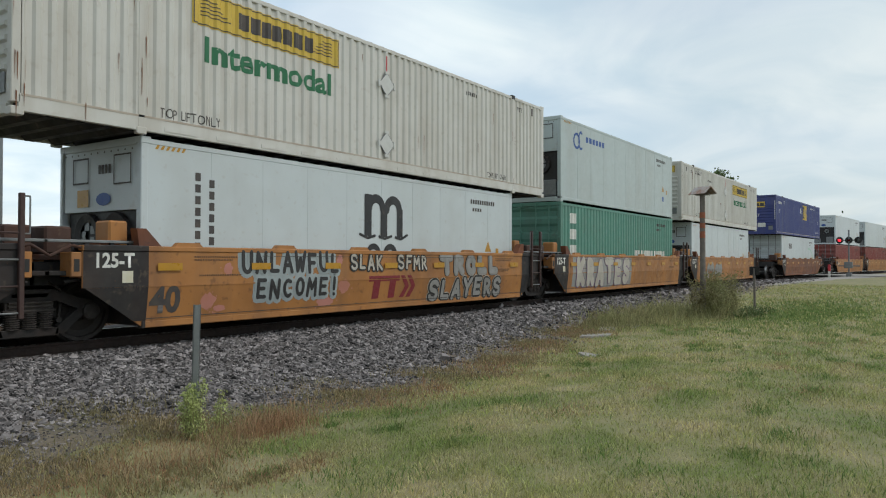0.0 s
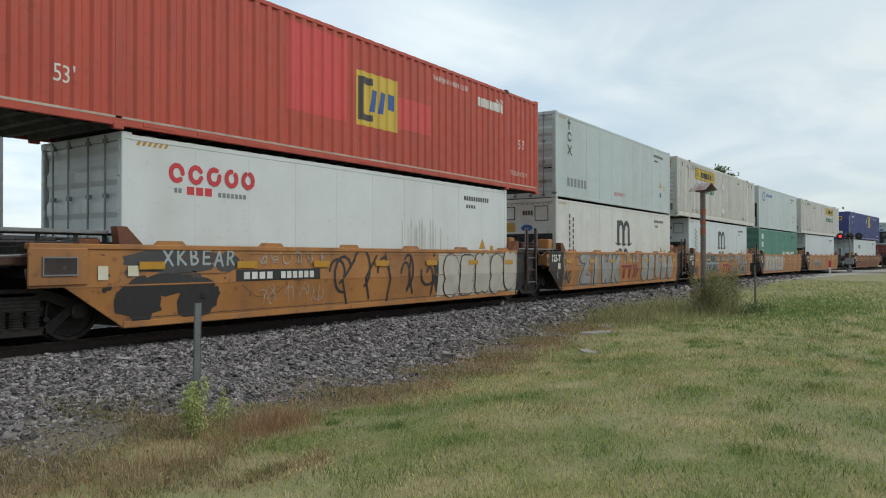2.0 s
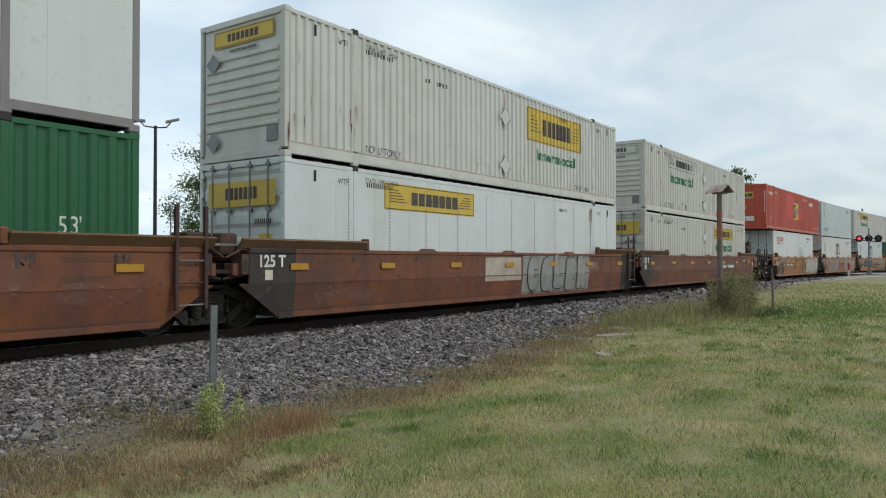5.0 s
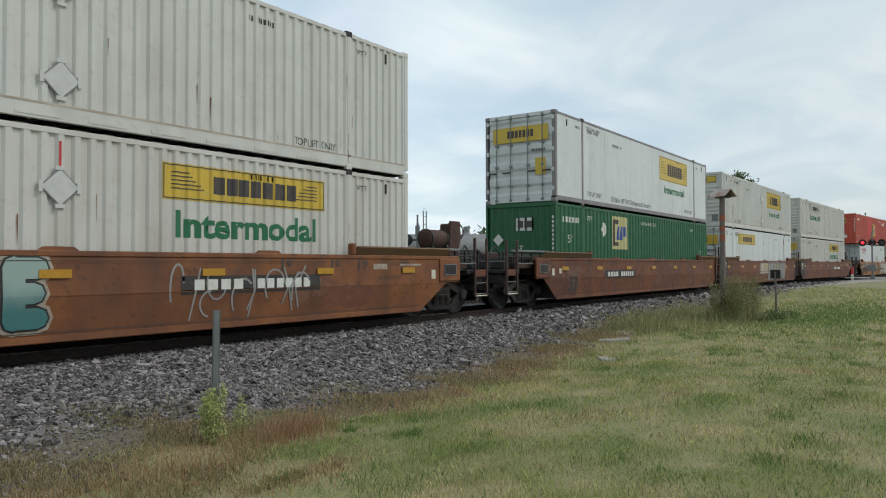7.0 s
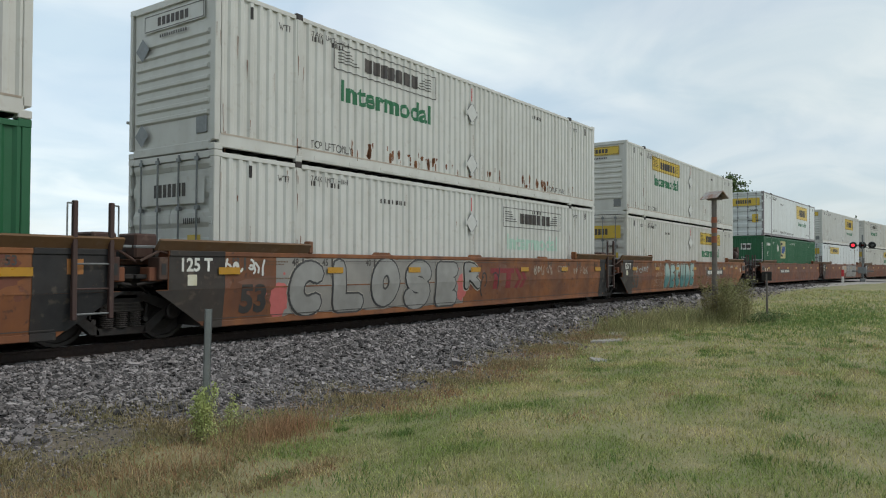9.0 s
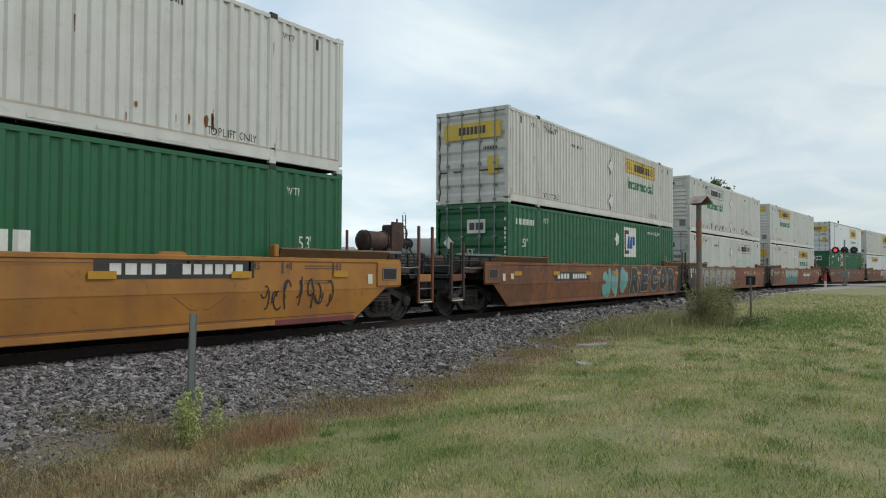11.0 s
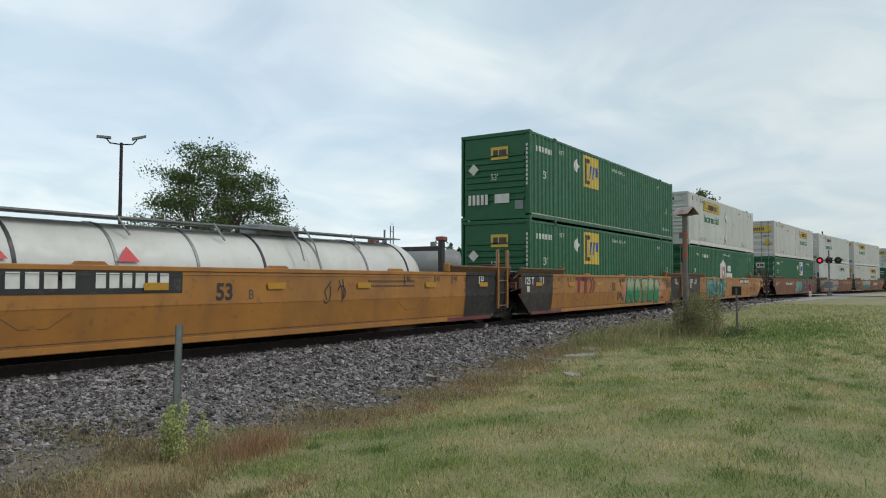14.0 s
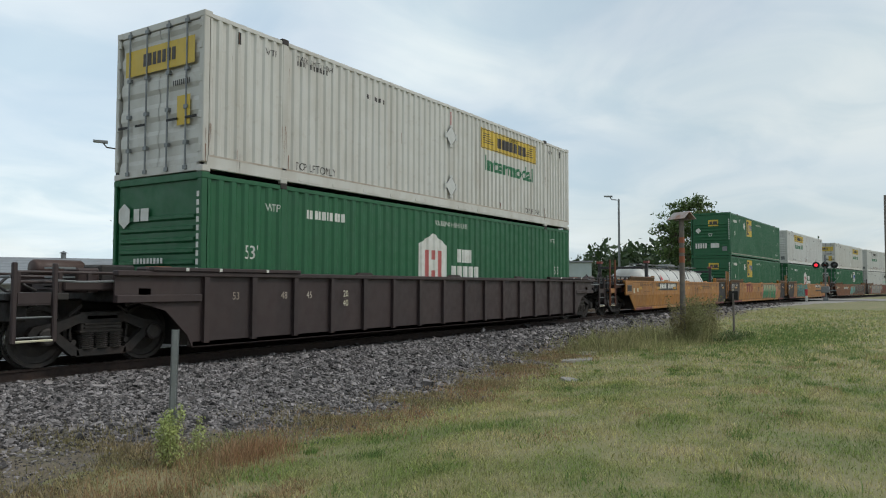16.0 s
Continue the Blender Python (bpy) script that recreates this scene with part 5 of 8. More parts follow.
    Geo().lathe([(0, 0.0), (0.01, 0.13), (0.05, 0.15), (a1 - a0 - 0.05, 0.15), (a1 - a0 - 0.01, 0.13), (a1 - a0, 0)], (a0, 0.1, 1.5), "x", 14).make("brake_cylinder", M["post"], parent, smooth=True)
    for y, drop in ((-0.9, 0.0), (-0.35, 0.08), (0.55, 0.03)):
        Geo().path([(s * (x + 1.0), y, 1.15), (s * (x + 1.15), y, 1.62 - drop - 2 * dip), (s * (x + 1.35), y + 0.05, 1.78 - drop - 2 * dip), (s * (x + 1.55), y + 0.05, 1.6 - drop - 2 * dip), (s * (x + 1.66), y, 1.1)], 0.022, 7).make("air_hose", M["black"], parent)
    for k in range(5):
        b(Geo(), x + 0.55, x + 0.8, -1.15, -0.75, 1.2 + 0.07 * k, 1.225 + 0.07 * k).make("tread_slat", M["steel"], parent)
    for z in (0.5, 0.78):
        Geo().tube((s * (x + 1.0), -1.4, z), (s * (x + 1.57), -1.4, z), 0.013, n=6).make("ladder_rung", M["steel"], parent)


def brake_gear(parent, s, x):
    """Hand brake wheel on its stand with the air reservoir beside it."""
    g = Geo()
    c = (s * (x + 0.62), -0.72, 2.12)
    ringp = [(c[0] + 0.26 * math.cos(i * math.pi / 10) * 0.3, c[1] - 0.26 * math.cos(i * math.pi / 10), c[2] + 0.26 * math.sin(i * math.pi / 10)) for i in range(21)]
    g.path(ringp, 0.018, 6)
    for i in range(0, 20, 4):
        g.tube(c, ringp[i], 0.012, n=5)
    g.make("brake_wheel", M["reservoir"], parent, "rusty spoked hand brake wheel")
    o = [(-0.75, 1.28), (-0.72, 1.42), (-0.35, 1.62), (-0.12, 1.72), (-0.08, 2.38), (0.34, 2.38), (0.38, 1.95), (0.26, 1.62), (0.3, 1.28)]
    Geo().prism([(s * (x + 0.15 + a), z) for a, z in o], -1.02, -0.97).make("brake_stand", M["reservoir"], parent, "dark rusty stepped brake stand")
    a, b = sorted((s * (x + 0.12), s * (x + 0.46)))
    Geo().box(a, b, -0.97, -0.62, 1.78, 2.32, 0.04).make("brake_gearbox", M["reservoir"], parent)
    a, b = sorted((s * (x - 1.02), s * (x - 0.22)))
    tank = Geo().lathe([(0, 0.0), (0.005, 0.16), (0.05, 0.215), (0.10, 0.225), (b - a - 0.10, 0.225), (b - a - 0.05, 0.215), (b - a - 0.005, 0.16), (b - a, 0)], (a, -0.98, 1.90), "x", 22).make("air_reservoir", M["reservoir"], parent, "dark rusty air reservoir", smooth=True)
    for q in (0.06, b - a - 0.1):
        Geo().lathe([(0, 0.228), (0, 0.245), (0.04, 0.245), (0.04, 0.228)], (a + q, -0.98, 1.90), "x", 22).make("strap", M["dark"], tank)
    for q in (a + 0.06, b - 0.14):
        Geo().box(q, q + 0.09, -1.2, -0.8, 1.32, 1.72, 0.01).make("reservoir_cradle", M["dark"], parent)
    a, b = sorted((s * (x - 1.5), s * (x - 0.1)))
    Geo().box(a, b, -1.42, -0.85, 1.60, 1.66, 0.01).make("tread_board", M["steel"], parent)


def well_car(label, key, size, tail, front, end_key="dark", raised=False, ribbed=False, dark_from=None):
    """A container well car, its middle at the origin, the rail head at z = 0. tail, front: joint (shared truck) or open (coupler).
    size: feet of the well. Returns the car and its lettering face."""
    root = thing("well_car", label, "railway car", "well cars of the train")
    mat = M[key]
    half = 8.35 if size == 53 else 6.2
    pitch = 9.6 if size == 53 else 7.72
    y0, y1 = -1.52, -1.44
    fold, top, low = (0.84, 1.38, 0.2)
    face = Face(zs=[low, fold, top + 0.1], zy=[y1, y0, y0]) if not ribbed else Face(flat=y0)
    ends = {-1: tail, 1: front}
    for side in (-1, 1):
        flip = -side

        def yy(a):
            return a * flip if side > 0 else a
        g = Geo()
        xl = -(pitch - 0.5 if tail == "joint" else half + 1.45)
        xr = pitch - 0.5 if front == "joint" else half + 1.45
        bl, br = -half, half
        pl, pr = -half - 0.95, half + 0.95
        if ribbed:
            out = [(xl, fold + 0.12), (pl - 0.1, fold + 0.12), (pl + 0.42, fold - 0.02), (bl - 0.1, low + 0.2), (bl, low), (br, low), (br + 0.1, low + 0.2), (pr - 0.42, fold - 0.02), (pr + 0.1, fold + 0.12), (xr, fold + 0.12), (xr, top), (xl, top)]
            g.prism(out, yy(-1.46) if side < 0 else 1.42, yy(-1.42) if side < 0 else 1.46)
        else:
            ya, yb = (y0, y1) if side < 0 else (-y0, -y1)
            dy = 0.03 if side < 0 else -0.03
            for (o, ys) in (([(xl, fold), (xr, fold), (xr, top), (xl, top)], (ya, ya, ya, ya)),
                            ([(bl, low), (br, low), (pr, fold), (pl, fold)], (yb, yb, ya, ya))):
                v = [(x, y, z) for (x, z), y in zip(o, ys)] + [(x, y + dy, z) for (x, z), y in zip(o, ys)]
                g.add(v, [(0, 1, 2, 3), (7, 6, 5, 4), (0, 4, 5, 1), (1, 5, 6, 2), (2, 6, 7, 3), (3, 7, 4, 0)])
        g.make("side_sheet", mat, root)
        ya, yb = (y0 - 0.02, y0 + 0.12) if side < 0 else (-y0 - 0.12, -y0 + 0.02)
        Geo().box(xl, xr, ya, yb, top, top + 0.085, 0.012).make("top_chord", mat, root)
        ya, yb = (y1 - 0.02, y1 + 0.12) if side < 0 else (-y1 - 0.12, -y1 + 0.02)
        Geo().box(bl, br, ya, yb, low - 0.02, low + 0.09, 0.012).make("bottom_chord", mat, root)
        if ribbed:
            k = 15
            for i in range(k + 1):
                x = bl + 0.25 + (br - bl - 0.5) * i / k
                a, b = (-1.53, -1.455) if side < 0 else (1.455, 1.53)
                Geo().prism([(x - 0.055, low + 0.05), (x + 0.055, low + 0.05), (x + 0.055, top), (x - 0.055, top)], a, b).make("side_post", mat, root)
            for x0, x1 in ((xl, xl + 1.6), (xr - 1.6, xr)):
                a, b = (-1.53, -1.455) if side < 0 else (1.455, 1.53)
                Geo().box(x0, x1, a, b, fold + 0.12, fold + 0.24, 0.01).make("end_stiffener", mat, root)
        elif side < 0:
            dk = dark_from or (half - 0.35 if size == 53 else half - 0.05)
            line = Geo().box(-dk if tail == "joint" else pl, dk if front == "joint" else pr, y0 - 0.006, y0 + 0.02, fold - 0.012, fold + 0.012)
            line.make("fold_seam", mat, root)
        # guide brackets
        if side < 0:
            for i in range(5 if size == 53 else 6):
                x = bl + 0.8 + (br - bl - 1.6) * i / (4 if size == 53 else 5)
                h = 0.06 if size == 53 else 0.07
                Geo().prism([(x - 0.28, top + 0.08), (x + 0.28, top + 0.08), (x + 0.2, top + 0.08 + h), (x - 0.2, top + 0.08 + h)], y0 + 0.0, y0 + 0.1).make("guide_bracket", mat, root)
        if side < 0 and size == 40:
            for s in (-1, 1):
                x = s * (half - 0.1)
                Geo().prism([(x - 0.2, top + 0.08), (x + 0.2, top + 0.08), (x + 0.14 * s + 0.06, top + 0.36), (x + 0.14 * s - 0.1, top + 0.36)], y0 + 0.02, y0 + 0.2).make("end_guide", M["rust_dark"], root)
        if ribbed and side < 0:
            for s in (-1, 1):
                a, b = sorted((s * (half - 2.5), s * (half + 0.85)))
                Geo().box(a, b, y0 - 0.05, y0 + 0.08, top + 0.085, top + 0.15, 0.01).make("guide_plate", mat, root)
                for k in (0.9, 2.0, 2.7):
                    x = s * (half - 2.5 + k)
                    Geo().box(x - 0.03, x + 0.03, y0 - 0.056, y0 - 0.048, top + 0.09, top + 0.145).make("position_mark", M["letter_white"], root)
        if raised and side < 0 and not ribbed:
            for s in (-1, 1):
                a, b = sorted((s * (half - 2.3), s * (half + 0.95)))
                Geo().bar([(y0 - 0.10, top + 0.24), (y0 - 0.01, top + 0.085), (y0 + 0.1, top + 0.085), (y0 - 0.06, top + 0.27)], a, b).make("guide_plate", M["lip"], root)
                a, b = sorted((s * (half - 2.42), s * (half - 2.3)))
                Geo().box(a, b, y0 - 0.04, y0 + 0.12, top + 0.085, top + 0.32, 0.02).make("guide_stop", mat, root)
    # well floor and end walls
    g = Geo()
    for i in range(9):
        x = -half + 0.2 + (2 * half - 0.7) * i / 8
        g.box(x, x + 0.3, -1.42, 1.42, 0.22, 0.33)
    g.box(-half, half, -0.25, 0.25, 0.24, 0.32)
    g.make("well_floor", M["underframe"], root)
    for s in (-1, 1):
        a, b = sorted((s * (half - 0.02), s * (half + 0.06)))
        Geo().box(a, b, -1.42, 1.42, 0.22, 1.36).make("well_end", M["dark"], root)
        a, b = sorted((s * half, s * (half + 1.35 if ends[s] == "open" else pitch - 0.55)))
        Geo().box(a, b, -1.38, 1.38, 1.24, 1.33, 0.01).make("end_deck", M["rust_dark"] if not ribbed else mat, root)
        for y in (-0.9, 0.0, 0.75):
            p, q = sorted((s * (half + 0.1), s * (half + 1.2)))
            Geo().box(p, q, y, y + 0.14, 1.33, 1.47, 0.01).make("deck_beam", M["dark"], root)
        p, q = sorted((s * (half + 0.25), s * (half + 0.6)))
        Geo().box(p, q, -1.25, -0.95, 1.33, 1.55, 0.02).make("valve_box", M["rust_dark"], root)
        Geo().tube((s * (half + 0.75), -1.2, 1.42), (s * (half + 0.75), 1.2, 1.42), 0.05, n=10).make("cross_pipe", M["dark"], root)
        p, q = sorted((s * (half + 0.8), s * (half + 1.05)))
        Geo().box(p, q, -1.46, -1.2, 0.98, 1.2, 0.015).make("jack_pad", M["rust_dark"], root)
        Geo().path([(s * (half + 0.1), -1.3, 1.12), (s * (half + 0.6), -1.42, 1.02), (s * (half + 1.2), -1.36, 0.93)], 0.025, 7).make("air_pipe", M["underframe"], root)
    # crowded gear at the shared trucks
    em = M["orange"] if key != "rust_dark" else M["rust_orange"]
    for s in (-1, 1):
        if ends[s] != "joint" or ribbed:
            continue
        a, b = sorted((s * (pitch - 0.62), s * (pitch - 0.01)))
        Geo().box(a, b, -0.98, 0.98, 0.86, 1.22, 0.02).make("joint_beam", M["dark"], root, "sooty beam over the shared truck")
        a, b = sorted((s * (pitch - 0.5), s * (pitch - 0.02)))
        Geo().box(a, b, -1.40, 1.30, 1.02, 1.09, 0.01).make("joint_step", M["underframe"], root)
        a, b = sorted((s * (pitch - 0.49), s * (pitch - 0.33)))
        pocket = Geo().box(a, b, y0 - 0.012, y0 + 0.30, 1.00, 1.36, 0.012).make("jacking_pocket", em if size == 40 else M["reservoir"], root, "painted jacking pocket with a dark slot")
        Geo().box((a + b) / 2 - 0.04, (a + b) / 2 + 0.04, y0 - 0.017, y0 - 0.008, 1.08, 1.26).make("slot", M["lamp_dark"], pocket)
        a, b = sorted((s * (half + 0.05), s * (pitch - 0.03)))
        Geo().box(a, b, -1.36, -1.28, 1.50, 1.545, 0.008).make("deck_rail", M["steel"], root, "long grey deck rail")
        for q in (0.15, 0.45, 0.85):
            Geo().box(s * (half + q) - 0.03, s * (half + q) + 0.03, -1.35, -1.29, 1.33, 1.51).make("rail_bracket", M["dark"], root)
        a, b = sorted((s * (pitch - 0.55), s * (pitch - 0.15)))
        Geo().box(a, b, -1.15, -0.65, 1.33, 1.74, 0.03).make("relay_box", M["reservoir"], root)
        if size == 40:
            a, b = sorted((s * (half + 0.10), s * (half + 0.42)))
            Geo().box(a, b, -1.2, -0.8, 1.33, 1.86, 0.03).make("guide_block", em, root)
        pts = [(pitch - 0.05, 1.30), (pitch - 0.35, 1.46), (pitch - 0.62, 1.40), (pitch - 0.66, 1.20), (pitch - 0.45, 1.04), (half + 0.50, 0.93)]
        Geo().path([(s * u, y0 + 0.06 - 0.05 * (i % 2), z) for i, (u, z) in enumerate(pts)], 0.022, 7).make("air_hose", M["reservoir"], root, "rusty curved air hose")
        for y, z in ((-0.7, 1.28), (-0.2, 1.34), (0.4, 1.30)):
            Geo().path([(s * (pitch - 0.75), y, z - 0.02), (s * (pitch - 0.4), y - 0.08, z + 0.14), (s * (pitch - 0.02), y, z + 0.05)], 0.026, 7).make("air_hose", M["black"], root)
    if not ribbed:
        q = half - 0.02
        face.lay("seam_line", [rect(-q, q, 0.322, 0.336)], M["letter_dark"], root, "thin dark seam above the lower edge", 0.031)
        face.lay("seam_line", [rect(-0.62 * half, 0.62 * half, 1.318, 1.328)], M["letter_dark"], root, "thin dark weld line", 0.031)
        for m in (-0.55, 0.52):
            u = m * half
            face.lay("weld_mark", stroke([(u - 0.55, 0.78), (u - 0.2, 0.55), (u - 0.05, 0.55)], 0.014) + stroke([(u + 0.55, 0.78), (u + 0.2, 0.55), (u + 0.05, 0.55)], 0.014), M["lip"], root, "", 0.0022)
    # end panels in another paint, step ladders, trucks
    for s in (-1, 1):
        if ends[s] == "joint" and not ribbed:
            if end_key != key:
                d0 = dark_from or (half - 0.35 if size == 53 else half - 0.05)
                a, b = sorted((s * d0, s * (pitch - 0.51)))
                Geo().box(a, b, y0 - 0.026, y0 + 0.126, top - 0.004, top + 0.091, 0.012).make("chord_cap", M[end_key], root)
                p, q = sorted((s * d0, s * (half + 0.02)))
                Geo().box(p, q, y1 - 0.026, y1 + 0.1, low - 0.026, low + 0.1, 0.012).make("chord_cap", M[end_key], root)
                face.lay("end_panel", [rect(a, b, fold - 0.006, top)], M[end_key], root, "dark end panel", 0.008)
                face.lay("end_panel", [[(s * d0, fold - 0.008), (s * d0, low + 0.1), (s * (half + 0.03), low + 0.1), (s * (half + 0.16), low + 0.1), (s * (half + 0.98), fold - 0.008)]], M[end_key], root, "dark end panel", 0.008)
            if s < 0:
                face.letter("stencil", "125-T" if size == 40 else "125 T", -half - 0.86 if size == 40 else -half - 0.56, 1.14, 0.22, M["letter_white"], root, "white stencilled numerals", 0.9, 0.014, None, 0.03)
            else:
                face.lay("patch_panel", [rect(half + 0.12, half + 0.36, 1.10, 1.32)], em if size == 53 and key != "orange_new" else M[end_key], root, "", 0.012)
        if key == "orange_new":
            p, q = sorted((s * (half - 2.3), s * (half - 0.05)))
            Geo().box(p, q, y1 - 0.028, y1 + 0.1, low - 0.03, low + 0.085, 0.012).make("red_chord", M["chord_red"], root, "red painted lower edge")
        if ends[s] == "joint" and s > 0:
            ladder(root, s * (pitch - 1.05), key)
        if ends[s] == "open":
            coupling(root, s, half + 1.35, key if ribbed else "orange" if key == "orange_new" else "rust_dark", 1.55 if ribbed else 2.3 if key == "orange_new" else 1.95)
            if not ribbed:
                a, b = sorted((s * (half + 0.62), s * (half + 1.47)))
                Geo().box(a, b, y0 - 0.035, y0 - 0.002, 0.87, 1.40, 0.012).make("end_plate", mat, root)
                a, b = sorted((s * (half + 0.80), s * (half + 1.26)))
                board = Geo().box(a, b, y0 - 0.05, y0 - 0.034, 1.02, 1.26, 0.006).make("placard_board", M["dark"], root, "black routing placard board")
                rims = Geo()
                for z0, z1, p, q in ((1.255, 1.275, a, b), (1.005, 1.025, a, b), (1.005, 1.275, a - 0.02, a), (1.005, 1.275, b, b + 0.02)):
                    rims.box(p, q, y0 - 0.054, y0 - 0.034, z0, z1)
                rims.make("rim", M["steel"], board)
                a, b = sorted((s * (half + 0.30), s * (half + 0.46)))
                face.lay("data_label", [rect(a, b, 0.93, 1.14)], M["label"], root, "pale yellow data label", 0.016)
    if tail == "joint":
        truck(root, -pitch)
    else:
        truck(root, -(half + 1.38))
    if front == "open":
        truck(root, half + 1.38)
        if not ribbed:
            brake_gear(root, 1, half + 1.75)
    # small markings
    tape = [] if ribbed else [rect(-half + 0.2 + i * (2 * half - 1.0) / 6, -half + 0.65 + i * (2 * half - 1.0) / 6, 1.08, 1.2) for i in range(7)]
    for strip in tape:
        face.lay("reflector", [strip], M["reflector"], root, "yellow reflective strip", 0.034)
    if not ribbed and size == 53:
        for words, d in (("53", 7.75), ("48", 6.35), ("45", 5.55), ("40", 4.25)):
            for s in (-1, 1):
                x = s * d - 0.11
                if (dark_from or 9) > d + 0.1 or ends[s] == "open":
                    face.letter("size_mark", words, x, 1.23, 0.14, M["letter_dark"], root, "", 0.9, 0.006, None, 0.02)
                    face.lay("size_tick", [rect(x + 0.26 if s < 0 else x - 0.10, x + 0.31 if s < 0 else x - 0.05, 1.15, 1.37)], M["letter_dark"], root, "", 0.006)
                elif end_key == "dark":
                    face.letter("size_mark", words, x, 1.23, 0.14, M["letter_white"], root, "", 0.9, 0.014, None, 0.02)
                    face.lay("size_tick", [rect(x + 0.26 if s < 0 else x - 0.10, x + 0.31 if s < 0 else x - 0.05, 1.15, 1.37)], M["letter_white"], root, "", 0.014)
    if not ribbed:
        face.lay("data_label", [rect(-half + 0.02, -half + 0.2, 0.98, 1.14) if tail == "open" else rect(-half - 0.4, -half - 0.22, 0.9, 1.08)], M["label"], root, "", 0.014)
        rows = []
        for a, b, z in ((half - 1.6, half - 0.6, 1.29), (half - 1.6, half - 0.7, 1.24), (half - 1.6, half - 0.8, 1.0), (half - 1.6, half - 0.9, 0.95), (-half + 0.9, -half + 1.8, 1.29), (-half + 0.9, -half + 1.7, 1.24), (-half + 1.0, -half + 1.9, 0.98)):
            rows += bars(a, b, z, z + 0.026, 24, 0.35)
        face.lay("data_mark", rows, M["stencil_faint"], root, "rows of tiny faded data marks", 0.006)
        if key in ("rust_dark", "rust_orange"):
            rnd = random.Random(int(half * 10) + len(label))
            for i in range(6):
                blotch(face, root, rnd.uniform(-half + 0.8, half - 0.8), rnd.uniform(0.5, 1.2), rnd.uniform(0.5, 1.9), rnd.uniform(0.2, 0.6), M["maroon"], rnd.randint(0, 9999), 0.0012 + 0.0001 * i, "stain")
            if front == "open":
                for a, b, z0, z1, mk in ((-1.75, -1.3, 1.16, 1.28, "chalk"), (-0.85, -0.1, 1.24, 1.28, "chalk")):
                    face.lay("data_plate", [rect(half + a, half + b, z0, z1)], M[mk], root, "pale stencilled data plate", 0.008)
    return root, face


def car_number(face, root, x, z, w, h, plate=True):
    """The car's number, as plain bars on a black strip."""
    if plate:
        face.lay("number_strip", [rect(x, x + w, z, z + h)], M["black"], root, "black number strip", 0.006)
    m = M["letter_white"] if plate else M["letter_dark"]
    b = bars(x + 0.08 * w, x + 0.42 * w, z + 0.22 * h, z + 0.8 * h, 4, 0.26) + bars(x + 0.5 * w, x + 0.93 * w, z + 0.22 * h, z + 0.8 * h, 6, 0.26)
    face.lay("number_bar", b, m, root, "white bars of the number", 0.012)


def owner_bars(face, root, x, z, w, h, key="ttx_red"):
    """The owner's mark as plain slanted blocks: a head bar, two stems, a crossed pair and a chevron."""
    k, m = 0.09 * h, M[key]

    def slant(a, b, z0, z1):
        return [(x + a * w + k * z0, z + h * z0), (x + b * w + k * z0, z + h * z0), (x + b * w + k * z1, z + h * z1), (x + a * w + k * z1, z + h * z1)]
    face.lay("owner_block", [slant(0.0, 0.62, 0.76, 1.0)], m, root, "faded dark red block", 0.006)
    for a in (0.10, 0.42):
        face.lay("owner_block", [slant(a, a + 0.13, 0.0, 0.76)], m, root, "faded dark red block", 0.006)
    for a in (0.66, 0.80):
        q = [(a, 1.0), (a + 0.09, 1.0), (a + 0.20, 0.5), (a + 0.09, 0.0), (a, 0.0), (a + 0.11, 0.5)]
        face.lay("owner_block", [[(x + u * w, z + v * h) for u, v in q[:3] + q[5:]], [(x + u * w, z + v * h) for u, v in q[2:]]], m, root, "faded dark red chevron", 0.006)


# ---- the train: each car or load with its place along the track at the start ----
TRAIN = []


def rides(ob, u, z=0.0):
    TRAIN.append((ob, u, z))
    x, y, a = on_track(u)
    ob.matrix_basis = pose(x, y, z, 0, 0, math.degrees(a))
    return ob


FLOOR, SECOND = 0.35, 3.25


def plate_rivets(root):
    """Rivet lines between the plates, a rusty seam and a stencilled limit on a smooth 53-foot box."""
    y, hl = -2.59 / 2, 16.15 / 2
    for x in (-6.3, -4.95, -3.6, -2.25, -0.9, 0.45, 1.8, 3.15, 4.5, 7.2):
        g = Geo()
        for i in range(34):
            z = 0.3 + i * 0.07
            g.box(x - 0.011, x + 0.011, y - 0.008, y + 0.004, z - 0.011, z + 0.011)
        g.make("rivet_line", M["steel"], root)
    Geo().box(5.78, 5.92, y - 0.012, y + 0.004, 0.25, 2.7).make("seam_strip", M["white"], root, "raised white seam strip")
    g = Geo()
    for x, w, z0, z1 in ((5.80, 0.05, 1.7, 2.66), (5.86, 0.05, 2.1, 2.68), (5.74, 0.03, 2.2, 2.6)):
        g.prism([(x, z1), (x + w, z1), (x + w * 0.7, z0 + 0.2), (x + w * 0.4, z0)], y - 0.015, y - 0.002)
    g.make("rust_run", M["rust_orange"], root, "brown rust run down the seam")


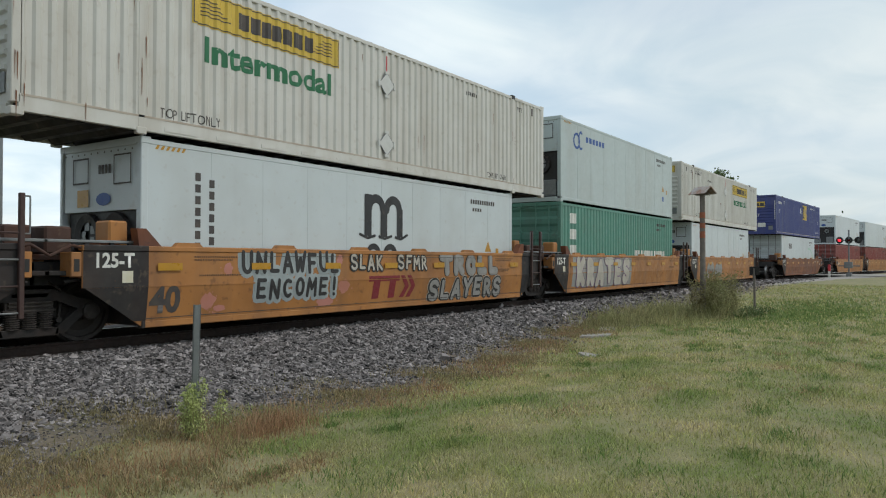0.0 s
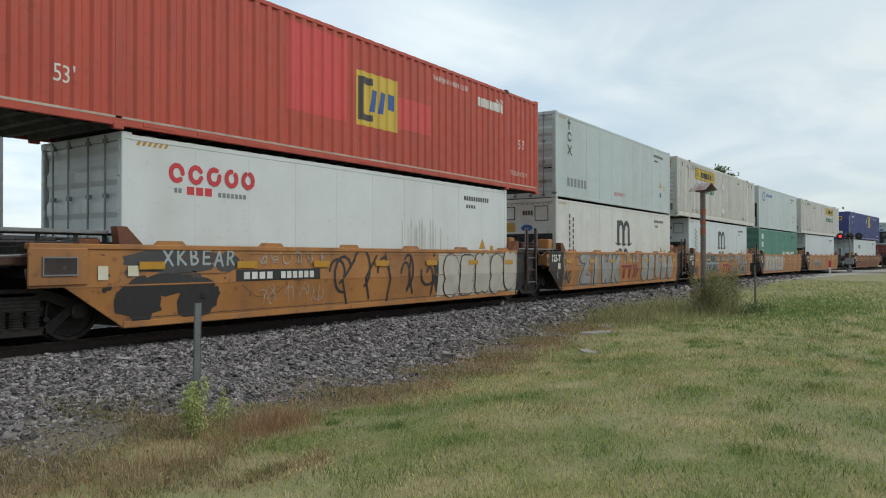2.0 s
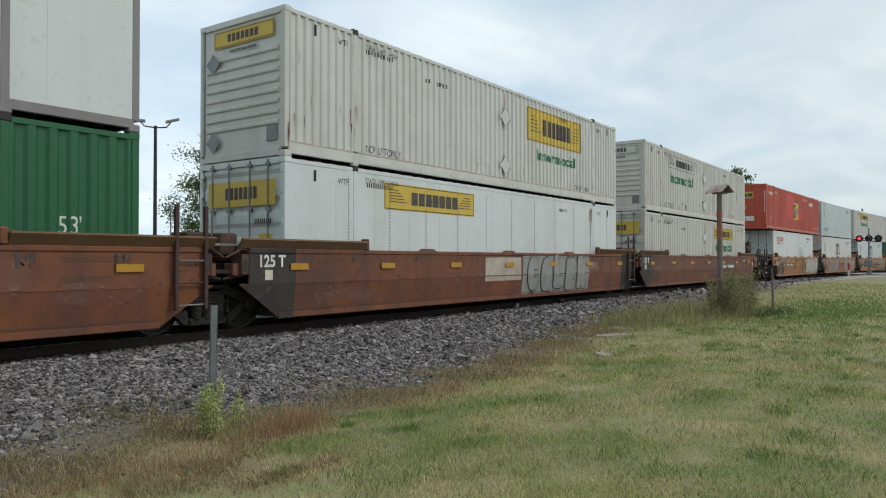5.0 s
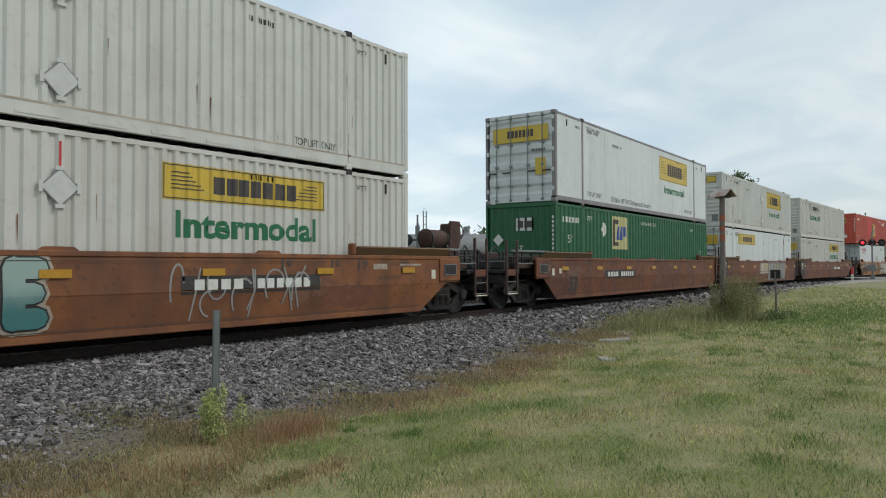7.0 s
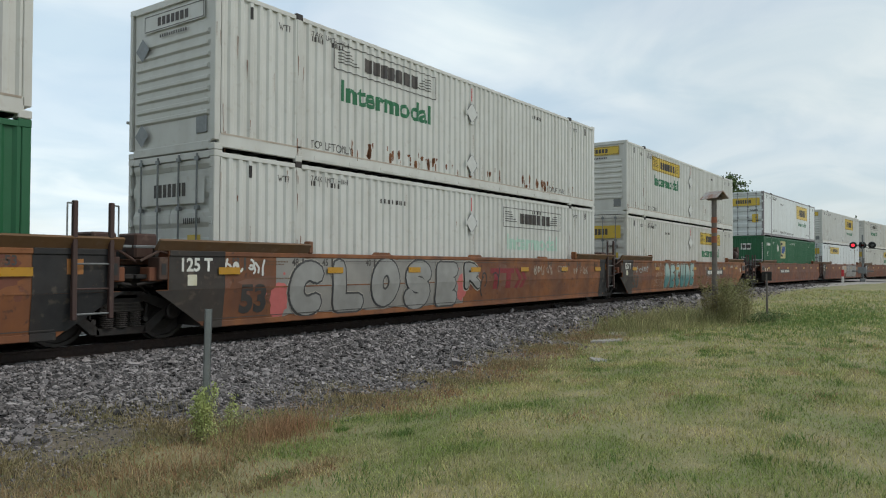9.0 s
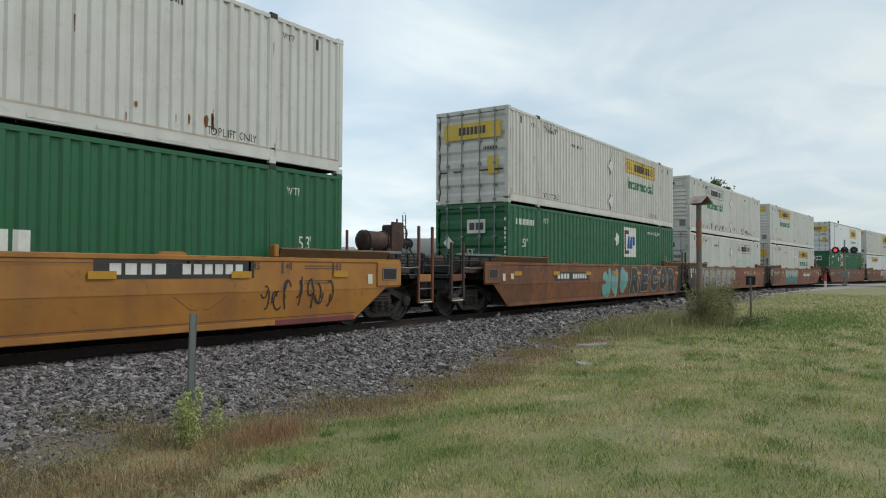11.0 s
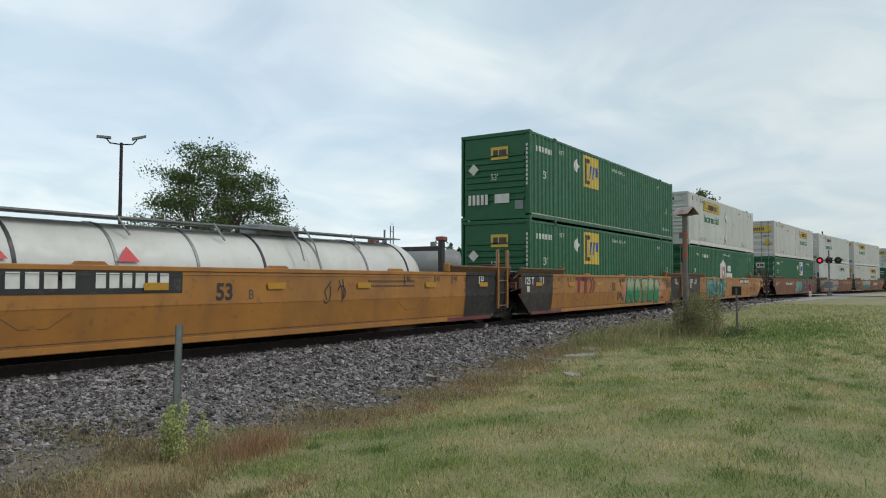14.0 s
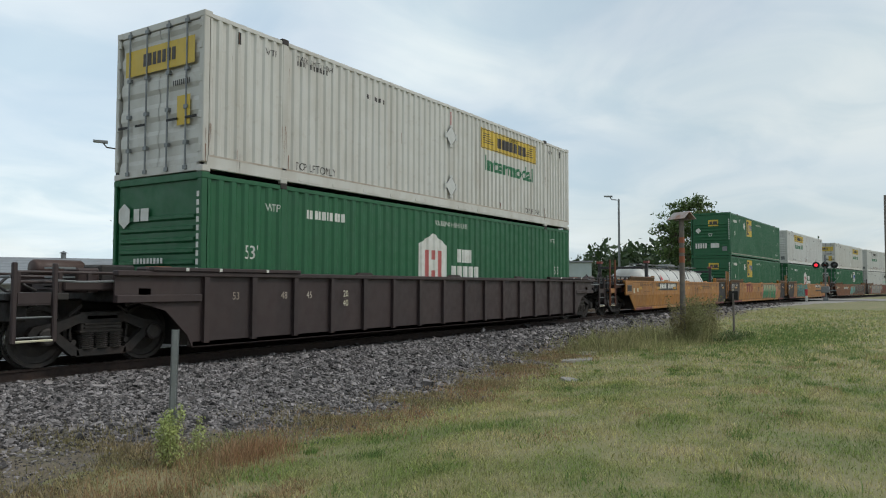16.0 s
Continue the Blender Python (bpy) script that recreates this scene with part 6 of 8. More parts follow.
def build_train():
    # far cars ahead
    car, face = well_car("orange well car with a forty-foot well, half lost in distance", "orange", 40, "joint", "joint")
    rides(car, 103.4)
    rides(sea_box("white refrigerated container far along the train", "white_smooth", seed=21), 103.4, SECOND - 0.3)
    rides(sea_box("oxide red corrugated sea container", "oxide", "ribbed", "doors", seed=22, height=2.59), 103.4, FLOOR)
    car, face = well_car("orange well car carrying an oxide red container", "orange", 40, "open", "joint")
    rides(car, 87.9)
    rides(sea_box("white refrigerated container with machinery end", "white_smooth", seed=23), 87.9, SECOND - 0.3)
    rides(sea_box("oxide red corrugated sea container", "oxide", "ribbed", "doors", seed=24, height=2.59), 87.9, FLOOR)
    car, face = well_car("faded grey-brown well car carrying white and blue boxes", "rust_orange", 40, "joint", "open")
    rides(car, 66.2)
    rides(square_logo_box("dark blue corrugated container with a yellow tile", "blue", "slats", 4, 1.0), 66.2, SECOND)
    rides(sea_box("white sea container with a green swoosh", "white_smooth", "smooth", "doors", "crescent", 5), 66.2, FLOOR)
    # forty-foot well cars
    car, face = well_car("orange well car with grey sprayed patches", "orange", 40, "joint", "joint")
    rides(car, 44.1)
    spray(face, car, -4.5, -1.5, 0.32, 1.3, range(4), M["tag_silver"], M["tag_grey"], 8)
    rides(white_box("white ribbed container with a yellow sign near its front", "slats", ("yellow", "front"), "white_warm", seed=6), 44.2, SECOND)
    rides(sea_box("plain white refrigerated container", "white_smooth", seed=7), 44.1, FLOOR)
    car, face = well_car("orange well car with white sprayed letters", "orange", 40, "joint", "joint")
    rides(car, 28.6)
    spray(face, car, -5.6, -0.4, 0.3, 1.44, "KRATES", M["tag_white"], M["tag_purple"], 3, 0.26, M["tag_silver"], None, 0.03)
    rides(sea_box("pale grey refrigerated container with a blue logo", "grey_smooth", "smooth", "reefer", "knot", 9), 28.6, SECOND)
    rides(sea_box("teal corrugated container with large white bars", "teal", "ribbed", "doors", "large", 10), 28.6, FLOOR)
    car, face = well_car("orange well car with block sprayed lettering", "orange", 40, "joint", "joint")
    rides(car, 13.05)
    face.letter("stencil", "40", -6.1, 0.42, 0.42, M["letter_dark"], car, "large black numerals", 0.95, 0.006, None, 0.04)
    for x, z, w, h, k in ((-5.0, 0.55, 0.35, 0.3, 1), (-4.75, 0.42, 0.3, 0.12, 2), (-4.6, 1.1, 0.2, 0.25, 3), (-2.15, 0.42, 0.5, 0.22, 4), (-1.6, 0.72, 0.35, 0.3, 5), (-1.75, 1.25, 0.2, 0.25, 6), (3.8, 1.05, 0.5, 0.3, 7)):
        blotch(face, car, x, z, w, h, M["tag_rose"], 100 + k)
    spray(face, car, -4.35, -1.75, 0.97, 1.45, "UNLAWFUL", M["tag_black"], M["tag_ice"], 11, 0.16, None, None, 0.045, M["tag_ice"], 0.03)
    spray(face, car, -4.0, -1.75, 0.50, 0.95, "ENCOME!", M["tag_black"], M["tag_ice"], 12, 0.16, None, None, 0.045, M["tag_ice"], 0.03)
    spray(face, car, -1.45, -0.35, 1.02, 1.40, "SLAK", M["tag_white"], M["tag_black"], 13, 0.15, None, None, 0.035)
    spray(face, car, 0.15, 1.35, 1.02, 1.40, "SFMR", M["tag_white"], M["tag_black"], 13, 0.15, None, None, 0.035)
    spray(face, car, 1.9, 4.75, 0.86, 1.42, "TROLL", M["tag_silver"], M["tag_grey"], 14, 0.2, None, None, 0.05, M["tag_black"], 0.02)
    spray(face, car, 1.4, 4.95, 0.26, 0.84, "SLAYERS", M["tag_silver"], M["tag_black"], 15, 0.2, None, None, 0.045, M["tag_white"], 0.018)
    owner_bars(face, car, -0.85, 0.41, 1.75, 0.5)
    rides(white_box("warm white ribbed container, overhanging the box below", "slats", ("yellow", "tail"), "white_warm", seed=16), 13.0, SECOND)
    rides(sea_box("white refrigerated container with a black arched logo", "white_smooth", "smooth", "reefer", "arches", 17), 13.05, FLOOR)
    car, face = well_car("orange well car covered in silver sprayed letters", "orange", 40, "joint", "joint")
    rides(car, -2.27)
    face.letter("stencil", "40", -6.1, 0.42, 0.42, M["letter_dark"], car, "large black numerals", 0.95, 0.006, None, 0.04)
    spray(face, car, -4.9, -1.1, 0.25, 1.44, "ZIWK", M["tag_silver"], M["tag_black"], 18, 0.24, None, None, 0.03, M["tag_grey"], 0.1)
    spray(face, car, -0.8, 0.9, 1.06, 1.42, "IE B2", M["tag_silver"], M["tag_white"], 62, 0.16, None, None, 0.02)
    spray(face, car, -6.75, -5.3, 0.6, 1.42, [0, 1, 2], M["chalk"], None, 63, 0.035)
    owner_bars(face, car, -0.99, 0.46, 1.87, 0.52)
    spray(face, car, 1.25, 5.45, 0.28, 1.44, "SEODO", M["tag_silver"], M["tag_white"], 19, 0.27, None, None, 0.03, M["tag_black"], 0.03)
    rides(sea_box("pale grey refrigerated container with dark upright strokes", "grey_smooth", "smooth", "doors", "upright", 20, height=2.896), -2.27, SECOND)
    rides(sea_box("white refrigerated container with a black arched logo", "white", "smooth", "reefer", "arches", 25), -2.27, FLOOR)
    car, face = well_car("orange well car with black and white sprayed scrawl", "orange", 40, "open", "joint", "dark")
    rides(car, -17.75)
    for x, z, w, h, k in ((-5.95, 0.62, 0.9, 0.8, 1), (-4.85, 0.55, 0.85, 0.75, 2), (-5.4, 0.85, 1.5, 0.4, 3), (-5.3, 1.22, 1.9, 0.42, 4), (-4.3, 1.18, 0.6, 0.36, 5)):
        blotch(face, car, x, z, w, h, M["tag_black"] if k < 4 else M["tag_dusk"], 130 + k, 0.003 + 0.0003 * k)
    spray(face, car, -5.6, -4.1, 1.1, 1.42, "XKBEAR", M["tag_ice"], None, 64, 0.13)
    spray(face, car, -3.6, -1.9, 1.12, 1.4, range(6), M["chalk"], None, 65, 0.07)
    spray(face, car, -3.7, -1.9, 0.4, 0.78, range(5), M["chalk"], None, 66, 0.05)
    spray(face, car, -7.75, -6.75, 0.88, 1.12, "ESD", M["tag_black"], None, 67, 0.12)
    spray(face, car, -1.8, 2.1, 0.26, 1.42, range(5), M["tag_black"], None, 27, 0.05)
    spray(face, car, 2.35, 6.1, 0.26, 1.44, "SENSU", M["tag_white"], M["tag_black"], 28, 0.34, M["tag_white"], None, 0.028)
    blotch(face, car, 2.25, 0.8, 0.6, 1.1, M["tag_black"], 121, 0.0025)
    car_number(face, car, -4.1, 0.83, 2.1, 0.22)
    red = square_logo_box("red ribbed container with a yellow logo tile, overhanging both ends", "red", "ribs", 29, -0.55, "yellow", 0.92, (-7.12, 0.56))
    rides(red, -17.85, SECOND)
    rides(sea_box("white smooth container with red marks and a grimy side", "white_plate", "smooth", "doors", "bars", 30), -17.75, FLOOR)
    # three rusty cars
    car, face = well_car("rusty orange well car with purple-brown stains", "rust_dark", 53, "joint", "open", "dark", True)
    rides(car, -39.15)
    face.letter("stencil", "53", -7.95, 0.52, 0.4, M["black"], car, "large faded numerals", 0.95, 0.006, -7.24, 0.02)
    car_number(face, car, 1.92, 0.8, 2.9, 0.26)
    for x, z, w, h, k in ((7.4, 0.75, 2.6, 0.9, 1), (8.6, 1.15, 1.6, 0.4, 2), (5.6, 0.5, 1.4, 0.4, 3), (-0.4, 0.95, 2.6, 0.55, 4), (0.9, 0.6, 0.6, 0.5, 5)):
        blotch(face, car, x, z, w, h, M["primer"], 140 + k, 0.002 + 0.0002 * k, "stain")
    rides(white_box("warm white ribbed container with a plain white sign", "slats", ("plain", "tail"), "white_warm", seed=31, rust=9), -39.15, SECOND)
    rides(white_box("warm white ribbed container with doors and yellow signs", "doors", ("yellow", "front"), "white_warm", seed=32), -39.15, FLOOR)
    car, face = well_car("rusty well car with grey sprayed letters", "rust_dark", 53, "joint", "joint", "dark", True)
    rides(car, -58.35)
    spray(face, car, 0.9, 5.0, 0.26, 1.46, "COLER", M["tag_silver"], M["tag_black"], 33, 0.3, M["tag_silver"], None, 0.03)
    spray(face, car, 5.25, 5.85, 0.95, 1.2, "2015", M["chalk"], None, 68, 0.13)
    face.lay("owner_patch", [rect(-1.3, 0.6, 0.7, 1.34)], M["rail_dirt"], car, "pale repainted patch", 0.0025)
    rides(white_box("white ribbed container with a framed yellow sign", "slats", ("yellow", "front_tall"), "white", seed=34), -58.35, SECOND)
    c = white_box("smooth white plate container with rivet lines", "doors", ("yellow", "tail"), "white_plate", "smooth", 35, 0, False)
    plate_rivets(c)
    rides(c, -58.35, FLOOR)
    car, face = well_car("rusty orange well car with a black number strip", "rust_dark", 53, "open", "joint", "rust_dark", True)
    rides(car, -77.5)
    car_number(face, car, -4.82, 0.78, 2.85, 0.28)
    face.letter("stencil", "53", -7.6, 0.42, 0.48, M["black"], car, "large faded numerals", 0.95, 0.006, None, 0.045)
    face.letter("chalk_words", "AH", -9.2, 1.05, 0.2, M["letter_white"], car, "chalked letters", 0.8, 0.006)
    c = white_box("smooth white refrigerated container with a yellow sign", "doors", ("yellow", "front_tall"), "white_plate", "smooth", 36, 0, True, "frame_grey")
    Face(flat=-1.295 + 0.008).letter("panel_lettering", '30 Pallets (48"X40") Refrigerated Container', -3.73, 0.28, 0.19, M["letter_dark"], c, to=0.35)
    rides(c, -77.5, SECOND)
    rides(square_logo_box("green ribbed container with a cream logo tile", "green", "ribs", 37, -3.62, "cream", 1.47, (-7.18, 1.62), "white"), -77.5, FLOOR)
    # three more rusty cars
    car, face = well_car("rusty orange well car with a blue-white sprayed figure", "rust_orange", 53, "joint", "open", "dark", True)
    rides(car, -101.07)
    face.letter("stencil", "53", -8.0, 0.42, 0.48, M["black"], car, "large faded numerals", 0.95, 0.006, None, 0.045)
    spray(face, car, -4.35, -0.1, 0.28, 1.42, "DECUDE", M["fade_teal"], M["tag_black"], 38, 0.25, None, None, 0.03, M["chalk"], 0.05)
    spray(face, car, -5.45, -4.6, 0.80, 1.0, "2016", M["chalk"], None, 69, 0.12)
    spray(face, car, -5.6, -4.45, 1.05, 1.42, range(4), M["chalk"], None, 70, 0.06)
    spray(face, car, -5.6, -4.4, 0.38, 0.72, "DECUD", M["chalk"], None, 71, 0.05)
    spray(face, car, -8.6, -6.2, 0.98, 1.26, range(6), M["tag_ice"], None, 72, 0.12)
    car_number(face, car, 1.93, 0.78, 3.1, 0.3)
    spray(face, car, 1.6, 4.8, 0.35, 1.35, [2, 5, 6, 4, 3], M["tag_silver"], None, 39, 0.035)
    rides(white_box("white ribbed container with a yellow sign by its tail", "slats", ("yellow", "tail"), "white", seed=40), -101.07, SECOND)
    rides(white_box("white ribbed container with doors and a yellow sign", "doors", ("yellow", "front"), "white_warm", seed=41), -101.07, FLOOR)
    car, face = well_car("rusty well car with large grey sprayed letters", "rust_orange", 53, "joint", "joint", "dark", True)
    rides(car, -120.3)
    face.letter("stencil", "53", -7.67, 0.42, 0.48, M["black"], car, "large faded numerals", 0.95, 0.006, None, 0.045)
    blotch(face, car, -6.75, 0.6, 0.5, 0.7, M["tag_pink"], 122)
    blotch(face, car, -0.65, 0.75, 0.5, 0.8, M["tag_pink"], 123)
    spray(face, car, -6.65, -0.75, 0.24, 1.46, "CLOSE", M["tag_silver"], M["tag_dusk"], 42, 0.29, M["tag_grey"], None, 0.045, M["tag_white"], 0.015)
    spray(face, car, -0.75, 0.3, 0.62, 1.36, "R", M["tag_silver"], M["tag_black"], 73, 0.26, None, None, 0.04, M["tag_white"], 0.03)
    spray(face, car, 0.2, 1.2, 0.4, 1.2, [1, 2], M["tag_black"], None, 74, 0.05)
    spray(face, car, -8.15, -7.05, 1.05, 1.36, range(4), M["letter_white"], None, 43, 0.14)
    spray(face, car, 3.1, 4.4, 0.95, 1.3, range(5), M["chalk"], None, 75, 0.09)
    spray(face, car, 4.7, 5.4, 1.02, 1.26, "CREE", M["chalk"], None, 76, 0.1)
    spray(face, car, 5.8, 7.0, 0.98, 1.24, range(5), M["chalk"], None, 77, 0.09)
    owner_bars(face, car, 0.65, 0.62, 2.05, 0.55)
    rides(white_box("white ribbed container with rust spots along its foot", "slats", ("plain", "tail"), "white", seed=44, rust=64), -120.3, SECOND)
    rides(white_box("white ribbed container with a plain sign", "doors", ("plain", "front"), "white", seed=45, word="faded"), -120.3, FLOOR)
    car, face = well_car("rusty well car with black and teal sprayed letters", "rust_orange", 53, "open", "joint", "dark", True)
    rides(car, -139.5)
    spray(face, car, 1.5, 7.6, 0.26, 1.44, "RECOR", M["tag_black"], M["tag_silver"], 46, 0.26, None, None, 0.06, M["tag_black"], 0.04)
    spray(face, car, 1.8, 7.3, 0.5, 1.2, range(5), M["tag_silver"], None, 78, 0.05)
    spray(face, car, -1.5, 1.2, 0.25, 1.4, [0, 2, 1], M["tag_teal"], M["tag_silver"], 47, 0.22)
    car_number(face, car, -5.4, 0.9, 2.8, 0.28)
    rides(white_box("warm white ribbed container with doors at its tail", "doors", ("yellow", "front"), "white_warm", seed=48), -139.5, SECOND)
    rides(square_logo_box("green ribbed container with a white logo tile", "green", "doors", 49, 1.5, "white"), -139.5, FLOOR)
    # three clean orange cars
    car, face = well_car("yellow-orange well car with teal sprayed letters", "orange_new", 53, "joint", "open", "dark", True, False, 6.85)
    rides(car, -162.9)
    spray(face, car, -5.6, -1.15, 0.24, 1.45, "VERAKS", M["tag_teal"], M["tag_black"], 50, 0.20, None, None, 0.055, M["tag_teal"], 0.05)
    spray(face, car, -5.5, -1.3, 0.3, 1.42, range(8), M["tag_teal"], M["tag_black"], 61, 0.07, None, None, 0.035, None, 0.0, 0.016)
    spray(face, car, 5.6, 7.6, 0.45, 1.1, range(7), M["tag_black"], None, 79, 0.05)
    face.letter("stencil", "53", -1.19, 0.88, 0.30, M["black"], car, "black numerals", 0.95, 0.006, None, 0.03)
    face.letter("stencil", "A", -0.35, 0.9, 0.2, M["letter_dark"], car, "", 0.95, 0.006)
    car_number(face, car, 2.42, 1.08, 3.05, 0.3)
    rides(white_box("white ribbed container with small rust spots", "slats", ("yellow", "tail"), "white", seed=51, rust=16, end_style="plain"), -162.9, SECOND)
    rides(arch_logo_box("green ribbed container with a white gabled logo and doors", "doors", 52), -162.9, FLOOR)
    car, face = well_car("yellow-orange well car with green and silver sprayed letters", "orange_new", 53, "joint", "joint", "dark", True, False, 6.85)
    rides(car, -182.25)
    owner_bars(face, car, -4.98, 0.8, 1.95, 0.6)
    face.letter("stencil", "53", -1.29, 0.88, 0.30, M["black"], car, "black numerals", 0.95, 0.006, None, 0.03)
    blotch(face, car, 0.25, 0.9, 0.8, 1.0, M["tag_rose"], 124)
    blotch(face, car, 5.15, 0.95, 0.9, 1.0, M["tag_rose"], 125)
    spray(face, car, 0.4, 5.0, 0.26, 1.42, "MOTER", M["fade_green"], M["tag_black"], 53, 0.30, M["tag_olive"], M["tag_white"], 0.05, M["tag_white"], 0.02)
    for x in (1.95, 3.3, 4.0):
        blotch(face, car, x, 0.32, 0.4, 0.16, M["tag_rose"], 126, 0.0045)
    spray(face, car, -0.75, 0.15, 0.4, 0.85, [4, 1, 0], M["tag_black"], None, 54, 0.1)
    spray(face, car, -0.45, 0.2, 1.15, 1.4, range(4), M["tag_black"], None, 80, 0.12)
    spray(face, car, 5.3, 6.0, 1.1, 1.4, range(3), M["tag_black"], None, 81, 0.1)
    spray(face, car, 5.25, 5.65, 0.42, 0.58, range(3), M["tag_black"], None, 82, 0.16)
    spray(face, car, 6.0, 6.8, 0.85, 1.35, range(4), M["tag_black"], None, 83, 0.06)
    rides(square_logo_box("green ribbed container with a yellow logo tile", "green", "slats", 55, -3.5, "yellow", 1.53, (-7.08, 1.42)), -182.25, SECOND)
    rides(square_logo_box("green ribbed container with a yellow logo tile", "green", "slats", 56, -3.5, "yellow", 1.53, (-7.08, 1.42)), -182.25, FLOOR)
    car, face = well_car("clean yellow-orange well car holding a white tank", "orange_new", 53, "open", "joint", "dark", True, False, 6.85)
    rides(car, -201.5)
    car_number(face, car, -5.25, 1.03, 3.07, 0.40)
    face.letter("stencil", "53", -1.49, 0.9, 0.30, M["black"], car, "black numerals", 0.95, 0.006, None, 0.03)
    face.letter("stencil", "B", -0.75, 0.9, 0.18, M["letter_dark"], car, "", 0.95, 0.006)
    spray(face, car, 1.2, 2.0, 0.75, 1.3, [1, 4], M["tag_black"], None, 57, 0.05)
    face.lay("data_mark", bars(2.7, 4.5, 1.2, 1.25, 22, 0.3) + bars(2.7, 4.5, 1.1, 1.14, 22, 0.3), M["letter_dark"], car, "", 0.006)
    tank_box()
    # dark brown ribbed cars
    car, face = well_car("dark brown well car with upright side posts", "brown", 53, "open", "open", "brown", True, True)
    rides(car, -224.9)
    face.letter("data_figure", "53", -7.5, 0.98, 0.14, M["rail_dirt"], car, "", 0.9, -0.05)
    face.letter("data_figure", "48", -6.3, 0.98, 0.14, M["rail_dirt"], car, "", 0.9, -0.05)
    face.letter("data_figure", "45", -5.6, 0.98, 0.14, M["rail_dirt"], car, "", 0.9, -0.05)
    face.letter("data_figure", "20", -4.55, 1.0, 0.14, M["label"], car, "", 0.9, 0.014)
    face.letter("data_figure", "40", -4.55, 0.8, 0.14, M["label"], car, "", 0.9, 0.014)
    rides(white_box("warm white ribbed container with a yellow door sign", "doors", ("yellow", "front"), "white_warm", seed=58), -224.9, SECOND)
    rides(arch_logo_box("green ribbed container with a white gabled logo", "slats", 59), -224.9, FLOOR)
    car, face = well_car("dark brown well car following behind", "brown", 53, "open", "open", "brown", True, True)
    rides(car, -248.4)


def tank_box():
    """A white tank in a dark frame, with a catwalk along its top, low in the well."""
    root = thing("tank_container", "white tank in a dark end frame with a grey catwalk", "tank container", "containers on the train")
    hl, r, cz = 6.1, 0.98, 0.88
    Geo().lathe([(-hl + 0.35, 0.0), (-hl + 0.4, 0.5), (-hl + 0.6, 0.85), (-hl + 0.95, r), (hl - 0.95, r), (hl - 0.6, 0.85), (hl - 0.4, 0.5), (hl - 0.35, 0)], (0, 0, cz), "x", 40).make("tank_shell", M["white"], root, smooth=True)
    for i in range(7):
        x = -hl + 1.3 + i * (2 * hl - 2.6) / 6
        Geo().lathe([(-0.03, r + 0.002), (-0.03, r + 0.014), (0.03, r + 0.014), (0.03, r + 0.002)], (x, 0, cz), "x", 40).make("strap", M["steel"] if i % 3 else M["black"], root)
    for x in (-hl, hl - 0.14):
        for y in (-1.22, 1.08):
            Geo().box(x, x + 0.14, y, y + 0.14, 0.0, 1.98, 0.012).make("frame_post", M["black"], root)
            Geo().box(x - 0.05, x + 0.19, y - 0.05, y + 0.19, 1.94, 2.05, 0.015).make("corner_casting", M["oxide"], root)
        Geo().box(x + 0.02, x + 0.12, -1.1, 1.1, 1.68, 1.80, 0.01).make("frame_beam", M["black"], root)
        Geo().box(x + 0.02, x + 0.12, -1.1, 1.1, 0.05, 0.17, 0.01).make("frame_beam", M["black"], root)
    g = Geo().box(-hl + 0.7, hl - 1.2, -0.62, -0.1, r + cz + 0.06, r + cz + 0.09)
    g.make("catwalk", M["steel"], root, "grey grating catwalk")
    for x in (-hl + 1.0, -3.0, -1.0, 1.0, 3.0):
        Geo().path([(x, -0.6, r + cz + 0.1), (x + 0.15, -0.75, cz + 0.75)], 0.02, 6).make("catwalk_bracket", M["steel"], root)
    Geo().box(0.4, 1.6, -0.3, 0.3, r + cz - 0.05, r + cz + 0.2, 0.03).make("valve_box", M["steel"], root)
    for x in (0.9, 1.35):
        Geo().path([(x, -0.66, cz + r + 0.16), (x, -1.0, cz + 0.75), (x, -1.13, cz + 0.4)], 0.018, 6).make("ladder_rail", M["steel"], root)
    f = Geo()
    for x, z in ((-hl + 1.0, 1.30), (-hl + 3.1, 1.30)):
        f.add([(x - 0.2, -0.98, z - 0.12), (x + 0.2, -0.98, z - 0.12), (x, -0.88, z + 0.14)], [(0, 1, 2)])
    f.make("placard", M["letter_red"], root, "red hazard placard")
    rides(root, -201.3, 0.36)


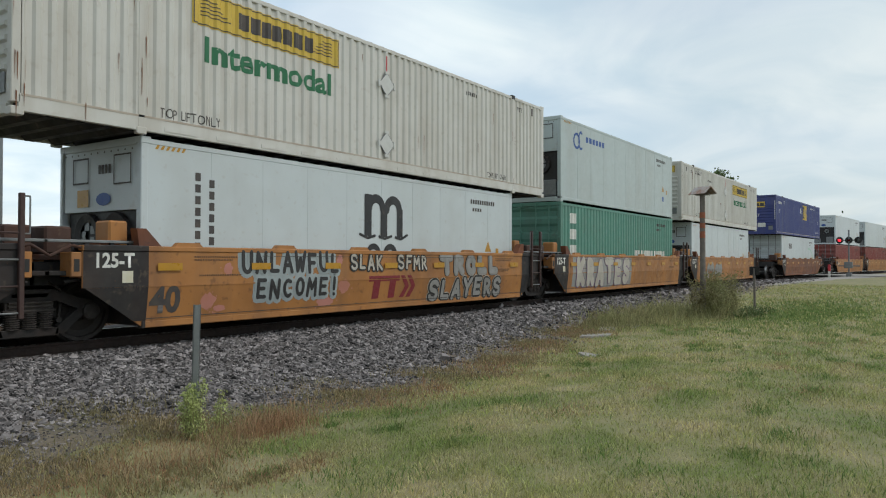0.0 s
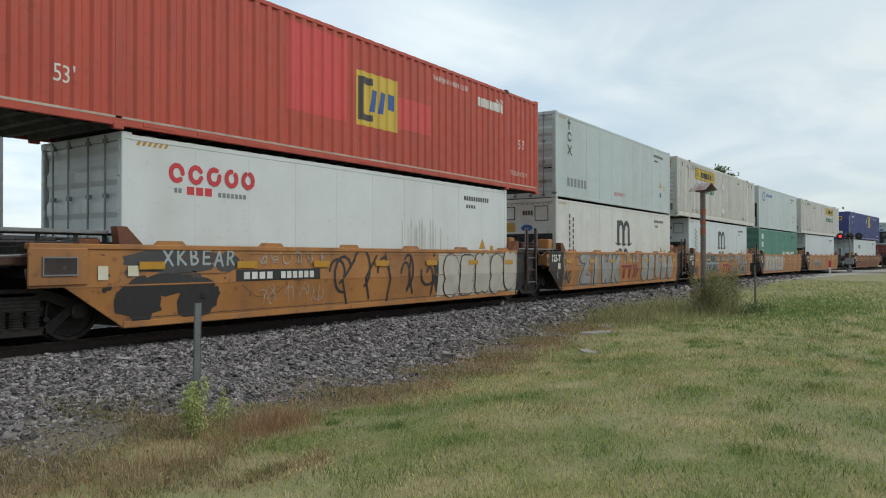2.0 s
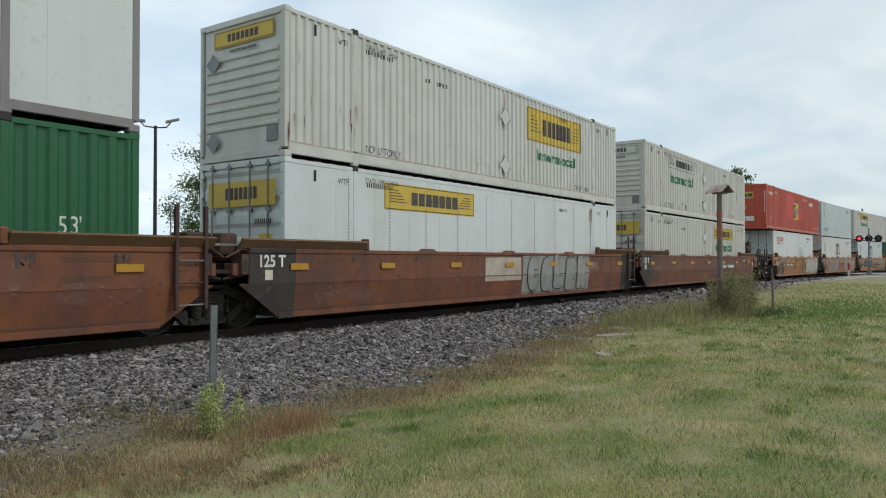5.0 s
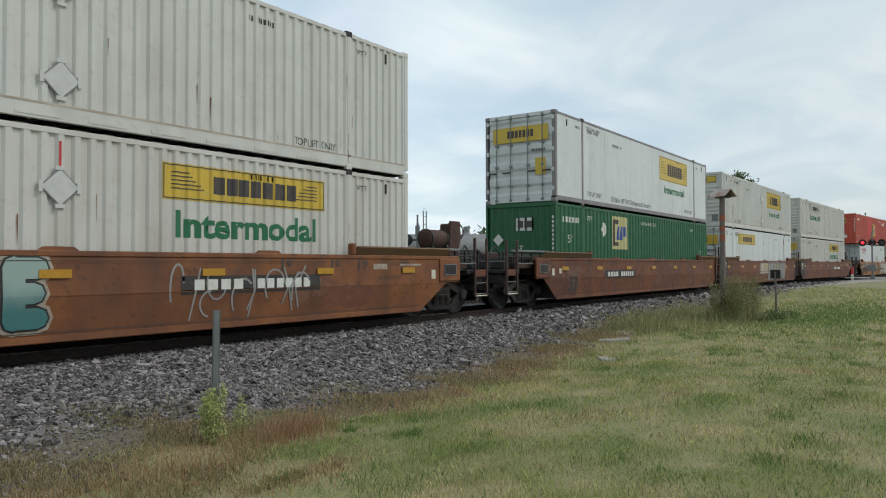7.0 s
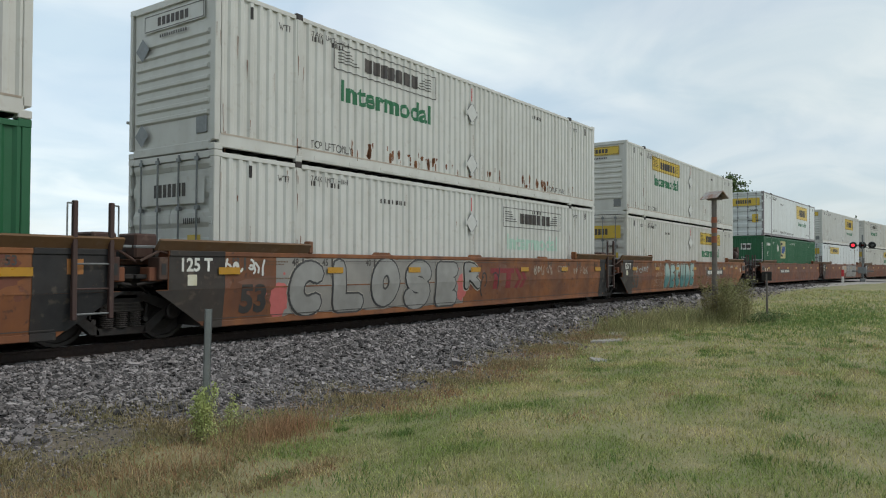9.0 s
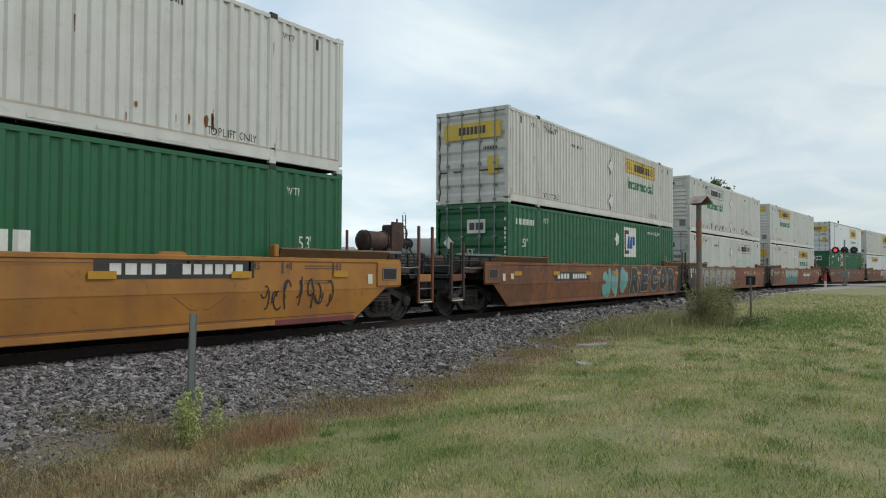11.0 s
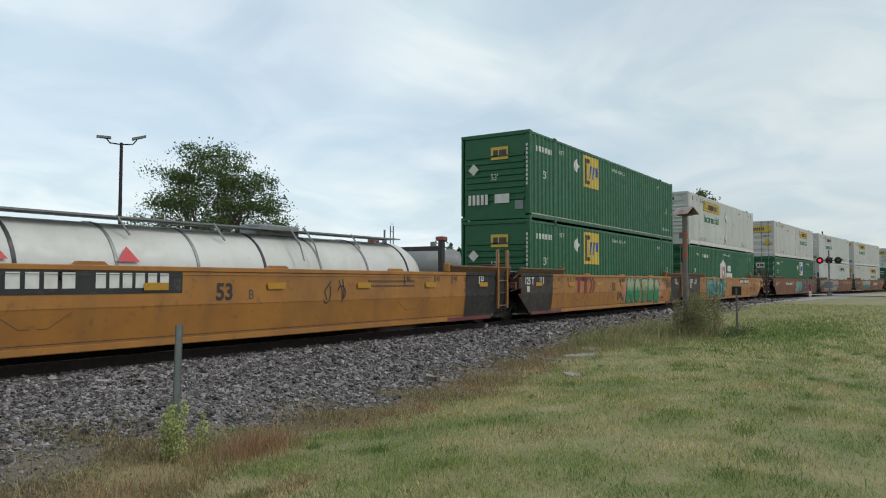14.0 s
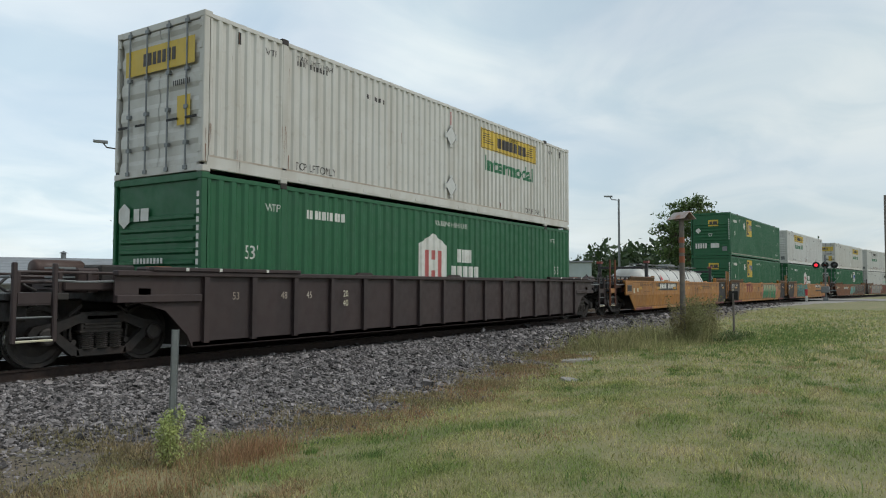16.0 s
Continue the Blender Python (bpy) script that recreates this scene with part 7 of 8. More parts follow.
def build_track():
    rail_z = ((-0.073, -0.172), (0.073, -0.172), (0.073, -0.16), (0.012, -0.14), (0.010, -0.042), (0.037, -0.034), (0.037, -0.006), (0.028, 0.0), (-0.028, 0.0), (-0.037, -0.006), (-0.037, -0.034), (-0.010, -0.042), (-0.012, -0.14), (-0.073, -0.16))
    for side in (0.755, -0.755):
        g = Geo()
        steps = [-40 + 4 * i for i in range(46)]
        k = len(rail_z)
        v, f = [], []
        for s in steps:
            for dn, z in rail_z:
                v.append(beside(s, side + dn, z))
        for j in range(len(steps) - 1):
            for i in range(k):
                f.append((j * k + i, j * k + (i + 1) % k, (j + 1) * k + (i + 1) % k, (j + 1) * k + i))
        g.add(v, f)
        ob = g.make("rail", M["rail_side"])
        tagged(ob, "rusty steel rail with a polished head", "rail", "rails of the main track", "structure")
        h = Geo()
        v, f = [], []
        for s in steps:
            for dn in (-0.026, 0.026):
                v.append(beside(s, side + dn, 0.0015))
        h.add(v, [(2 * j, 2 * j + 1, 2 * j + 3, 2 * j + 2) for j in range(len(steps) - 1)])
        h.make("rail_head", M["tread"], ob)
    bed = thing("tie_row", "weathered timber ties half buried in ballast", "railway ties", kind="structure")
    tie_mesh = Geo().box(-0.115, 0.115, -1.3, 1.3, -0.33, -0.155, 0.012).mesh("tie", M["tie"])
    for i in range(150):
        x, y, a = on_track(-4 + i * 0.5)
        tie = new("tie", tie_mesh)
        tie.parent = bed
        tie.matrix_basis = pose(x, y, 0.0, 0, 0, math.degrees(a))
    # second track behind
    for off in (-4.6, -6.03):
        g = Geo()
        v, f = [], []
        for s in (-60, 0, 20, 35, 60, 90, 130):
            for dn, z in ((-0.07, -0.30), (0.07, -0.30), (0.035, -0.14), (-0.035, -0.14)):
                v.append(beside(s, off + dn, z))
        for j in range(6):
            for i in range(4):
                f.append((4 * j + i, 4 * j + (i + 1) % 4, 4 * j + 4 + (i + 1) % 4, 4 * j + 4 + i))
        g.add(v, f)
        tagged(g.make("rail", M["tread"]), "worn rail of the siding behind", "rail", "rails of the siding", "structure")


def lawn_limit(x):
    """Where the grass gives way to stones, as distance from the track's middle."""
    x = np.asarray(x, float)
    line = np.interp(x, [0, 3, 4, 4.7, 5.6, 6.5, 8, 9.9, 13, 18, 24, 30], [4.6, 4.55, 3.8, 4.05, 4.3, 4.7, 4.9, 4.7, 3.9, 3.2, 2.7, 2.5])
    return line + 0.12 * np.sin(x * 3.7 + 1) + 0.07 * np.sin(x * 9.1)


def build_ground():
    # one sheet, fine near the camera, to the horizon
    xs = np.unique(np.concatenate([np.arange(-12, 34, 0.35), np.arange(34, 90, 1.5), np.array([-900, -400, -200, -100, -60, -35, -20, 95, 105, 120, 150, 200, 300, 500, 900, 1500])]))
    ys = np.unique(np.concatenate([np.arange(-6, 18, 0.3), np.array([-900, -400, -150, -60, -30, -15, -9, 20, 24, 30, 40, 60, 90, 150, 300, 600, 1500])]))
    X, Y = np.meshgrid(xs, ys, indexing="ij")
    Z = ground_z(X, Y)
    n, m = len(xs), len(ys)
    idx = np.arange(n * m).reshape(n, m)
    faces = np.stack([idx[:-1, :-1], idx[1:, :-1], idx[1:, 1:], idx[:-1, 1:]], -1).reshape(-1, 4)
    me = big_mesh("ground", np.stack([X, Y, Z], -1).reshape(-1, 3), faces, M["lawn"])
    me.materials.append(M["gravel_bed"])
    me.materials.append(M["soil"])
    me.materials.append(M["pale_gravel"])
    off = track_offset(X, Y)
    mid = (off[:-1, :-1] + off[1:, 1:]) / 2
    xm = (X[:-1, :-1] + X[1:, 1:]) / 2
    edge = lawn_limit(xm) + 0.35
    kind = ((mid < edge - 0.45) & (mid > -9.5)).astype(np.int32)
    kind[(mid >= edge - 0.45) & (mid < edge + 0.75) & (xm < 60)] = 2
    ym = (Y[:-1, :-1] + Y[1:, 1:]) / 2
    kind[(xm > 41) & (xm < 92) & (ym > 9.5 - (xm - 42) * 0.166) & (mid > 1.9)] = 3
    me.polygons.foreach_set("material_index", kind.ravel())
    tagged(new("ground", me), "patchy mown lawn with a grey ballast bank", "ground", kind="structure")


def build_stones():
    rng = np.random.default_rng(5)
    base = np.array([(-1, -1, -0.6), (1, -0.8, -0.7), (0.9, 1, -0.6), (-0.8, 0.9, -0.7), (-0.7, -0.8, 0.7), (0.8, -0.6, 0.5), (0.6, 0.7, 0.8), (-0.9, 0.6, 0.55)])
    quads = np.array([(3, 2, 1, 0), (4, 5, 6, 7), (0, 1, 5, 4), (1, 2, 6, 5), (2, 3, 7, 6), (3, 0, 4, 7)])
    pts = []
    for x0, x1, per, size in ((0.8, 9, 1350, 0.0185), (9, 17, 700, 0.023), (17, 30, 190, 0.036), (30, 62, 26, 0.06)):
        width = 5.3
        n = int((x1 - x0) * width * per)
        x = rng.uniform(x0, x1, n)
        off = rng.uniform(0.95, 0.95 + width, n)
        lim = lawn_limit(x) - 0.1
        keep = rng.random(n) < np.maximum(np.clip((lim + 0.5 - off) / 0.8, 0.0, 1) ** 1.5, 0.36 * np.clip((lim + 1.8 - off) / 1.2, 0, 1))
        x, off = x[keep], off[keep]
        bend = np.where(x > BEND_AT, (x - BEND_AT) ** 2 / (2 * BEND_R), 0)
        y = TRACK_Y - bend - off
        r = size * rng.lognormal(0, 0.33, len(x)) * np.where(off > lim[keep] + 0.4, 0.55, 1.0)
        z = ground_z(x, y) + r * rng.uniform(-0.1, 0.7, len(x))
        pts.append(np.stack([x, y, z, r], -1))
    P = np.concatenate(pts)
    n = len(P)
    shape = base[None] * rng.uniform(0.45, 1.45, (n, 8, 3)) * rng.uniform(0.55, 1.2, (n, 1, 3))
    q = rng.normal(size=(n, 4))
    q /= np.linalg.norm(q, axis=1, keepdims=True)
    w, a, b, c = q.T
    R = np.stack([np.stack([1 - 2 * (b * b + c * c), 2 * (a * b - c * w), 2 * (a * c + b * w)], -1),
                  np.stack([2 * (a * b + c * w), 1 - 2 * (a * a + c * c), 2 * (b * c - a * w)], -1),
                  np.stack([2 * (a * c - b * w), 2 * (b * c + a * w), 1 - 2 * (a * a + b * b)], -1)], 1)
    V = np.einsum("nij,nkj->nki", R, shape) * P[:, None, 3:4] * np.array([1.1, 1.1, 0.75]) + P[:, None, :3]
    F = (quads[None] + 8 * np.arange(n)[:, None, None]).reshape(-1, 4)
    tagged(new("ballast", big_mesh("ballast", V.reshape(-1, 3), F, M["stone"])), "grey crushed stone ballast beside the rails", "ballast", kind="stuff")


def blades(name, label, x, y, h, wid, mat, seed, lean=0.35, z=None):
    """Grass blades, each a bent strip that tapers."""
    rng = np.random.default_rng(seed)
    n = len(x)
    z = ground_z(x, y) - 0.01 if z is None else z
    a = rng.uniform(0, 2 * np.pi, n)
    side = np.stack([np.cos(a), np.sin(a), np.zeros(n)], -1) * (wid * rng.uniform(0.6, 1.3, n))[:, None]
    b = rng.uniform(0, 2 * np.pi, n)
    tilt = np.stack([np.cos(b), np.sin(b), np.zeros(n)], -1) * (h * lean * rng.uniform(0.2, 1.3, n))[:, None]
    foot = np.stack([x, y, z], -1)
    up = np.stack([np.zeros(n), np.zeros(n), h], -1)
    mid, tip = foot + tilt * 0.35 + up * 0.6, foot + tilt + up * 0.95
    V = np.stack([foot - side, foot + side, mid + side * 0.7, mid - side * 0.7, tip], 1).reshape(-1, 3)
    k = 5 * np.arange(n)[:, None]
    F = np.concatenate([k + np.array([0, 1, 2]), k + np.array([0, 2, 3]), k + np.array([3, 2, 4])])
    return tagged(new(name, big_mesh(name, V, F, mat)), label, "grass", kind="stuff")


def build_grass():
    rng = np.random.default_rng(9)
    xs, ys, hs, ws = [], [], [], []
    for x0, x1, y0, y1, per, h, w in ((-7, 1.5, -8, 7.5, 180, 0.038, 0.009), (1.5, 7, -8, -1.0, 180, 0.038, 0.009), (1.5, 7, -1.0, 7.2, 3600, 0.034, 0.0034), (7, 13, -2, 8, 1300, 0.04, 0.005), (13, 24, -5, 9, 380, 0.045, 0.008), (24, 50, -12, 9, 90, 0.055, 0.016)):
        n = int((x1 - x0) * (y1 - y0) * per)
        x, y = rng.uniform(x0, x1, n), rng.uniform(y0, y1, n)
        off = track_offset(x, y)
        keep = off > lawn_limit(x) + 0.2 + (0.9 + 0.9 * smooth(7, 11, x)) * rng.uniform(0.0, 1.0, n)
        patch = np.sin(x * 1.9 + np.sin(y * 2.3)) * np.sin(y * 2.1 + x * 0.6) + 0.5 * np.sin(x * 5.3 + y * 2) * np.sin(y * 6.1 - x) + rng.normal(0, 0.35, n)
        bare = (1 - smooth(4.3, 5.1, x)) * smooth(3.9, 4.8, y + 0.3 * np.sin(x * 4))
        keep &= rng.random(n) > 0.9 * bare
        keep &= patch > -1.7
        x, y, patch = x[keep], y[keep], patch[keep]
        xs.append(x), ys.append(y)
        hs.append(h * rng.lognormal(0, 0.4, len(x)) * (1 + 0.3 * patch))
        ws.append(np.full(len(x), w))
    blades("lawn_grass", "short patchy lawn grass, green and straw", np.concatenate(xs), np.concatenate(ys), np.concatenate(hs), np.concatenate(ws), M["blade"], 3, 0.8)
    # deep green tufts
    cx, cy = rng.uniform(2.0, 26, 240), rng.uniform(-3, 6.5, 240)
    ok = track_offset(cx, cy) > lawn_limit(cx) + 0.6
    cx, cy = cx[ok], cy[ok]
    size = rng.uniform(0.03, 0.19, len(cx))
    pick = np.repeat(np.arange(len(cx)), 130)
    x, y = cx[pick] + rng.normal(0, 1, len(pick)) * size[pick] * 1.5, cy[pick] + rng.normal(0, 1, len(pick)) * size[pick]
    blades("green_tufts", "deep green tufts in the lawn", x, y, 0.055 * rng.lognormal(0, 0.35, len(x)), np.full(len(x), 0.0045), M["tuft"], 8, 0.9)
    x, y = rng.normal(27, 5, 9000), rng.normal(3.6, 1.1, 9000)
    ok = (track_offset(x, y) > lawn_limit(x) + 1.2) & (x > 17)
    blades("green_tufts", "greener band of lawn by the marker post", x[ok], y[ok], 0.08 * rng.lognormal(0, 0.3, ok.sum()), np.full(ok.sum(), 0.010), M["tuft"], 14, 0.8)
    # reddish bare patches
    cx, cy = np.concatenate([rng.uniform(2.5, 20, 46), rng.uniform(2.4, 4.8, 22)]), np.concatenate([rng.uniform(-2, 6.2, 46), rng.uniform(4.3, 6.6, 22)])
    pick = np.repeat(np.arange(len(cx)), 260)
    x, y = cx[pick] + rng.normal(0, 0.28, len(pick)), cy[pick] + rng.normal(0, 0.16, len(pick))
    ok = track_offset(x, y) > lawn_limit(x)
    blades("dry_patches", "thin reddish dry patches in the lawn", x[ok], y[ok], 0.04 * rng.lognormal(0, 0.35, ok.sum()), np.full(ok.sum(), 0.004), M["dry"], 11, 0.9)
    # straw stalks
    n = 5000
    x, y = rng.uniform(2, 18, n), rng.uniform(-3, 7, n)
    ok = track_offset(x, y) > lawn_limit(x) + 0.2
    blades("straw_stalks", "pale dry seed stalks", x[ok], y[ok], 0.10 * rng.lognormal(0, 0.35, ok.sum()), np.full(ok.sum(), 0.0022), M["straw"], 12, 0.6)
    # weedy verge along the edge of the stones
    n = 90000
    x = rng.uniform(1.5, 24, n)
    off = lawn_limit(x) + rng.normal(0.35, 0.5, n) + 0.4 * smooth(7, 11, x)
    y = TRACK_Y - off
    clump = np.sin(x * 2.7 + 0.5) + np.sin(x * 6.1 + y * 3) * 0.6 + np.sin(y * 5 + x) * 0.5 + rng.normal(0, 0.5, n)
    k = clump > 0.35
    blades("verge_weeds", "olive-brown weeds along the stones", x[k], y[k], 0.055 * rng.lognormal(0, 0.5, k.sum()), np.full(k.sum(), 0.0045), M["verge"], 4, 0.7)
    # brown belt where the lawn thins out towards the stones
    n = 11000
    x = rng.uniform(6.5, 21, n)
    off = lawn_limit(x) + rng.normal(0.95, 0.45, n)
    k = np.sin(x * 1.9) + np.sin(x * 4.7 + off * 3) * 0.7 + rng.normal(0, 0.6, n) > -0.5
    blades("verge_weeds", "thin brown weeds between lawn and stones", x[k], TRACK_Y - off[k], 0.06 * rng.lognormal(0, 0.4, k.sum()), np.full(k.sum(), 0.006), M["dry"], 41, 0.8)
    n = 26000
    x, y = rng.uniform(1.6, 4.9, n), rng.uniform(4.4, 7.7, n)
    k = np.sin(x * 4.1 + y) + np.sin(y * 5.3 - x * 2) + rng.normal(0, 0.6, n) - 1.2 * smooth(6.9, 7.7, y) > -0.1
    blades("low_weeds", "low olive weeds on the bare stony soil", x[k], y[k], 0.045 * rng.lognormal(0, 0.45, k.sum()), np.full(k.sum(), 0.005), M["verge"], 21, 0.9)
    xs = np.concatenate([rng.normal(5.35, 0.30, 1300), rng.normal(5.75, 0.25, 500), rng.normal(3.9, 0.5, 350)])
    ys = np.concatenate([rng.normal(5.9, 0.2, 1300), rng.normal(6.1, 0.16, 500), rng.normal(5.7, 0.25, 350)])
    blades("dry_grass", "tuft of tall reddish dry grass", xs, ys, 0.14 * rng.lognormal(0, 0.4, len(xs)), np.full(len(xs), 0.0032), M["dry"], 6, 0.6)


def leafy(name, label, category, stems, mat, seed, leaf, per_stem, parent=None):
    """A weed: stems from the ground with small leaves all along."""
    rng = np.random.default_rng(seed)
    root = thing(name, label, category)
    g = Geo()
    L = []
    for x, y, h, dx, dy in stems:
        z = float(ground_z(x, y)) - 0.02
        pts = [Vector((x + dx * t * t, y + dy * t * t, z + h * t)) for t in (0, 0.35, 0.7, 1.0)]
        for j in range(3):
            g.tube(pts[j], pts[j + 1], 0.007 * (1 - 0.25 * j), 0.007 * (0.75 - 0.25 * j), 5, False)
        for _ in range(per_stem):
            t = rng.uniform(0.12, 1.0) ** 0.8
            j = min(2, int(t * 3))
            p = pts[j].lerp(pts[j + 1], t * 3 - j)
            spread = leaf * 2.2 * (1.15 - 0.6 * t)
            L.append((p.x + rng.normal(0, spread), p.y + rng.normal(0, spread), p.z + rng.normal(0, leaf)))
    tagged(g.make("stems", M["weed_dark"], root), kind="stuff")
    L = np.array(L)
    n = len(L)
    a = rng.normal(size=(n, 3))
    a /= np.linalg.norm(a, axis=1, keepdims=True)
    b = np.cross(a, rng.normal(size=(n, 3)))
    b /= np.linalg.norm(b, axis=1, keepdims=True)
    s = leaf * rng.uniform(0.6, 1.4, n)[:, None]
    V = np.stack([L - a * s, L + b * s * 0.4, L + a * s, L - b * s * 0.4], 1).reshape(-1, 3)
    F = 4 * np.arange(n)[:, None] + np.arange(4)
    ob = new("foliage", big_mesh("foliage", V, F, mat))
    ob.parent = root
    return root


def tree(label, x, y, z, height, spread, seed, leaves=16000, leaf=0.16, mat="leaf", trunk=0.22, low=0.25):
    """A tapered trunk, forking limbs that reach out to flat sprays of leaves, with gaps between them."""
    rng = np.random.default_rng(seed)
    root = thing("tree", label, "tree")
    wood = Geo()
    base = Vector((x, y, z))
    h0 = height * low
    fork = base + Vector((0, 0, h0))
    wood.tube(base, fork, trunk, trunk * 0.8, 10, False)
    n = 210
    t = rng.uniform(0, 1, n) ** 0.85
    reach = spread * np.sqrt(np.clip(1 - (t * 1.02 - 0.30) ** 2 / 0.54, 0.03, 1))
    t = np.round(t * 5 + rng.normal(0, 0.25, n)) / 5 + rng.normal(0, 0.055, n)
    a = rng.uniform(0, 2 * np.pi, n)
    r = reach * np.sqrt(rng.uniform(0.12, 1.0, n)) * rng.uniform(0.8, 1.08, n)
    C = np.stack([x + r * np.cos(a), y + r * np.sin(a), z + h0 * 0.9 + t * (height - h0)], -1)
    mains = []
    for i in range(9):
        b = i * 2 * math.pi / 9 + rng.uniform(-0.25, 0.25)
        d = Vector((math.cos(b), math.sin(b), rng.uniform(0.6, 1.6))).normalized()
        tip = fork + d * height * rng.uniform(0.22, 0.38)
        wood.tube(fork - Vector((0, 0, h0 * 0.15)), tip, trunk * 0.5, trunk * 0.28, 7, False)
        mains.append(tip)
    for p in C:
        p = Vector(p)
        start = min(mains, key=lambda m: (m - p).length)
        mid = start.lerp(p, 0.55) + Vector((0, 0, 0.25))
        wood.tube(start, mid, trunk * 0.14, trunk * 0.07, 5, False)
        wood.tube(mid, p, trunk * 0.07, trunk * 0.03, 4, False)
    wood.make("trunk", M["bark"], root)
    pick = rng.integers(0, n, leaves)
    blob = spread * rng.uniform(0.045, 0.105, n)[pick][:, None]
    L = C[pick] + rng.normal(0, 1, (leaves, 3)) * np.array([1.1, 1.1, 0.6]) * blob
    a = rng.normal(size=(leaves, 3))
    a /= np.linalg.norm(a, axis=1, keepdims=True)
    b = np.cross(a, rng.normal(size=(leaves, 3)))
    b /= np.linalg.norm(b, axis=1, keepdims=True)
    s = leaf * rng.uniform(0.5, 1.4, leaves)[:, None]
    V = np.stack([L - a * s, L + b * s * 0.5, L + a * s, L - b * s * 0.5], 1).reshape(-1, 3)
    ob = new("crown", big_mesh("crown", V, 4 * np.arange(leaves)[:, None] + np.arange(4), M[mat]))
    ob.parent = root
    return root


def far_woods(name, label, places, seed, leaf=0.5, count=260):
    """A belt of distant trees: many clumps of leaves of uneven height."""
    rng = np.random.default_rng(seed)
    L = []
    for x, y, z, r, h in places:
        n = count
        d = rng.normal(size=(n, 3))
        d /= np.linalg.norm(d, axis=1, keepdims=True)
        d *= rng.uniform(0.5, 1.0, (n, 1)) ** 0.4
        k = d * np.array([r, r, h * 0.5]) * rng.uniform(0.8, 1.15, (n, 1)) + np.array([x, y, z + h * 0.5])
        L.append(k[k[:, 2] > z - 0.3])
    L = np.concatenate(L)
    n = len(L)
    a = rng.normal(size=(n, 3))
    a /= np.linalg.norm(a, axis=1, keepdims=True)
    b = np.cross(a, rng.normal(size=(n, 3)))
    b /= np.linalg.norm(b, axis=1, keepdims=True)
    s = leaf * rng.uniform(0.5, 1.4, n)[:, None]
    V = np.stack([L - a * s, L + b * s * 0.6, L + a * s, L - b * s * 0.6], 1).reshape(-1, 3)
    tagged(new(name, big_mesh(name, V, 4 * np.arange(n)[:, None] + np.arange(4), M["leaf_far"])), label, "woods", kind="stuff")


def sky_point(azimuth, dist):
    return dist * math.cos(radians(azimuth)), dist * math.sin(radians(azimuth))


def steel_post():
    x, y = 4.84, 6.42
    z = float(ground_z(x, y))
    root = thing("steel_post", "galvanised steel channel post standing in weeds", "post")
    g = Geo()
    top = 0.785
    o = [(-0.038, 0.0), (-0.038, 0.02), (-0.022, 0.022), (-0.018, -0.022), (0.018, -0.022), (0.022, 0.022), (0.038, 0.02), (0.038, 0.0), (0.026, 0.002), (0.024, -0.032), (-0.024, -0.032), (-0.026, 0.002)]
    k = len(o)
    a = radians(-38)
    v = []
    for zz, lean in ((z - 0.2, 0), (top, 0.03)):
        v += [(x + lean + p * math.cos(a) - q * math.sin(a), y + p * math.sin(a) + q * math.cos(a), zz) for p, q in o]
    g.add(v, [(i, (i + 1) % k, (i + 1) % k + k, i + k) for i in range(k)] + [tuple(range(k, 2 * k))])
    g.make("channel", M["steel"], root)


def bird_house():
    x, y = 22.7, 6.02
    z = float(ground_z(x, y))
    root = thing("bird_feeder_post", "tall grey post with orange bands and a small tin roof", "post")
    Geo().tube((x, y, z - 0.2), (x - 0.03, y, 3.28), 0.085, 0.075, 12).make("pole", M["wood_post"], root)
    for a, b in ((2.55, 2.72), (2.25, 2.4), (1.95, 2.15)):
        Geo().tube((x - 0.03, y, a), (x - 0.03, y, b), 0.084, 0.083, 12, False).make("band", M["orange_tape"], root, "faded orange band")
    a = radians(-32)
    g = Geo()
    ridge, eave = 3.5, 3.27
    pts = []
    for u in (-0.34, 0.34):
        for w, zz in ((-0.26, eave), (0.0, ridge), (0.26, eave), (0.23, eave - 0.01), (0.0, ridge - 0.03), (-0.23, eave - 0.01)):
            pts.append((x + w * math.cos(a) * 1.0 - u * math.sin(a), y + w * math.sin(a) + u * math.cos(a), zz))
    g.add(pts, [(0, 1, 7, 6), (1, 2, 8, 7), (5, 4, 10, 11), (4, 3, 9, 10), (0, 1, 4, 5), (1, 2, 3, 4), (6, 7, 10, 11), (7, 8, 9, 10), (2, 3, 9, 8), (0, 5, 11, 6)])
    g.make("roof", M["roof_tin"], root, "rust-streaked tin roof")
    Geo().box(x - 0.13, x + 0.13, y - 0.2, y + 0.2, eave - 0.03, eave + 0.01).make("tray", M["wood_post"], root)


def marker_sign():
    x, y = 25.3, 5.08
    z = float(ground_z(x, y))
    root = thing("marker_post", "thin dark post with a small brown plate", "marker")
    Geo().tube((x, y, z - 0.1), (x - 0.04, y, 1.02), 0.035, 0.035, 8).make("post", M["wood_post"], root)
    a = radians(75)
    g = Geo().box(-0.16, 0.16, -0.015, 0.015, 0.8, 1.08, 0.006)
    ob = g.make("plate", M["dark"], root)
    ob.location, ob.rotation_euler = (x - 0.04, y, 0), (0, 0, a + math.pi)


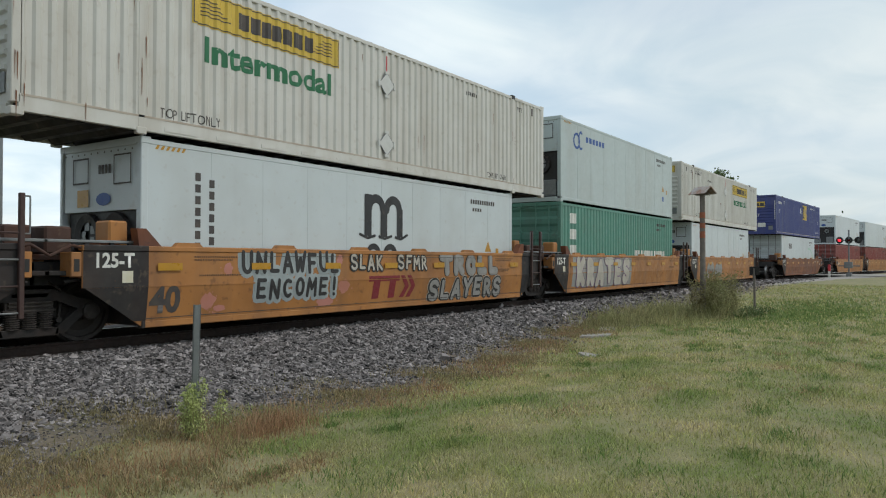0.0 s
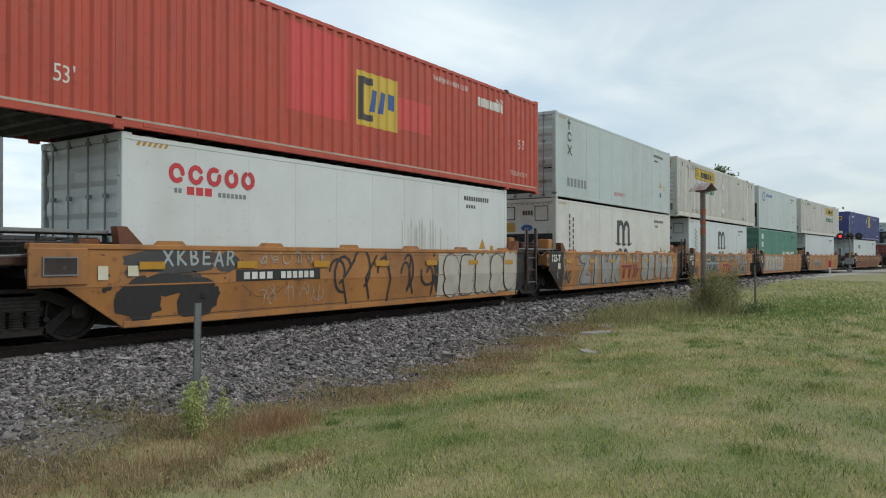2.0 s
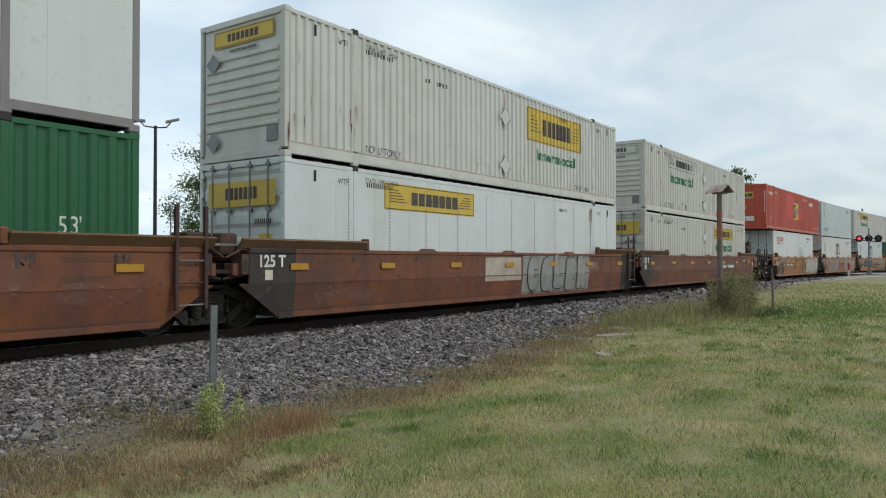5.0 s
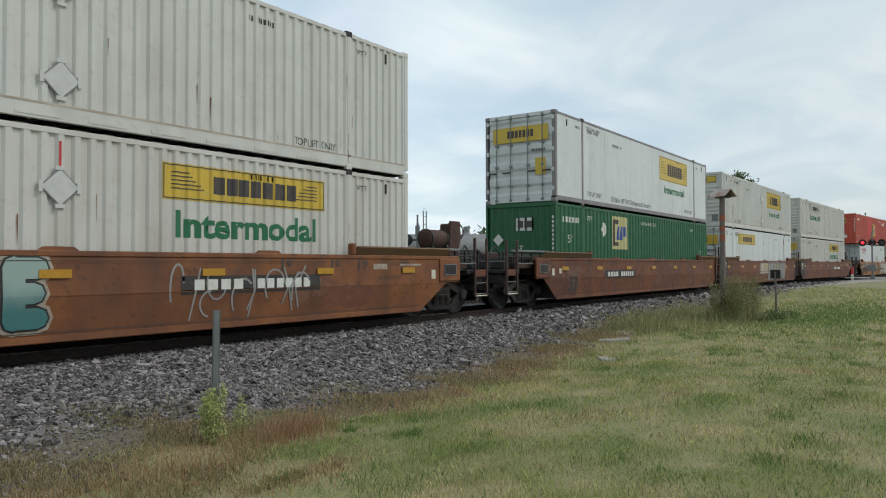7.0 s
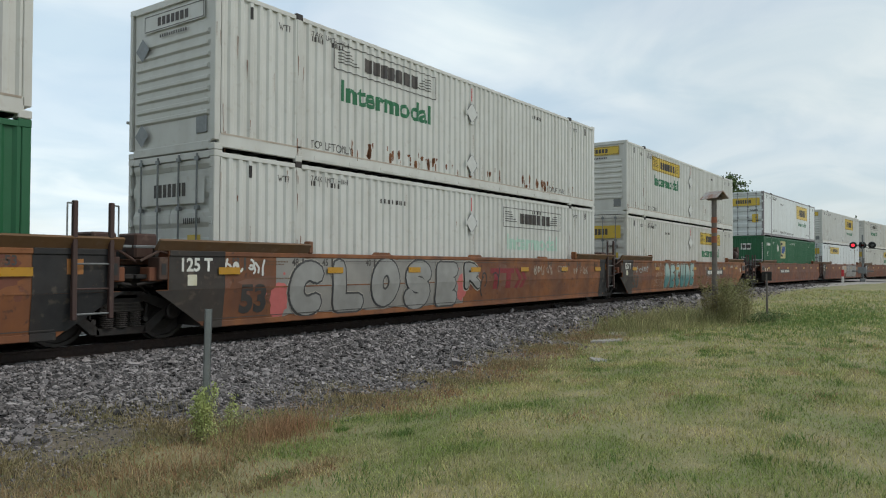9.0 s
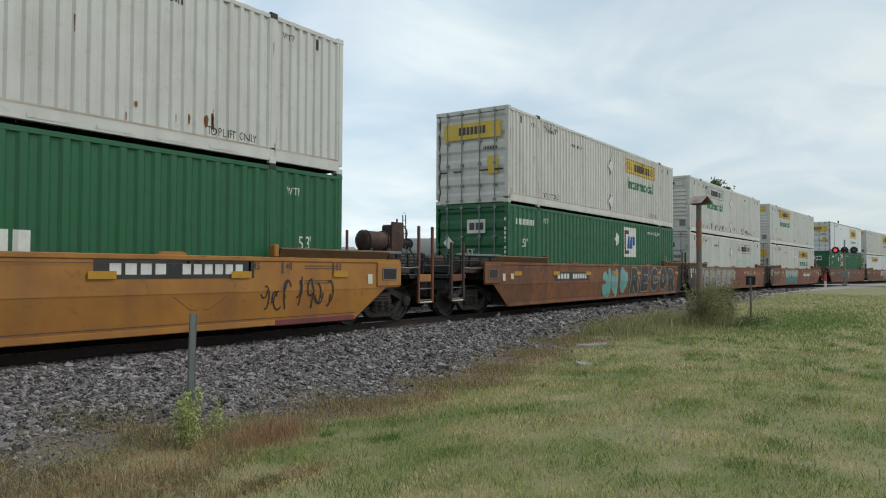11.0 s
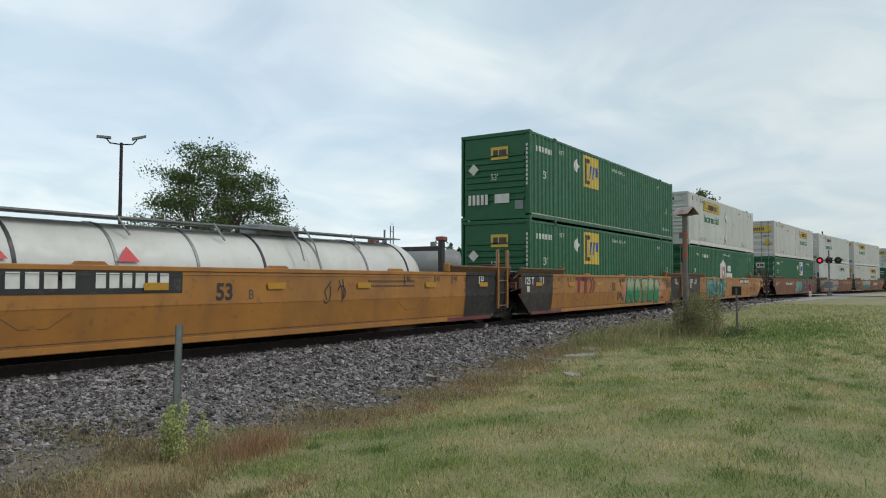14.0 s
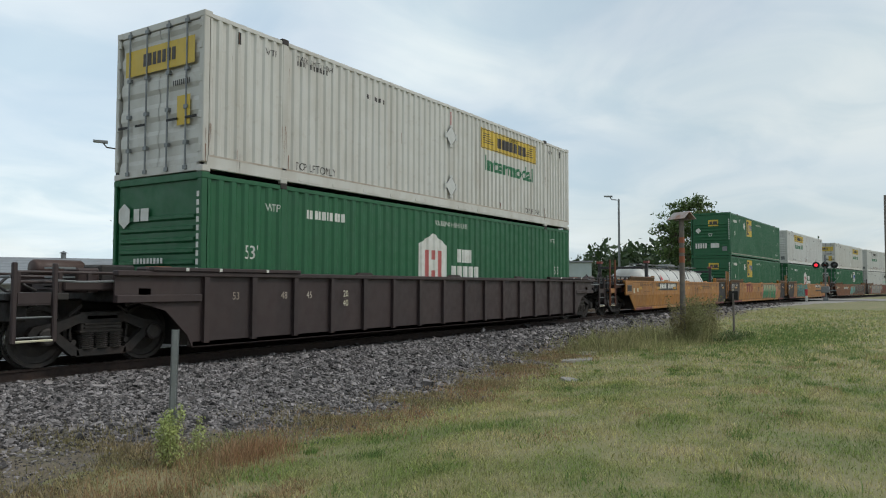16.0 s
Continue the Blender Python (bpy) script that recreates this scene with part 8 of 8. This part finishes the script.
def crossing_signal(x, y, z, turn, label, lit=True, height=3.2, extra=False):
    root = thing("crossing_signal", label, "crossing signal", "crossing signals")
    root.matrix_basis = pose(x, y, z, 0, 0, turn)
    Geo().tube((0, 0, 0), (0, 0, height + 0.9), 0.065, 0.065, 12).make("mast", M["steel"], root)
    Geo().box(-0.2, 0.2, -0.2, 0.2, 0, 0.35, 0.03).make("base", M["steel"], root)
    Geo().box(-0.75, 0.75, -0.035, 0.035, height - 0.04, height + 0.04, 0.01).make("light_arm", M["lamp_dark"], root)
    for i, u in enumerate((-0.72, 0.0, 0.72) if lit else (-0.55, 0.55)):
        Geo().lathe([(0.0, 0.0), (0.0, 0.30), (0.04, 0.30), (0.05, 0.17), (0.25, 0.12), (0.27, 0.0)], (u, -0.02, height), "y", 20).make("backboard", M["lamp_dark"], root)
        Geo().lathe([(-0.25, 0.15), (0.0, 0.16)], (u, -0.02, height), "y", 16).make("hood", M["lamp_dark"], root)
        Geo().lathe([(-0.05, 0.0), (-0.04, 0.09), (-0.01, 0.125)], (u, -0.02, height), "y", 16).make("lens", M["red_lit"] if lit and i == 0 else (M["red_off"] if i < 2 else M["steel"]), root, "lit red lens" if lit and i == 0 else "")
    if lit:
        Geo().box(-0.35, 0.3, -0.3, 0.3, 0.75, 1.3, 0.03).make("gate_machine", M["steel"], root)
        Geo().box(-0.8, 0.85, -0.05, 0.05, 0.9, 1.0, 0.01).make("counterweight_arm", M["steel"], root)
    else:
        for u in (-0.45, -0.3):
            Geo().tube((u, 0.1, 1.9), (u, 0.1, height + 1.5), 0.03, n=8).make("ladder_rail", M["steel"], root)
        for k in range(7):
            Geo().tube((-0.45, 0.1, 2.1 + k * 0.4), (-0.3, 0.1, 2.1 + k * 0.4), 0.015, n=6).make("rung", M["steel"], root)
        Geo().box(-0.12, 0.12, -0.12, 0.12, height + 0.2, height + 0.75, 0.02).make("relay_box", M["steel"], root)
        Geo().tube((0, 0, height + 0.9), (0, 0, height + 1.3), 0.05, 0.05).make("mast_top", M["steel"], root)


def light_pole(az, dist, top, heads, label):
    x, y = sky_point(az, dist)
    root = thing("light_pole", label, "light pole", "light poles")
    root.matrix_basis = pose(x, y, -0.35, 0, 0, az - 90)
    h = top + 0.35
    Geo().tube((0, 0, 0), (0, 0, h), 0.11, 0.08, 10).make("pole", M["dark"] if heads == 2 else M["steel"], root)
    for s in ((-1, 1) if heads == 2 else (-1,)):
        Geo().path([(0, 0, h - 0.1), (s * 0.55, 0, h - 0.05), (s * 0.75, 0, h + 0.2)], 0.035, 6).make("bracket", M["dark"], root)
        rise = 0.22 if s > 0 else 0.03
        g = Geo().prism([(s * 0.5, h + 0.16), (s * 1.2, h + 0.16 + rise), (s * 1.2, h + 0.26 + rise), (s * 0.5, h + 0.28)][::s], -0.16, 0.16)
        g.make("lamp_head", M["steel"], root)
    return root


def build_scenery():
    steel_post()
    bird_house()
    marker_sign()
    rnd = random.Random(4)
    leafy("weed", "pale green leafy weed round the steel post", "weed", [(4.76 + rnd.uniform(-0.10, 0.12), 6.33 + rnd.uniform(-0.10, 0.08), rnd.uniform(0.36, 0.64), rnd.uniform(-0.09, 0.09), rnd.uniform(-0.06, 0.06)) for _ in range(14)], M["weed"], 2, 0.018, 120)
    leafy("weed", "small pale weed among the stones", "weed", [(5.13 + rnd.uniform(-0.05, 0.05), 6.42 + rnd.uniform(-0.05, 0.05), rnd.uniform(0.3, 0.5), 0.04, 0.0) for _ in range(4)], M["weed"], 3, 0.02, 50)
    leafy("bush", "tall olive weeds round the feeder post", "bush", [(23.8 + rnd.uniform(-1.5, 0.75), 5.8 + rnd.uniform(-0.45, 0.5), rnd.uniform(0.6, 1.45), rnd.uniform(-0.4, 0.4), rnd.uniform(-0.3, 0.3)) for _ in range(130)], M["weed_dark"], 5, 0.032, 80)
    rng = np.random.default_rng(31)
    x = np.concatenate([rng.normal(22.9, 1.5, 2000), rng.uniform(17.5, 24.8, 3800)])
    y = np.concatenate([rng.normal(5.95, 0.45, 2000), rng.normal(7.25, 0.5, 3800)])
    tall = np.concatenate([rng.uniform(0.5, 1.25, 2000), rng.uniform(0.35, 1.05, 3800)]) * np.clip(0.45 + 0.35 * np.sin(x * 1.7) + 0.25 * np.sin(x * 5.1 + 1), 0.2, 1) * rng.uniform(0.4, 1.0, len(x))
    blades("tall_weeds", "wispy tall olive weeds at the edge of the stones", x, y, tall, np.full(len(x), 0.009), M["wisp"], 32, 0.75)
    leafy("weed", "low bright weeds by the marker post", "weed", [(24.2 + rnd.uniform(-1.6, 1.4), 5.0 + rnd.uniform(-0.5, 0.4), rnd.uniform(0.12, 0.28), rnd.uniform(-0.1, 0.1), rnd.uniform(-0.1, 0.1)) for _ in range(120)], M["leaf"], 7, 0.03, 16)
    # broken concrete slabs in the weeds
    for i, (x, y, w, d) in enumerate(((16.6, 6.9, 1.3, 0.6), (18.0, 7.2, 0.9, 0.6), (13.4, 5.7, 0.8, 0.4), (18.9, 6.9, 1.0, 0.6))):
        z = float(ground_z(x, y))
        k = 7
        rim = [(w / 2 * math.cos(q * 2 * math.pi / k) * rnd.uniform(0.7, 1.1), d / 2 * math.sin(q * 2 * math.pi / k) * rnd.uniform(0.7, 1.1)) for q in range(k)]
        g = Geo().add([(a, b, -0.06) for a, b in rim] + [(a * 0.95, b * 0.95, rnd.uniform(0.02, 0.045)) for a, b in rim], [(q, (q + 1) % k, (q + 1) % k + k, q + k) for q in range(k)] + [tuple(range(k, 2 * k))])
        ob = g.make("concrete_slab", M["pale_gravel"])
        ob.matrix_basis = pose(x, y, z, rnd.uniform(-4, 4), rnd.uniform(-4, 4), rnd.uniform(0, 180))
        tagged(ob, "broken pale concrete slab in the grass", "slab", "broken slabs")
    # road over the tracks
    g = Geo()
    v, f = [], []
    for s, n0 in ((74.5, 0), (84.0, 0)):
        for n in (-14, -2.4, -0.9, 0.9, 2.4, 6.0, 14, 40):
            v.append(beside(s, n, 0.006 if abs(n) < 3 else (float(ground_z(*beside(s, n)[:2])) + 0.05)))
    for i in range(7):
        f.append((i, i + 1, i + 9, i + 8))
    g.add(v, f)
    tagged(g.make("road", M["pale_gravel"]), "worn grey road crossing the rails", "road", kind="structure")
    crossing_signal(73.2, 6.93, -0.08, 90 + 180, "crossing signal with one red light lit")
    px, py = sky_point(6.6, 68)
    root = thing("road_marker", "small red and white marker post by the crossing", "marker")
    Geo().box(px - 0.08, px + 0.08, py - 0.08, py + 0.08, -0.1, 0.45).make("foot", M["letter_white"], root)
    Geo().box(px - 0.09, px + 0.09, py - 0.09, py + 0.09, 0.45, 1.0).make("band", M["letter_red"], root)
    mx, my = sky_point(37.7, 38)
    crossing_signal(mx, my, -0.35, 128, "grey crossing mast seen from behind", False, 2.9)
    light_pole(65.5, 31, 8.5, 1, "dark pole with one floodlight arm")
    light_pole(56.95, 42, 8.45, 2, "dark pole with two floodlights")
    light_pole(19.4, 63, 8.5, 1, "pale light pole with one arm")
    x, y = sky_point(1.75, 85)
    root = thing("utility_pole", "dark wooden utility pole", "utility pole")
    Geo().tube((x, y, -0.2), (x, y, 10.3), 0.16, 0.12, 10).make("pole", M["wood_post"], root)
    # trees
    x, y = sky_point(50.4, 45)
    tree("broad green tree beyond the tracks", x, y, -0.4, 8.9, 4.6, 3, 36000, 0.078)
    x, y = sky_point(14.2, 92)
    tree("tall ragged tree beyond the crossing", x, y, -0.4, 11.6, 5.0, 8, 14000, 0.17, "leaf", 0.25, 0.4)
    rng = np.random.default_rng(12)
    places = []
    for i in range(70):
        az = rng.uniform(6, 36)
        d = rng.uniform(105, 135)
        hh = rng.uniform(6.5, 9.2) if az < 21 else rng.uniform(4.8, 7.2)
        x, y = sky_point(az, d)
        places.append((x, y, -0.5, rng.uniform(2.5, 4.5), hh))
    for i in range(50):
        az = rng.uniform(-14, 5)
        x, y = sky_point(az, rng.uniform(190, 230))
        places.append((x, y, -0.5, rng.uniform(4, 7), rng.uniform(5, 9)))
    far_woods("far_trees", "dark green belt of distant trees", places, 13)
    # long low shed with a ribbed metal roof, and a grey tank
    root = thing("long_shed", "long low shed with a ribbed grey metal roof", "shed")
    xa, ya = sky_point(72, 62)
    xb, yb = sky_point(39, 66)
    dx, dy = xb - xa, yb - ya
    ll = math.hypot(dx, dy)
    root.matrix_basis = pose(xa, ya, -0.4, 0, 0, math.degrees(math.atan2(dy, dx)))
    Geo().box(0, ll, 0.4, 14, 0, 1.7).make("wall", M["tank_grey"], root)
    g = Geo()
    k = 16
    pts = []
    for i in range(k):
        t0 = i / k
        pts += [(t0 * 7.4, 1.7 + t0 * 2.1), ((t0 + 0.6 / k) * 7.4, 1.7 + (t0 + 0.6 / k) * 2.1 + 0.0), ((t0 + 0.7 / k) * 7.4, 1.7 + t0 * 2.1 + 0.02)]
    pts += [(7.4, 3.8), (14.2, 1.7), (14.2, 1.6), (0, 1.6)]
    g.bar(pts, -0.3, ll + 0.3)
    g.make("roof", M["metal_roof"], root, "grey ribbed metal roof")
    for u in (0.35, 0.7):
        Geo().lathe([(0, 0.2), (0.5, 0.2), (0.5, 0.35), (0.7, 0.0)], (ll * u, 7.4, 3.7), "z", 10).make("roof_vent", M["steel"], root)
    root = thing("storage_tank", "long grey horizontal tank with a vent", "tank")
    x, y = sky_point(35.6, 70)
    root.matrix_basis = pose(x, y, -0.4, 0, 0, -54)
    Geo().lathe([(-4.9, 0.0), (-4.7, 1.2), (-4.2, 1.7), (4.2, 1.7), (4.7, 1.2), (4.9, 0)], (0, 0, 2.9), "x", 28).make("shell", M["tank_grey"], root, smooth=True)
    Geo().lathe([(0, 0.5), (0.25, 0.3), (0.8, 0.3), (0.85, 0.0)], (2.1, 0, 4.5), "z", 12).make("vent", M["tank_grey"], root)
    for u in (-3, 3):
        Geo().box(u - 0.3, u + 0.3, -1.3, 1.3, 0, 1.6).make("saddle", M["asphalt"], root)
    root = thing("small_shed", "small pale grey-blue shed by the far trees", "shed")
    x, y = sky_point(22.4, 75)
    root.matrix_basis = pose(x, y, -0.4, 0, 0, 22)
    Geo().box(-2, 2, -1.2, 1.2, 0, 3.9, 0.03).make("wall", M["grey_smooth"], root)
    Geo().box(-2.2, 2.2, -1.35, 1.35, 3.9, 4.05, 0.02).make("roof", M["metal_roof"], root)


def rolled(t):
    """Metres the train has gone at t seconds."""
    return 15.25 * t - 0.01 * t * t


def motions():
    for ob, u, z in TRAIN:
        rows = []
        for i in range(17):
            x, y, a = on_track(u + rolled(float(i)))
            rows.append((float(i), pose(x, y, z, 0, 0, math.degrees(a))))
        walk(ob, rows)
    # wheels turn as they roll
    for ws in WHEELS:
        place = Vector(ws.location)
        rows = []
        for i in range(481):
            t = i / 30
            rows.append((t, Matrix.Translation(place) @ Matrix.Rotation(rolled(t) / WHEEL_R, 4, "Y")))
        walk(ws, rows)


build_ground()
build_track()
build_stones()
build_grass()
build_scenery()
build_train()
motions()
